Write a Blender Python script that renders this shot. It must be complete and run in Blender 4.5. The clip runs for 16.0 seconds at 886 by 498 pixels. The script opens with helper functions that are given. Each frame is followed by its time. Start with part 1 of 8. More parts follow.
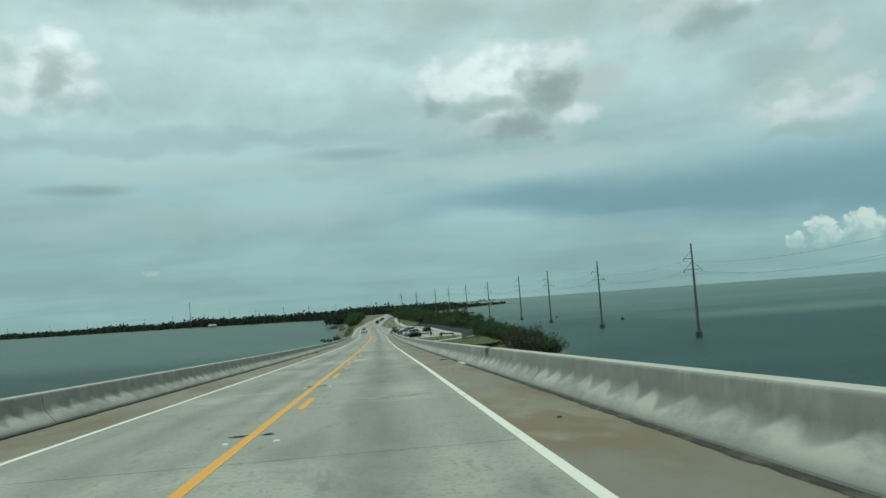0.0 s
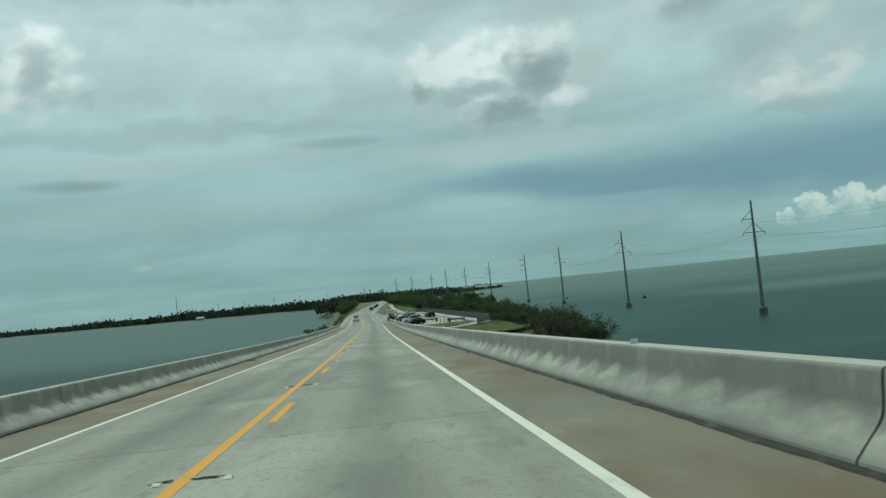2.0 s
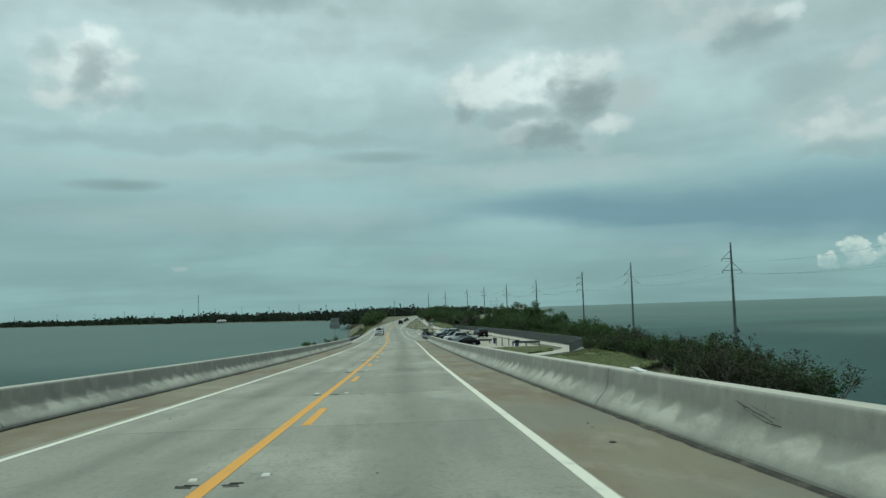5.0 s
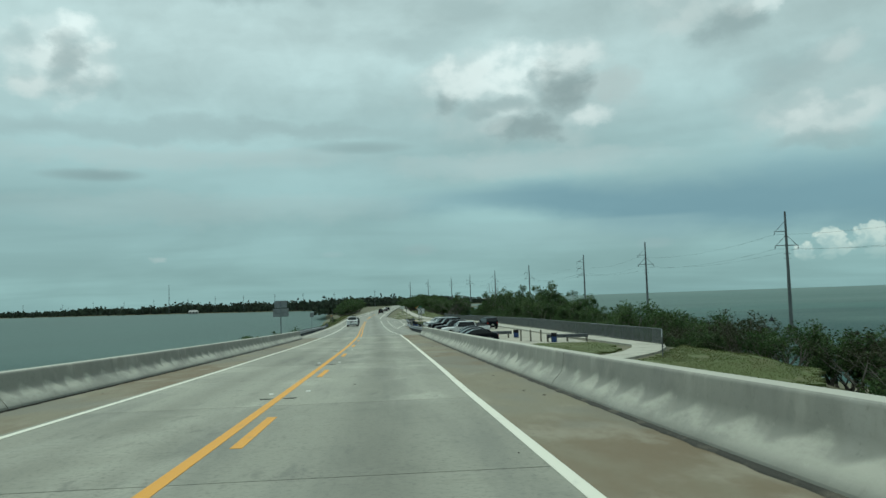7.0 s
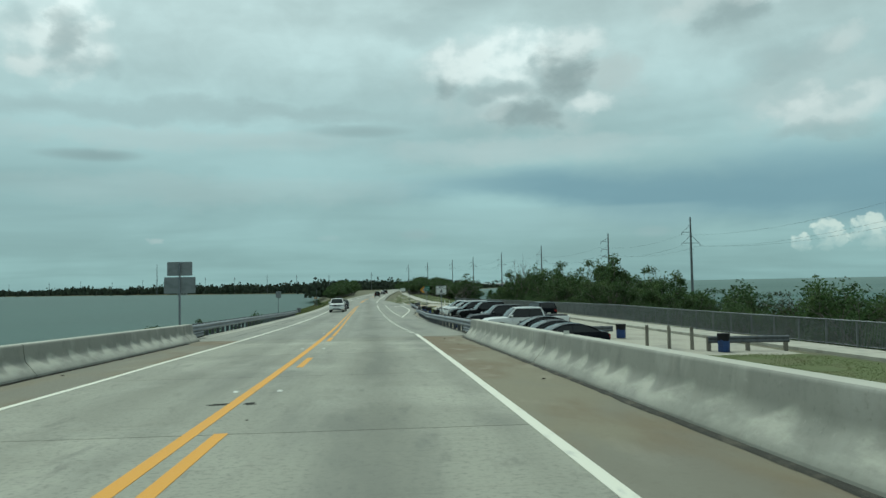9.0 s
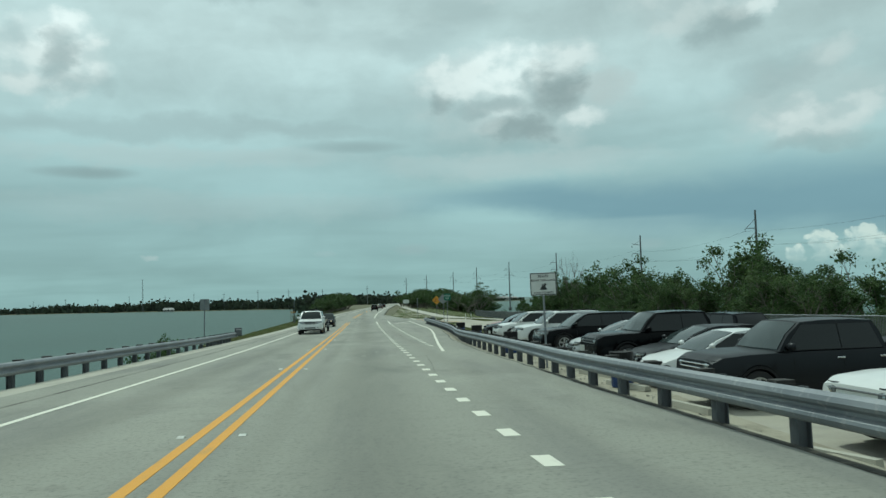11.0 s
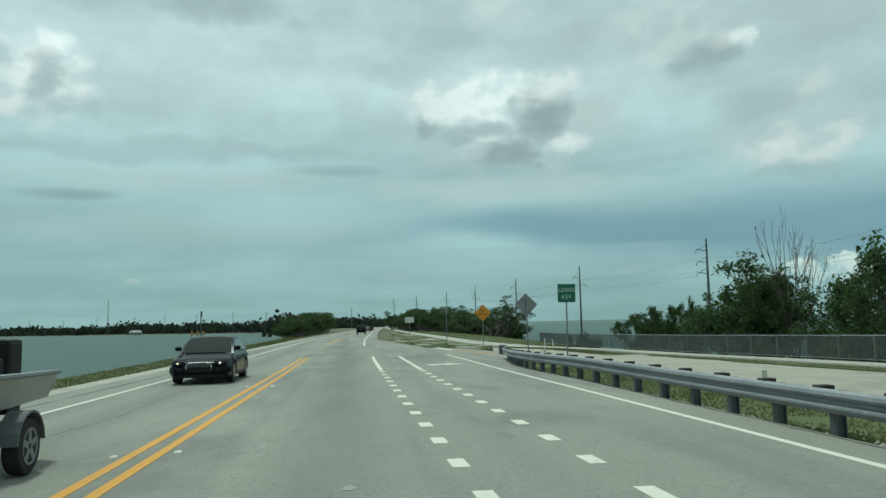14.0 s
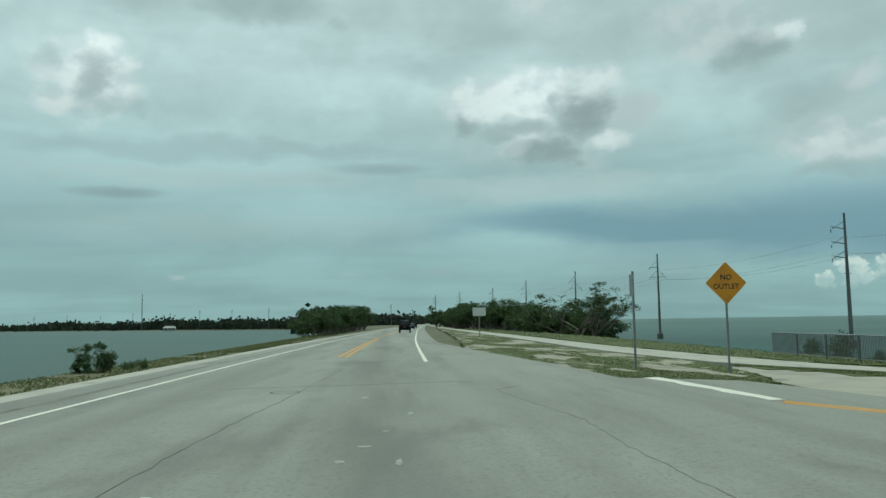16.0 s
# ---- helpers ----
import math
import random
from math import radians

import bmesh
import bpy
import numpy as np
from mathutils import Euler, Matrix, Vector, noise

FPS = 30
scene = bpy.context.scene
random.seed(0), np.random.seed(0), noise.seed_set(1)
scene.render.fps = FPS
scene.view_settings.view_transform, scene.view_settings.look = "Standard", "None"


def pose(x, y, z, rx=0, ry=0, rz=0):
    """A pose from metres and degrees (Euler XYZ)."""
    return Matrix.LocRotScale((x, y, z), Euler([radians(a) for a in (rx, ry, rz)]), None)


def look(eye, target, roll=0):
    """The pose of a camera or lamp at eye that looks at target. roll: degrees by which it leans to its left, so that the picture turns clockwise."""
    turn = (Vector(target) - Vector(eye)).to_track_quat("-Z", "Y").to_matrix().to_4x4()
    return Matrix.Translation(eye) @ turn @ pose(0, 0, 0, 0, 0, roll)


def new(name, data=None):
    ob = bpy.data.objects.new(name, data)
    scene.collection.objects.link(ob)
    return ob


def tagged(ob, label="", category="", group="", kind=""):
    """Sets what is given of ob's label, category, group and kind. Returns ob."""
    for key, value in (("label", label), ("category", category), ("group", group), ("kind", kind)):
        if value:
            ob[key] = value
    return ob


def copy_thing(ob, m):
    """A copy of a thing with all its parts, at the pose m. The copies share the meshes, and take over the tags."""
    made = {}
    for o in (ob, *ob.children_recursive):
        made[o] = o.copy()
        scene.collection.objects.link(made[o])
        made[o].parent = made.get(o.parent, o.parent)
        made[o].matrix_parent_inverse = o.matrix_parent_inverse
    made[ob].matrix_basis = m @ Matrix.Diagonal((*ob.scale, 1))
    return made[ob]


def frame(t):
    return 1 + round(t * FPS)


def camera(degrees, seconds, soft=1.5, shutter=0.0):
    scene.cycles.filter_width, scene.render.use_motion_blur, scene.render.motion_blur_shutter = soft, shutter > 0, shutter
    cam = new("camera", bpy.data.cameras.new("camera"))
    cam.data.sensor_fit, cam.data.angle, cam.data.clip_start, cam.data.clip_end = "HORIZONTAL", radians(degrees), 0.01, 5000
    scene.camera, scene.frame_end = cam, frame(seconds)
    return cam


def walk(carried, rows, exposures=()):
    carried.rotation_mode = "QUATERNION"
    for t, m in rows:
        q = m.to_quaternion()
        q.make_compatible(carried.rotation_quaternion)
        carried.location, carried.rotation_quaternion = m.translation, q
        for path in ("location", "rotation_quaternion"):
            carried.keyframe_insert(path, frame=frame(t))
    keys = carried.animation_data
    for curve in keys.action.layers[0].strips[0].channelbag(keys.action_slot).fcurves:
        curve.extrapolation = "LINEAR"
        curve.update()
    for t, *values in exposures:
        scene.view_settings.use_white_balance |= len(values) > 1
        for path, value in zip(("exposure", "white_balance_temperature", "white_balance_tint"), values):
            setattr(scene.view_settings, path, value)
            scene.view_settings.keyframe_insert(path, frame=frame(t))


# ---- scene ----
# Driving down off a low sea bridge onto a narrow key: deck, barriers, guardrails, car park, sea, islands.

# ---- camera ----
cam = camera(59.08, 16.0, soft=1.5)
walk(cam, [
    (0.0, pose(1.892, 0.00, 15.289, 93.78, 4.10, -4.80)),
    (0.5, pose(1.912, 10.10, 14.903, 93.58, 4.70, -5.43)),
    (1.0, pose(1.942, 20.20, 14.519, 93.60, 5.67, -5.27)),
    (1.5, pose(1.942, 30.30, 14.136, 92.95, 6.06, -4.95)),
    (2.0, pose(1.922, 40.40, 13.750, 92.73, 5.74, -5.26)),
    (2.5, pose(1.882, 50.49, 13.370, 93.05, 5.32, -5.34)),
    (3.0, pose(1.882, 60.59, 12.995, 92.69, 5.74, -5.44)),
    (3.5, pose(1.862, 70.68, 12.630, 92.44, 4.85, -5.43)),
    (4.0, pose(1.842, 80.77, 12.269, 93.76, 3.72, -4.58)),
    (4.5, pose(1.812, 90.85, 11.915, 94.38, 3.46, -3.53)),
    (5.0, pose(1.787, 100.94, 11.580, 94.31, 1.80, -3.03)),
    (7.5, pose(1.992, 151.34, 9.957, 93.40, 1.98, -4.78)),
    (8.0, pose(2.032, 161.41, 9.673, 93.16, 1.80, -5.18)),
    (8.5, pose(1.972, 171.48, 9.403, 92.75, 1.14, -5.12)),
    (9.0, pose(1.892, 181.55, 9.145, 92.51, 1.05, -4.66)),
    (11.5, pose(1.302, 231.87, 7.950, 93.89, 1.88, -5.22)),
    (12.0, pose(1.260, 241.93, 7.727, 94.08, 2.06, -5.50)),
    (12.5, pose(1.262, 251.98, 7.553, 94.13, 1.23, -6.37)),
    (13.0, pose(1.215, 262.04, 7.395, 94.38, 1.82, -5.95)),
    (13.5, pose(1.084, 272.09, 7.230, 95.14, 1.88, -5.89)),
    (14.0, pose(0.864, 282.14, 7.092, 95.34, 1.24, -6.08)),
    (14.5, pose(0.642, 292.19, 6.966, 95.31, 1.90, -5.52)),
    (15.0, pose(0.487, 302.23, 6.875, 95.75, 1.77, -4.71)),
    (15.5, pose(0.387, 312.28, 6.749, 95.61, 0.14, -4.07)),
    (16.0, pose(0.247, 322.32, 6.677, 95.24, 0.85, -3.24)),
], exposures=[(0.0, -0.07, 6040.0, 0.0), (1.5, -0.14, 6040.0, 0.0), (3.0, -0.20, 6040.0, 0.0), (4.0, -0.12, 6040.0, 0.0), (5.0, -0.17, 6040.0, 0.0), (8.0, -0.06, 6040.0, 0.0), (14.5, -0.04, 6040.0, 0.0), (16.0, -0.12, 6040.0, 0.0)])

# ---- world and sun ----
SUN_EL, SUN_AZ = 60.0, -18.0      # degrees; azimuth from +y towards +x
world = bpy.data.worlds.new("overcast_sky")
scene.world = world
world.use_nodes = True
WT = world.node_tree
WT.nodes.clear()


class Nodes:
    """Short hand for wiring a node tree."""

    def __init__(self, tree):
        self.t = tree

    def node(self, kind, **sets):
        n = self.t.nodes.new(kind)
        for k, v in sets.items():
            if k == "operation": n.operation = v
            elif k == "blend_type": n.blend_type = v
            elif k == "data_type": n.data_type = v
            elif k == "noise_dimensions": n.noise_dimensions = v
            elif k == "feature": n.feature = v
            elif k == "interpolation_type": n.interpolation_type = v
            elif k == "wave_type": n.wave_type = v
            elif k == "bands_direction": n.bands_direction = v
        return n

    def put(self, socket, v):
        if isinstance(v, bpy.types.NodeSocket):
            self.t.links.new(v, socket)
        elif v is not None:
            socket.default_value = v

    def math(self, op, a, b=None, c=None):
        n = self.node("ShaderNodeMath", operation=op)
        for i, v in enumerate((a, b, c)):
            self.put(n.inputs[i], v)
        return n.outputs[0]

    def ramp(self, v, lo, hi, a=0.0, b=1.0):
        n = self.node("ShaderNodeMapRange", interpolation_type="SMOOTHSTEP")
        for i, q in enumerate((v, lo, hi, a, b)):
            self.put(n.inputs[i], q)
        return n.outputs[0]

    def mix(self, f, a, b, how="MIX"):
        n = self.node("ShaderNodeMix", data_type="RGBA", blend_type=how)
        self.put(n.inputs[0], f)
        self.put(n.inputs[6], (*a, 1.0) if isinstance(a, tuple) else a)
        self.put(n.inputs[7], (*b, 1.0) if isinstance(b, tuple) else b)
        return n.outputs[2]

    def noise(self, vec, scale, detail=4.0, rough=0.55, warp=0.0):
        n = self.node("ShaderNodeTexNoise")
        self.put(n.inputs["Vector"], vec)
        n.inputs["Scale"].default_value = scale
        n.inputs["Detail"].default_value = detail
        n.inputs["Roughness"].default_value = rough
        n.inputs["Distortion"].default_value = warp
        return n.outputs[0]

    def vec(self, x, y, z):
        n = self.node("ShaderNodeCombineXYZ")
        for i, v in enumerate((x, y, z)):
            self.put(n.inputs[i], v)
        return n.outputs[0]

    def stretch(self, vec, sx, sy, sz, off=(0, 0, 0)):
        n = self.node("ShaderNodeMapping")
        self.put(n.inputs["Vector"], vec)
        n.inputs["Scale"].default_value = (sx, sy, sz)
        n.inputs["Location"].default_value = off
        return n.outputs[0]


N = Nodes(WT)
sky_dir = N.node("ShaderNodeTexCoord").outputs["Generated"]
sep = N.node("ShaderNodeSeparateXYZ")
N.put(sep.inputs[0], sky_dir)
DX, DY, DZ = sep.outputs
AZ = N.math("MULTIPLY", N.math("ARCTAN2", DX, DY), 57.2958)
EL = N.math("MULTIPLY", N.math("ARCSINE", DZ), 57.2958)
# cloud deck seen in perspective: long flat streaks low down, broad patches overhead
inv = N.math("DIVIDE", 1.0, N.math("ADD", N.math("MAXIMUM", DZ, 0.0), 0.10))
flat = N.vec(N.math("MULTIPLY", DX, inv), N.math("MULTIPLY", DY, inv), 0.0)
deck_a = N.noise(N.stretch(flat, 0.55, 1.0, 1.0, (0.3, 0.2, 0.0)), 1.1, 3.0, 0.5, 0.4)
ANG = N.vec(AZ, EL, 0.0)
streak = N.noise(N.stretch(ANG, 0.016, 0.16, 1.0, (1.7, 0.4, 0.0)), 1.0, 4.0, 0.5, 0.4)
soft = N.noise(N.stretch(ANG, 0.07, 0.17, 1.0, (4.1, 2.7, 0.0)), 1.0, 5.0, 0.55, 0.3)
nish = N.node("ShaderNodeTexSky")
nish.sky_type = "NISHITA"
nish.sun_disc = False
nish.sun_elevation = radians(SUN_EL)
nish.sun_rotation = radians(SUN_AZ)
clear = N.mix(1.0, nish.outputs[0], (0.055, 0.060, 0.062), "MULTIPLY")
low = N.mix(N.ramp(EL, 0.0, 6.0), (0.298, 0.460, 0.452), (0.365, 0.530, 0.522))
veil = N.mix(N.ramp(EL, 5.0, 20.0), low, (0.560, 0.675, 0.650))
veil = N.mix(N.ramp(EL, 24.0, 55.0), veil, (0.56, 0.64, 0.62))
veil = N.mix(0.08, veil, clear)
# long faint streaks of thinner and thicker cloud
tone = N.math("ADD", N.math("MULTIPLY", streak, 0.6), N.math("MULTIPLY", deck_a, 0.4))
gain = N.math("MULTIPLY", N.ramp(tone, 0.36, 0.64, 0.91, 1.09), N.ramp(soft, 0.35, 0.65, 0.94, 1.06))
veil = N.mix(1.0, veil, N.vec(gain, gain, gain), "MULTIPLY")
# a bluer, darker belt over the sea, widening to the right
wide = N.ramp(AZ, 2.0, 30.0, 0.42, 1.25)
off = N.math("DIVIDE", N.math("SUBTRACT", N.math("SUBTRACT", EL, N.ramp(AZ, 4.0, 32.0, 7.0, 6.2)), N.math("MULTIPLY", N.math("SUBTRACT", soft, 0.5), 4.0)), N.math("MULTIPLY", wide, 2.7))
belt = N.math("MULTIPLY", N.ramp(AZ, -4.0, 14.0), N.ramp(N.math("ABSOLUTE", off), 1.1, 0.15))
veil = N.mix(N.math("MULTIPLY", belt, 0.72), veil, (0.170, 0.300, 0.365))
pale = N.math("MULTIPLY", N.ramp(AZ, -2.0, 12.0), N.math("MULTIPLY", N.ramp(AZ, 25.0, 21.0), N.math("MULTIPLY", N.ramp(EL, 2.5, 4.6), N.ramp(EL, 5.55, 5.15))))
veil = N.mix(N.math("MULTIPLY", pale, 0.40), veil, (0.37, 0.52, 0.52))
# heaped and ragged clouds: azimuth, elevation, half width, half height, tone, strength, raggedness
turb = N.noise(N.stretch(ANG, 0.26, 0.36, 1.0), 1.0, 6.0, 0.55, 0.5)
turb2 = N.noise(N.stretch(ANG, 0.40, 0.52, 1.0, (7.3, 2.2, 0.0)), 1.0, 5.0, 0.55, 0.3)
rough_air = N.math("ADD", N.math("SUBTRACT", turb, 0.5), N.math("MULTIPLY", N.math("SUBTRACT", turb2, 0.5), 0.6))
bill = N.noise(N.stretch(ANG, 0.30, 0.40, 1.0, (5.0, 3.0, 0.0)), 1.0, 5.0, 0.5, 0.0)
side_a = N.noise(N.stretch(ANG, 0.30, 0.40, 1.0, (5.18, 2.74, 0.0)), 1.0, 5.0, 0.5, 0.0)
relief = N.math("SUBTRACT", bill, side_a)
PUFFS = ((11.0, 14.9, 8.6, 3.6, 0.62, 0.50, 2.6),
         (9.2, 16.2, 4.0, 2.5, 0.90, 0.95, 2.4), (6.0, 15.9, 2.4, 1.7, 0.82, 0.75, 2.6), (11.6, 17.2, 1.8, 1.3, 0.92, 0.90, 2.4), (14.6, 16.8, 2.5, 1.8, 0.80, 0.85, 2.4), (17.3, 15.0, 1.8, 1.3, 0.56, 0.60, 2.4),
         (14.0, 14.7, 2.2, 2.0, 0.31, 0.78, 2.6), (12.2, 15.2, 1.0, 0.8, 0.46, 0.5, 1.5), (15.5, 12.8, 1.7, 0.9, 0.78, 0.85, 1.8), (11.2, 11.9, 2.4, 0.85, 0.33, 0.74, 2.6), (9.0, 13.7, 3.2, 0.8, 0.40, 0.60, 2.6),
         (8.7, 12.5, 1.5, 0.7, 0.64, 0.50, 1.8), (5.0, 14.0, 1.0, 0.75, 0.34, 0.65, 1.4),
         (-21.6, 16.9, 3.9, 2.7, 0.82, 0.90, 2.2), (-21.4, 18.5, 2.6, 1.2, 0.95, 0.92, 1.8), (-18.9, 17.4, 1.2, 0.6, 0.84, 0.80, 1.6), (-21.2, 16.2, 1.1, 1.9, 0.40, 0.70, 1.5), (-23.2, 14.6, 1.8, 0.7, 0.72, 0.60, 1.8), (-19.6, 14.9, 1.9, 0.8, 0.42, 0.50, 1.8), (-24.0, 17.2, 1.0, 1.2, 0.50, 0.40, 1.8),
         (-10.0, 22.3, 4.6, 1.4, 0.38, 0.65, 1.8), (-18.4, 22.0, 3.6, 1.2, 0.42, 0.50, 2.0), (-4.1, 21.3, 1.0, 0.7, 0.44, 0.35, 1.8), (3.0, 18.5, 4.6, 1.2, 0.43, 0.45, 2.2), (7.3, 20.4, 2.8, 1.6, 0.44, 0.35, 2.2), (10.3, 22.3, 2.8, 1.2, 0.72, 0.5, 2.2),
         (23.0, 20.1, 4.8, 1.9, 0.68, 0.50, 2.4), (25.0, 17.6, 2.4, 1.6, 0.34, 0.66, 2.8), (28.0, 18.8, 0.9, 0.7, 0.84, 0.75, 1.6), (26.6, 19.0, 1.4, 0.9, 0.70, 0.45, 2.0),
         (31.0, 12.6, 6.5, 3.2, 0.60, 0.45, 2.6), (31.3, 11.3, 4.0, 1.3, 0.70, 0.65, 2.8), (30.1, 12.2, 1.3, 1.0, 0.74, 0.60, 2.2), (33.8, 12.0, 1.6, 0.9, 0.73, 0.55, 2.2), (30.5, 9.9, 3.6, 0.6, 0.40, 0.45, 1.8), (29.0, 14.3, 3.4, 1.1, 0.40, 0.50, 2.2), (32.3, 15.6, 1.8, 0.9, 0.68, 0.50, 2.2), (35.5, 15.0, 3.0, 1.4, 0.44, 0.45, 2.2),
         (-19.7, 9.0, 3.2, 0.42, 0.30, 0.55, 0.7), (-1.4, 11.1, 3.8, 0.45, 0.31, 0.45, 0.8), (-16.0, 12.2, 13.0, 0.9, 0.42, 0.45, 1.0), (-4.0, 12.3, 8.0, 0.6, 0.42, 0.30, 1.0), (11.0, 9.7, 11.0, 1.1, 0.62, 0.45, 1.2), (-14.0, 10.4, 15.0, 0.8, 0.58, 0.35, 1.0), (-12.0, 7.0, 16.0, 1.2, 0.56, 0.25, 1.0),
         (2.9, 3.6, 1.4, 0.45, 0.46, 0.45, 1.2), (-15.6, 3.3, 0.7, 0.28, 0.60, 0.45, 1.2), (-3.6, 3.4, 0.9, 0.25, 0.52, 0.35, 1.2), (19.6, 3.4, 1.3, 0.4, 0.48, 0.35, 1.4))
warp_a = N.math("ADD", AZ, N.math("MULTIPLY", N.math("SUBTRACT", N.noise(N.stretch(ANG, 0.20, 0.30, 1.0, (3.3, 9.1, 0.0)), 1.0, 6.0, 0.58), 0.5), 5.0))
warp_e = N.math("ADD", EL, N.math("MULTIPLY", N.math("SUBTRACT", N.noise(N.stretch(ANG, 0.20, 0.30, 1.0, (8.9, 1.7, 0.0)), 1.0, 6.0, 0.58), 0.5), 3.4))
mottle = N.math("ADD", 1.0, N.math("MULTIPLY", N.math("MULTIPLY", rough_air, 0.26), N.ramp(EL, 9.0, 15.0)))
col = N.mix(1.0, veil, N.vec(mottle, mottle, mottle), "MULTIPLY")
fluff_a = N.math("ADD", AZ, N.math("MULTIPLY", N.math("SUBTRACT", N.noise(N.stretch(ANG, 0.34, 0.50, 1.0, (2.3, 5.1, 0.0)), 1.0, 7.0, 0.62), 0.5), 3.0))
fluff_e = N.math("ADD", EL, N.math("MULTIPLY", N.math("SUBTRACT", N.noise(N.stretch(ANG, 0.34, 0.50, 1.0, (6.9, 3.7, 0.0)), 1.0, 7.0, 0.62), 0.5), 2.2))
for az, el, ha, he, shade, strength, rag in PUFFS:
    light = shade > 0.55
    da = N.math("DIVIDE", N.math("SUBTRACT", fluff_a if light else warp_a if he > 0.5 else AZ, az), ha)
    de = N.math("DIVIDE", N.math("SUBTRACT", fluff_e if light else warp_e if he > 0.5 else EL, el), he)
    if light:
        # heaped tops: crisper above than below
        de = N.math("MULTIPLY", de, N.ramp(de, -0.2, 0.6, 0.8, 1.15))
    r2 = N.math("ADD", N.math("MULTIPLY", da, da), N.math("MULTIPLY", de, de))
    lump = N.math("SUBTRACT", bill, 0.5) if light else rough_air
    cover = N.ramp(N.math("ADD", N.math("SUBTRACT", 1.0, r2), N.math("MULTIPLY", lump, rag)), -0.35 if light else -0.6, 1.15 if light else 1.35)
    if shade > 0.66:
        hue = N.mix(N.ramp(relief, -0.14, 0.10), (shade * 0.74, shade * 0.85, shade * 0.83), (shade * 0.97, shade * 1.04, shade))
    else:
        hue = (shade * 0.90, shade, shade * 0.97) if light else (shade * 0.80, shade, shade * 1.0)
    col = N.mix(N.math("MULTIPLY", cover, strength), col, hue)
# the bright heap far off on the sea horizon
for az, el, ha, he in ((31.0, 2.7, 1.25, 1.25), (33.5, 2.9, 1.5, 1.45), (36.2, 2.7, 2.0, 1.3), (29.4, 2.3, 0.9, 0.75)):
    da = N.math("DIVIDE", N.math("SUBTRACT", AZ, az), ha)
    de = N.math("DIVIDE", N.math("SUBTRACT", EL, el), he)
    r2 = N.math("ADD", N.math("MULTIPLY", da, da), N.math("MULTIPLY", de, de))
    puff = N.noise(N.stretch(ANG, 0.9, 1.0, 1.0), 1.0, 6.0, 0.6, 0.3)
    body = N.math("ADD", N.math("SUBTRACT", 0.8, r2), N.math("MULTIPLY", N.math("SUBTRACT", puff, 0.5), 2.6))
    top = N.math("MULTIPLY", N.ramp(body, 0.02, 0.34), N.ramp(de, -1.1, 0.5))
    col = N.mix(N.math("MULTIPLY", top, 0.85), col, N.mix(N.ramp(puff, 0.36, 0.62), (0.44, 0.58, 0.56), (0.69, 0.775, 0.70)))
col = N.mix(N.ramp(EL, -1.0, -6.0), col, (0.10, 0.16, 0.16))
bg = N.node("ShaderNodeBackground")
N.put(bg.inputs[0], col)
bg.inputs[1].default_value = 1.0
out = N.node("ShaderNodeOutputWorld")
WT.links.new(bg.outputs[0], out.inputs[0])

sun_data = bpy.data.lights.new("sun", "SUN")
sun_data.energy, sun_data.angle, sun_data.color = 2.1, radians(5), (0.93, 0.985, 0.86)
sun_ob = new("sun", sun_data)
_a, _e = radians(SUN_AZ), radians(SUN_EL)
sun_ob.matrix_world = look((0, 0, 300), (-math.sin(_a) * math.cos(_e) * 100, -math.cos(_a) * math.cos(_e) * 100, 300 - math.sin(_e) * 100))

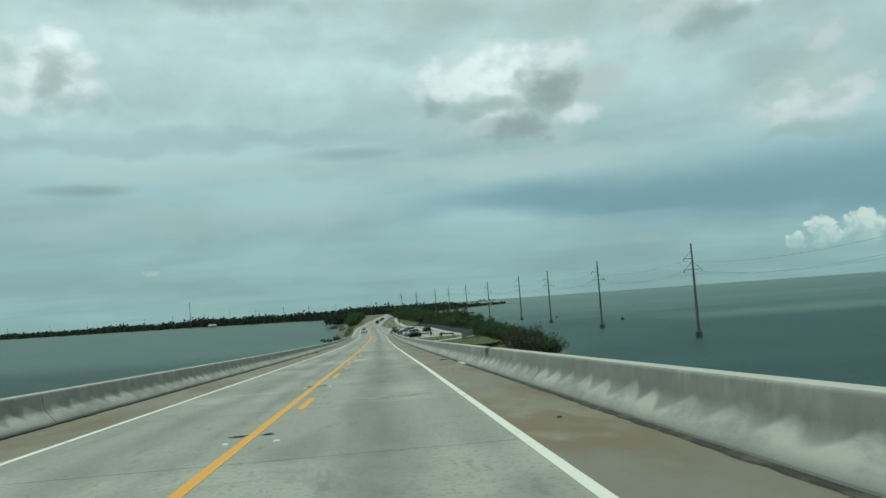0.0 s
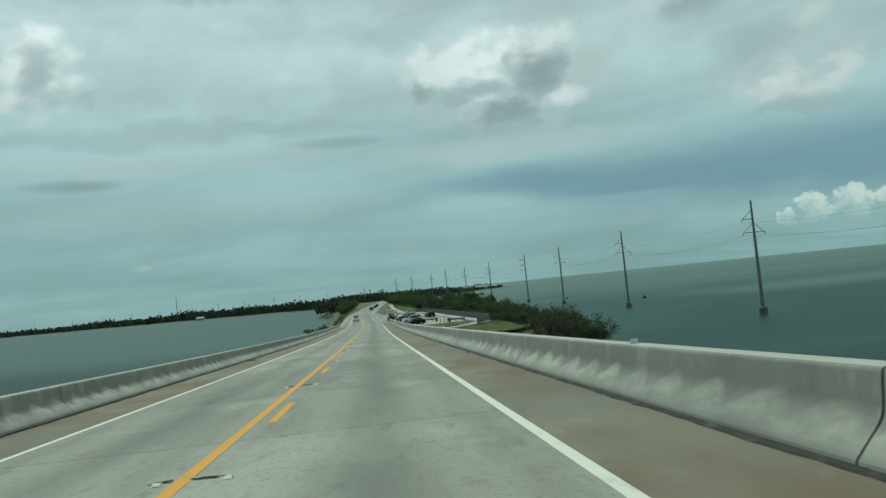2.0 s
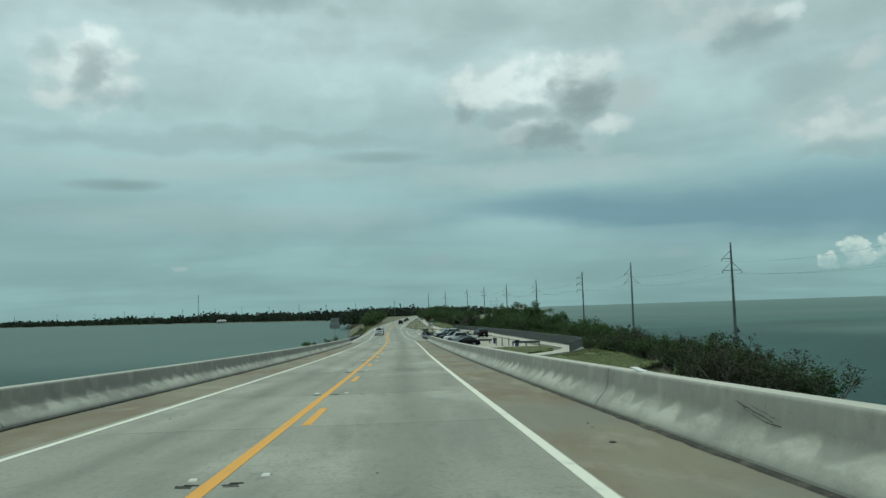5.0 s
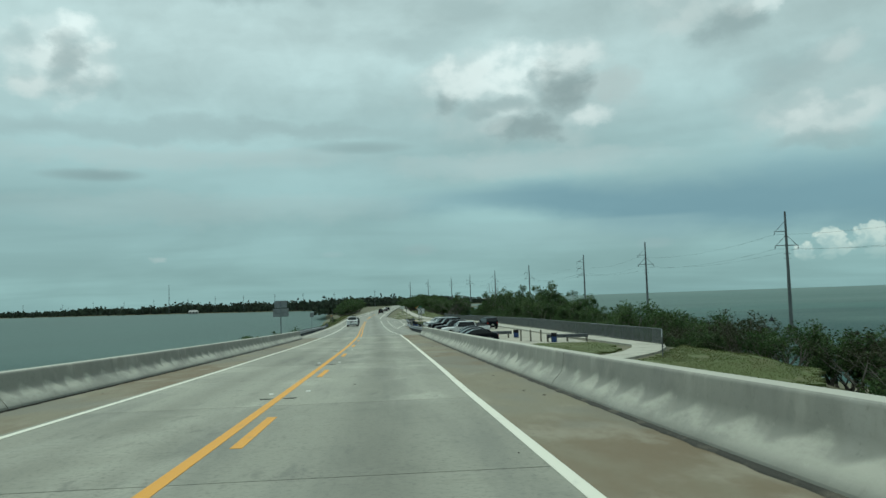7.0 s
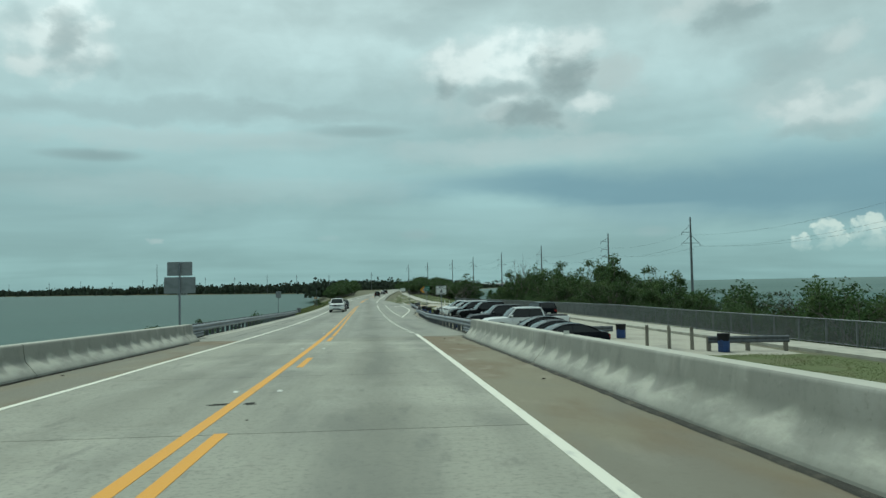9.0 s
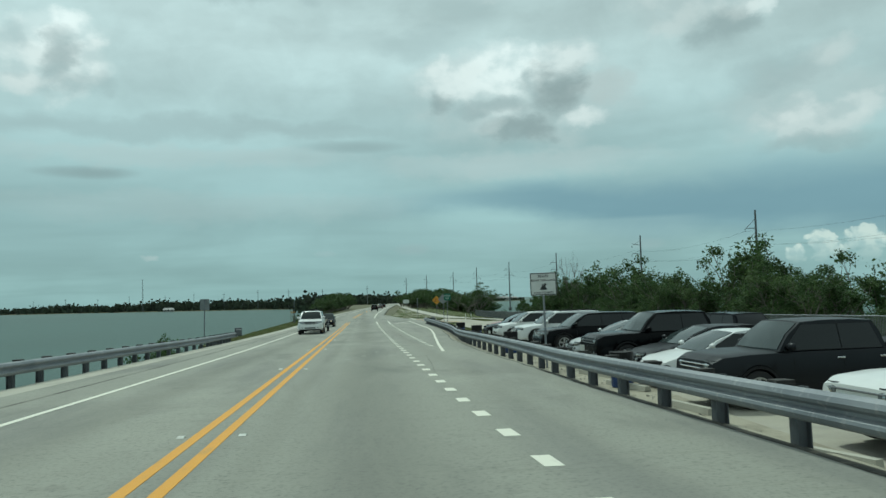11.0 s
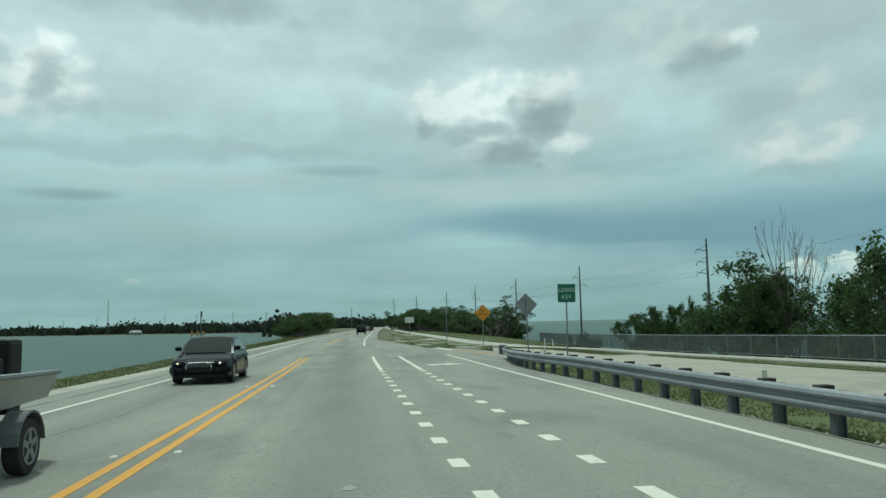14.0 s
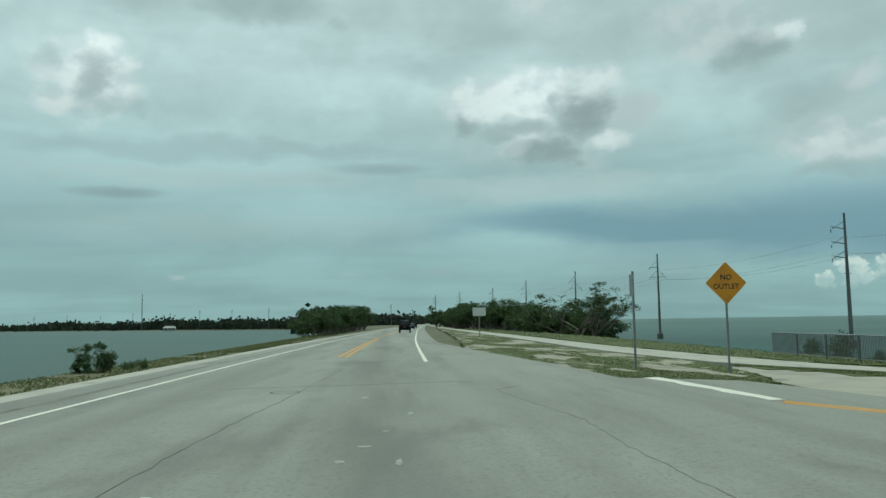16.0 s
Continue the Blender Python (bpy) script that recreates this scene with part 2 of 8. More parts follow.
# ---- materials ----
def material(name, base, rough=0.8, metal=0.0, vary=(), bump=0.0, bump_scale=40.0, coat=0.0, spec=None, rand=0.0, island=0.0, ior=None, lanes=(), toe=None):
    """Principled surface; vary: rows of (second colour, scale, detail, low, high, strength, stretch)."""
    m = bpy.data.materials.new(name)
    m.use_nodes = True
    k = Nodes(m.node_tree)
    b = m.node_tree.nodes["Principled BSDF"]
    b.inputs["Roughness"].default_value, b.inputs["Metallic"].default_value = rough, metal
    b.inputs["Coat Weight"].default_value = coat
    if ior: b.inputs["IOR"].default_value = ior
    if spec is not None: b.inputs["Specular IOR Level"].default_value = spec
    geo = k.node("ShaderNodeNewGeometry")
    where = geo.outputs["Position"]
    c = None
    for other, scale, detail, lo, hi, strength, st in vary:
        n = k.noise(k.stretch(where, *st), scale, detail, 0.6, 0.2)
        c = k.mix(k.ramp(n, lo, hi, 0.0, strength), c if c is not None else base, other)
    if lanes:
        # oil-darkened lane centres and faint tyre tracks following the road
        xyz = k.node("ShaderNodeSeparateXYZ")
        k.put(xyz.inputs[0], where)
        bend = k.math("MULTIPLY", k.math("MAXIMUM", k.math("SUBTRACT", xyz.outputs[1], 208.0), 0.0), 0.01535)
        lat = k.math("ADD", xyz.outputs[0], bend)
        wob = k.noise(k.stretch(where, 0.4, 0.06, 1.0), 1.0, 3.0, 0.5)
        lat = k.math("ADD", lat, k.math("MULTIPLY", k.math("SUBTRACT", wob, 0.5), 0.5))
        f = None
        for mid, half, amt in lanes:
            g = k.ramp(k.math("ABSOLUTE", k.math("SUBTRACT", lat, mid)), half, 0.0, 0.0, amt)
            f = g if f is None else k.math("MAXIMUM", f, g)
        patchy = k.ramp(k.noise(k.stretch(where, 0.5, 0.09, 1.0), 1.0, 5.0, 0.6), 0.3, 0.7, 0.55, 1.0)
        c = k.mix(k.math("MULTIPLY", f, patchy), c if c is not None else base, tuple(v * 0.42 for v in base))
        cross = k.noise(k.stretch(where, 0.10, 0.9, 1.0), 1.0, 5.0, 0.6, 0.3)
        c = k.mix(k.ramp(k.math("ABSOLUTE", k.math("SUBTRACT", cross, 0.5)), 0.008, 0.0, 0.0, 0.22), c, tuple(v * 0.5 for v in base))
    if toe:
        # run along the wall (u) and height on it (v): pale band over the foot with grey scallops, rain streaks
        uv = k.node("ShaderNodeUVMap")
        uv.uv_map = "run"
        q = k.node("ShaderNodeSeparateXYZ")
        k.put(q.inputs[0], uv.outputs[0])
        u, v = q.outputs[0], q.outputs[1]
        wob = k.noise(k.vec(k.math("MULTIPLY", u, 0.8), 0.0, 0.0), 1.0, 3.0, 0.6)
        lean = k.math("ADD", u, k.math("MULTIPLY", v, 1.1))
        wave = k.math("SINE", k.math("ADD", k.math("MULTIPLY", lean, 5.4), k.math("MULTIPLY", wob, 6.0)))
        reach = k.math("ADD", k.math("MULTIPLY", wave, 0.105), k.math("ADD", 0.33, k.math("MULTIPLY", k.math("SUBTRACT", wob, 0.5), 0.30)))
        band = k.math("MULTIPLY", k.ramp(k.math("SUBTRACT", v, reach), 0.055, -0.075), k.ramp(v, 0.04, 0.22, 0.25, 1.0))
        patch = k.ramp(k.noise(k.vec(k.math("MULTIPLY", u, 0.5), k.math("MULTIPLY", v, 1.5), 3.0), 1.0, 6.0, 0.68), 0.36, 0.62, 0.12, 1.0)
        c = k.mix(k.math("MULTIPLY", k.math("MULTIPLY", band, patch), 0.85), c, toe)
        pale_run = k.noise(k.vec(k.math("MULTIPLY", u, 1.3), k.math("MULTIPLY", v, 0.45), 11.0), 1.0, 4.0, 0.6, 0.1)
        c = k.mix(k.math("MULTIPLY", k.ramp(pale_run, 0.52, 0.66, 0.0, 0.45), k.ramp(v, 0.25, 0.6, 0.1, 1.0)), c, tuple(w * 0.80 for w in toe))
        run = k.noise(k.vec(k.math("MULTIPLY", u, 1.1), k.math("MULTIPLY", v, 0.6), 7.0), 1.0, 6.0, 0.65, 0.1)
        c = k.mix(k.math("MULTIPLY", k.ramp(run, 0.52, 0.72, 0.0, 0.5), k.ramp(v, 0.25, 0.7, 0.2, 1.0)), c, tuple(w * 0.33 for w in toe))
        # highlight of the top face painted in: paler concrete above the face edge
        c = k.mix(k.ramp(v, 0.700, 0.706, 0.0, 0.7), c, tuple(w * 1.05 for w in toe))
    if rand or island:
        src = k.node("ShaderNodeObjectInfo").outputs["Random"] if rand else geo.outputs["Random Per Island"]
        amt = rand or island
        v = k.ramp(src, 0.0, 1.0, 1.0 - amt, 1.0 + amt)
        c = k.mix(1.0, c if c is not None else base, k.vec(v, v, v), "MULTIPLY")
    k.put(b.inputs["Base Color"], c if c is not None else (*base, 1.0))
    if bump:
        bn = k.node("ShaderNodeBump")
        bn.inputs["Strength"].default_value = bump
        bn.inputs["Distance"].default_value = 0.02
        k.put(bn.inputs["Height"], k.noise(where, bump_scale, 5.0, 0.65))
        k.put(b.inputs["Normal"], bn.outputs[0])
    return m


ONE = (1, 1, 1)
deck_mat = material("deck_concrete", (0.265, 0.262, 0.215), 0.88, vary=(
    ((0.180, 0.180, 0.155), 0.9, 6.0, 0.45, 0.70, 0.8, (1.0, 0.12, 1.0)), ((0.36, 0.355, 0.295), 0.35, 5.0, 0.50, 0.66, 0.65, (1.0, 0.5, 1.0)),
    ((0.15, 0.148, 0.13), 3.5, 5.0, 0.56, 0.76, 0.7, (1.0, 0.25, 1.0)), ((0.15, 0.148, 0.13), 17.0, 4.0, 0.48, 0.72, 0.70, ONE)), bump=0.35, bump_scale=60.0, rand=0.10, lanes=((1.8, 0.85, 0.62), (-1.9, 0.7, 0.42), (-0.75, 0.35, 0.25), (3.2, 0.4, 0.2)))
shoulder_mat = material("shoulder_concrete", (0.196, 0.176, 0.122), 0.9, vary=(
    ((0.150, 0.108, 0.063), 0.45, 6.0, 0.42, 0.62, 0.85, (1.0, 0.35, 1.0)), ((0.265, 0.242, 0.185), 1.1, 5.0, 0.52, 0.70, 0.7, (1.0, 0.4, 1.0)), ((0.17, 0.165, 0.135), 0.22, 4.0, 0.48, 0.60, 0.7, (1.0, 0.5, 1.0)), ((0.11, 0.098, 0.07), 14.0, 4.0, 0.54, 0.76, 0.45, ONE)), bump=0.4, bump_scale=55.0)
asphalt_mat = material("pale_asphalt", (0.262, 0.262, 0.222), 0.9, vary=(
    ((0.175, 0.175, 0.16), 0.7, 6.0, 0.45, 0.70, 0.75, (1.0, 0.10, 1.0)), ((0.32, 0.318, 0.27), 0.30, 4.0, 0.50, 0.70, 0.6, (1.0, 0.4, 1.0)),
    ((0.13, 0.13, 0.12), 1.6, 6.0, 0.60, 0.80, 0.55, (1.0, 0.5, 1.0)), ((0.150, 0.150, 0.135), 0.40, 6.0, 0.55, 0.70, 0.6, (1.0, 0.35, 1.0)), ((0.14, 0.14, 0.128), 21.0, 4.0, 0.48, 0.72, 0.72, ONE)), bump=0.4, bump_scale=90.0, lanes=((1.7, 1.1, 0.5), (-2.3, 0.9, 0.4), (4.0, 0.5, 0.22), (0.5, 0.3, 0.2)))
lot_mat = material("lot_asphalt", (0.36, 0.338, 0.275), 0.92, vary=(
    ((0.23, 0.22, 0.19), 0.5, 6.0, 0.45, 0.68, 0.7, ONE), ((0.31, 0.295, 0.25), 1.5, 5.0, 0.52, 0.70, 0.5, ONE)), bump=0.5, bump_scale=70.0)
sand_mat = material("shell_sand", (0.33, 0.305, 0.235), 0.95, vary=(((0.16, 0.145, 0.10), 2.2, 6.0, 0.50, 0.66, 0.8, ONE), 
    ((0.22, 0.20, 0.15), 0.9, 6.0, 0.45, 0.65, 0.7, ONE), ((0.22, 0.21, 0.16), 6.0, 5.0, 0.60, 0.75, 0.6, ONE)), bump=0.7, bump_scale=30.0)
gravel_mat = material("loose_stone", (0.26, 0.25, 0.21), 0.95, island=0.5)
path_mat = material("path_concrete", (0.40, 0.385, 0.325), 0.9, vary=(((0.25, 0.24, 0.20), 0.8, 6.0, 0.45, 0.68, 0.7, ONE),), bump=0.3, bump_scale=50.0)
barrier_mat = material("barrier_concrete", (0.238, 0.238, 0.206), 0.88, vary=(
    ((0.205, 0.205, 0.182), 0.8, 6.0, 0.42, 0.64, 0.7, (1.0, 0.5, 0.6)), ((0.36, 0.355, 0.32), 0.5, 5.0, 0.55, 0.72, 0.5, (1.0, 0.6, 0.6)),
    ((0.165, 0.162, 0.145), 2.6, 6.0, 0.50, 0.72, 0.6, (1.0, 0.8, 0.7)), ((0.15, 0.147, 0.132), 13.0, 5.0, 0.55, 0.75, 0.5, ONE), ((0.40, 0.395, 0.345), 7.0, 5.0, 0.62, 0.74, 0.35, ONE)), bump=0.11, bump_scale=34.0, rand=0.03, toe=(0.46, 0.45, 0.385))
barrier_plain = material("pier_concrete", (0.27, 0.265, 0.235), 0.9, vary=(((0.18, 0.178, 0.16), 0.6, 6.0, 0.44, 0.64, 0.8, (1.0, 1.0, 0.3)),), bump=0.2)
joint_mat = material("joint_filler", (0.045, 0.043, 0.038), 0.95, bump=0.3)
tar_mat = material("old_tar", (0.125, 0.122, 0.106), 0.9, vary=(((0.08, 0.078, 0.068), 1.2, 5.0, 0.45, 0.62, 0.8, ONE), ((0.20, 0.198, 0.17), 0.5, 4.0, 0.5, 0.62, 0.9, ONE)))
# gutter grit; also colours the painted shadow line under the guardrail
grit_shadow_mat = material("gutter_grit", (0.040, 0.038, 0.031), 0.97, vary=(((0.11, 0.098, 0.075), 2.5, 6.0, 0.48, 0.66, 0.8, ONE),), bump=0.8, bump_scale=50.0)
white_mat = material("white_paint", (0.66, 0.645, 0.55), 0.7, vary=(((0.42, 0.42, 0.38), 3.5, 6.0, 0.56, 0.74, 0.65, (1.0, 0.4, 1.0)),), bump=0.25, bump_scale=80.0)
yellow_mat = material("yellow_paint", (0.62, 0.285, 0.016), 0.7, vary=(((0.42, 0.24, 0.06), 4.0, 6.0, 0.54, 0.74, 0.6, (1.0, 0.4, 1.0)),), bump=0.25, bump_scale=80.0)
worn_mat = material("worn_paint", (0.40, 0.39, 0.35), 0.85, vary=(((0.25, 0.245, 0.22), 7.0, 6.0, 0.42, 0.58, 0.9, ONE),), bump=0.3, bump_scale=80.0)
scuff_mat = material("scuffed_asphalt", (0.33, 0.33, 0.29), 0.9, vary=(((0.26, 0.26, 0.225), 12.0, 5.0, 0.42, 0.58, 0.9, ONE),), bump=0.3, bump_scale=80.0)
steel_mat = material("galvanised_steel", (0.225, 0.24, 0.255), 0.6, 0.5, vary=(((0.165, 0.18, 0.20), 1.6, 5.0, 0.42, 0.66, 0.8, (1.0, 0.5, 1.0)), ((0.40, 0.40, 0.39), 9.0, 4.0, 0.55, 0.7, 0.4, ONE)), bump=0.15, bump_scale=30.0)
post_mat = material("weathered_post", (0.125, 0.135, 0.145), 0.7, 0.3, vary=(((0.075, 0.08, 0.085), 5.0, 5.0, 0.45, 0.65, 0.8, (1, 1, 0.3)),), bump=0.3)
picket_mat = material("dull_railing_steel", (0.165, 0.178, 0.178), 0.7, 0.3, vary=(((0.12, 0.13, 0.128), 1.2, 5.0, 0.42, 0.66, 0.8, ONE),))
block_mat = material("dark_timber_block", (0.030, 0.028, 0.027), 0.9, vary=(((0.055, 0.050, 0.044), 9.0, 5.0, 0.5, 0.7, 0.7, (1, 1, 4)),), bump=0.4)
pole_mat = material("grey_pole", (0.145, 0.155, 0.155), 0.75, 0.1, vary=(((0.095, 0.10, 0.10), 0.5, 5.0, 0.45, 0.65, 0.7, (1, 1, 0.3)),), bump=0.1)
footing_mat = material("wet_footing", (0.10, 0.10, 0.09), 0.6, vary=(((0.05, 0.055, 0.05), 1.5, 5.0, 0.45, 0.65, 0.8, ONE),), bump=0.4)
alu_mat = material("sign_back_aluminium", (0.26, 0.27, 0.275), 0.5, 0.7, vary=(((0.19, 0.20, 0.205), 2.0, 5.0, 0.45, 0.65, 0.7, ONE),), bump=0.05)
green_sign = material("green_sign_sheet", (0.006, 0.115, 0.070), 0.45, vary=(((0.010, 0.085, 0.055), 3.0, 4.0, 0.45, 0.65, 0.6, ONE),))
amber_sign = material("amber_sign_sheet", (0.62, 0.26, 0.012), 0.45, vary=(((0.50, 0.20, 0.015), 3.0, 4.0, 0.45, 0.65, 0.6, ONE),))
white_sign = material("white_sign_sheet", (0.62, 0.63, 0.61), 0.45, vary=(((0.52, 0.53, 0.50), 3.0, 4.0, 0.45, 0.65, 0.5, ONE),))
black_ink = material("black_ink", (0.02, 0.02, 0.022), 0.6)
white_ink = material("white_ink", (0.40, 0.50, 0.45), 0.5)
grass_mat = material("rough_grass", (0.082, 0.104, 0.030), 0.95, vary=(
    ((0.10, 0.098, 0.04), 0.5, 6.0, 0.45, 0.66, 0.8, ONE), ((0.058, 0.086, 0.024), 2.5, 6.0, 0.5, 0.7, 0.45, ONE), ((0.21, 0.19, 0.125), 0.22, 6.0, 0.66, 0.80, 0.7, ONE), ((0.108, 0.122, 0.042), 9.0, 5.0, 0.48, 0.70, 0.4, ONE)), bump=0.5, bump_scale=25.0)
dry_mat = material("dry_grass", (0.135, 0.128, 0.066), 0.95, vary=(((0.085, 0.100, 0.036), 0.6, 6.0, 0.45, 0.62, 0.8, ONE), ((0.20, 0.18, 0.115), 1.7, 6.0, 0.54, 0.70, 0.7, ONE)), bump=0.6, bump_scale=22.0)
blade_mat = material("grass_blades", (0.102, 0.128, 0.042), 0.95, island=0.2, vary=(((0.128, 0.122, 0.055), 0.4, 4.0, 0.45, 0.65, 0.8, ONE),))
soil_mat = material("shore_soil", (0.13, 0.12, 0.075), 0.97, vary=(((0.075, 0.085, 0.035), 0.25, 6.0, 0.42, 0.62, 0.9, ONE), ((0.25, 0.23, 0.17), 0.8, 5.0, 0.62, 0.75, 0.6, ONE)), bump=0.8, bump_scale=8.0)
leaf_mat = material("mangrove_leaf", (0.058, 0.100, 0.036), 0.6, spec=0.2, island=0.4, vary=(((0.098, 0.140, 0.052), 0.6, 3.0, 0.48, 0.62, 0.8, ONE), ((0.036, 0.060, 0.017), 0.45, 3.0, 0.50, 0.64, 0.7, ONE)))
dull_leaf = material("dull_shrub_leaf", (0.050, 0.060, 0.028), 0.7, spec=0.2, island=0.4, vary=(((0.055, 0.052, 0.03), 0.8, 4.0, 0.45, 0.65, 0.8, ONE),))
far_leaf = material("far_woods_leaf", (0.030, 0.044, 0.024), 0.8, island=0.4, vary=(((0.045, 0.055, 0.030), 0.05, 4.0, 0.45, 0.65, 0.8, ONE),))
bark_mat = material("grey_bark", (0.15, 0.135, 0.11), 0.9, vary=(((0.08, 0.072, 0.06), 6.0, 5.0, 0.45, 0.65, 0.8, (1, 1, 0.3)),), bump=0.6)


def backlit(mat, share):
    """Thin leaves that let some light through from behind."""
    nt = mat.node_tree
    b, out_ = nt.nodes["Principled BSDF"], nt.nodes["Material Output"]
    tr, mx = nt.nodes.new("ShaderNodeBsdfTranslucent"), nt.nodes.new("ShaderNodeMixShader")
    nt.links.new(b.inputs["Base Color"].links[0].from_socket, tr.inputs[0])
    mx.inputs[0].default_value = share
    nt.links.new(b.outputs[0], mx.inputs[1])
    nt.links.new(tr.outputs[0], mx.inputs[2])
    nt.links.new(mx.outputs[0], out_.inputs[0])


for _m, _q in ((leaf_mat, 0.38), (dull_leaf, 0.2), (blade_mat, 0.4)):
    backlit(_m, _q)
rubber_mat = material("tyre_rubber", (0.016, 0.016, 0.017), 0.85, bump=0.2)
alloy_mat = material("alloy_rim", (0.42, 0.43, 0.44), 0.35, 0.9)
trim_mat = material("black_trim", (0.008, 0.008, 0.009), 0.6, spec=0.25)
chrome_mat = material("chrome_trim", (0.62, 0.63, 0.64), 0.18, 1.0)
lamp_mat = material("headlamp_lens", (0.20, 0.21, 0.21), 0.12, 0.3, spec=0.8)
bulb_mat = material("lit_headlamp", (0.8, 0.75, 0.6), 0.3)
_b = bulb_mat.node_tree.nodes["Principled BSDF"]
_b.inputs["Emission Color"].default_value, _b.inputs["Emission Strength"].default_value = (1.0, 0.86, 0.6, 1.0), 1.4
amber_plate = material("faded_amber_plate", (0.40, 0.22, 0.075), 0.6)
red_lamp = material("tail_lamp_lens", (0.22, 0.012, 0.010), 0.2)
dusty_shield = material("dusty_windscreen", (0.024, 0.031, 0.031), 0.6, 0.0, spec=0.03)
glass_mat = material("tinted_window", (0.006, 0.008, 0.009), 0.08, 0.0, spec=0.4)
shield_mat = material("windscreen_glass", (0.030, 0.042, 0.042), 0.05, 0.0, spec=0.5)
blue_mat = material("blue_drum", (0.012, 0.045, 0.16), 0.5, vary=(((0.010, 0.028, 0.09), 3.0, 5.0, 0.45, 0.65, 0.7, ONE),))
timber_mat = material("grey_timber", (0.20, 0.185, 0.15), 0.9, vary=(((0.12, 0.11, 0.09), 5.0, 5.0, 0.45, 0.65, 0.8, (1, 1, 0.2)),), bump=0.5)
marker_mat = material("road_marker", (0.52, 0.52, 0.47), 0.4)
patch_mat = material("spalled_patch", (0.275, 0.27, 0.225), 0.95, vary=(((0.165, 0.16, 0.135), 6.0, 6.0, 0.46, 0.60, 0.8, ONE), ((0.34, 0.335, 0.30), 2.0, 4.0, 0.55, 0.7, 0.6, ONE)), bump=0.9, bump_scale=30.0)
stain_mat = material("brown_wet_stain", (0.062, 0.050, 0.038), 0.8, vary=(((0.040, 0.031, 0.023), 3.0, 5.0, 0.4, 0.65, 0.8, (1, 1, 0.3)),), bump=0.2)
rust_mat = material("rust_debris", (0.050, 0.042, 0.034), 0.9, bump=0.5)
wall_mat = material("pale_house_wall", (0.27, 0.27, 0.25), 0.85, bump=0.1)
roof_mat = material("grey_house_roof", (0.30, 0.30, 0.29), 0.8)
gel_mat = material("boat_gelcoat", (0.24, 0.27, 0.26), 0.35)


def paint(name, c, rough=0.32, metal=0.0):
    return material(name, c, rough, metal, coat=0.0 if max(c) < 0.1 else 0.3, spec=0.10 if max(c) < 0.1 else 0.5, vary=((tuple(v * 0.8 for v in c), 0.9, 3.0, 0.4, 0.7, 0.5, ONE),))


black_paint = paint("black_car_paint", (0.003, 0.0033, 0.004), 0.2)
night_paint = paint("blue_black_car_paint", (0.0035, 0.0045, 0.007), 0.2)
grey_paint = paint("dark_grey_car_paint", (0.022, 0.024, 0.027), 0.35, 0.4)
red_paint = paint("red_car_paint", (0.30, 0.035, 0.028))
silver_paint = paint("silver_car_paint", (0.40, 0.41, 0.41), 0.35, 0.6)
white_paint_car = paint("white_car_paint", (0.66, 0.67, 0.66))

# water: green shallows over sand, darker weed beds, small wind waves
sea_mat = bpy.data.materials.new("sea_water")
sea_mat.use_nodes = True
K = Nodes(sea_mat.node_tree)
SB = sea_mat.node_tree.nodes["Principled BSDF"]
SP = K.node("ShaderNodeNewGeometry").outputs["Position"]
beds = K.noise(K.stretch(SP, 1.0, 1.0, 1.0), 0.006, 5.0, 0.55, 0.8)
bands = K.noise(K.stretch(SP, 0.35, 1.6, 1.0), 0.009, 5.0, 0.55, 0.6)
sc = K.mix(K.ramp(beds, 0.40, 0.62), (0.012, 0.050, 0.044), (0.030, 0.092, 0.078))
sc = K.mix(K.ramp(bands, 0.56, 0.72, 0.0, 0.7), sc, (0.034, 0.056, 0.053))
sp = K.node("ShaderNodeSeparateXYZ")
K.put(sp.inputs[0], SP)
# deeper channel on the west side
sc = K.mix(K.math("MULTIPLY", K.ramp(sp.outputs[0], 10.0, -60.0, 0.0, 0.85), K.ramp(sp.outputs[1], 420.0, 120.0, 0.15, 1.0)), sc, (0.009, 0.028, 0.028))
# sky reflection growing towards the horizon, painted as a paler far sea
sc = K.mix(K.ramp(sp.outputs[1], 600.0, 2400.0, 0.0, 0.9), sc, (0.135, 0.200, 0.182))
# paler flats in bands further out on the east side
flats = K.noise(K.stretch(SP, 0.22, 1.0, 1.0), 0.008, 5.0, 0.6)
shoal = K.math("MULTIPLY", K.math("MULTIPLY", K.ramp(sp.outputs[0], 95.0, 190.0), K.ramp(sp.outputs[1], 190.0, 420.0)), K.ramp(flats, 0.42, 0.60))
sc = K.mix(K.math("MULTIPLY", shoal, 0.80), sc, (0.105, 0.150, 0.125))
weed = K.math("MULTIPLY", K.ramp(sp.outputs[0], 80.0, 140.0), K.ramp(K.noise(K.stretch(SP, 0.20, 1.1, 1.0), 0.011, 4.0, 0.6, 0.4), 0.56, 0.66))
sc = K.mix(K.math("MULTIPLY", weed, 0.5), sc, (0.050, 0.062, 0.058))
sc = K.mix(K.math("MULTIPLY", K.ramp(sp.outputs[0], 0.0, -25.0, 0.0, 0.8), K.ramp(sp.outputs[1], 240.0, 340.0)), sc, (0.066, 0.112, 0.100))
# view-dependent brightness of the further east water, put into its colour
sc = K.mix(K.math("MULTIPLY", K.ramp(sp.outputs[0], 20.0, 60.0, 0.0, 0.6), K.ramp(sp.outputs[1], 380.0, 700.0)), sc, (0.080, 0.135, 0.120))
sc = K.mix(K.math("MULTIPLY", K.ramp(sp.outputs[0], 5.0, 30.0, 0.0, 0.55), K.ramp(sp.outputs[1], 320.0, 160.0)), sc, (0.009, 0.038, 0.034))
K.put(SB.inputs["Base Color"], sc)
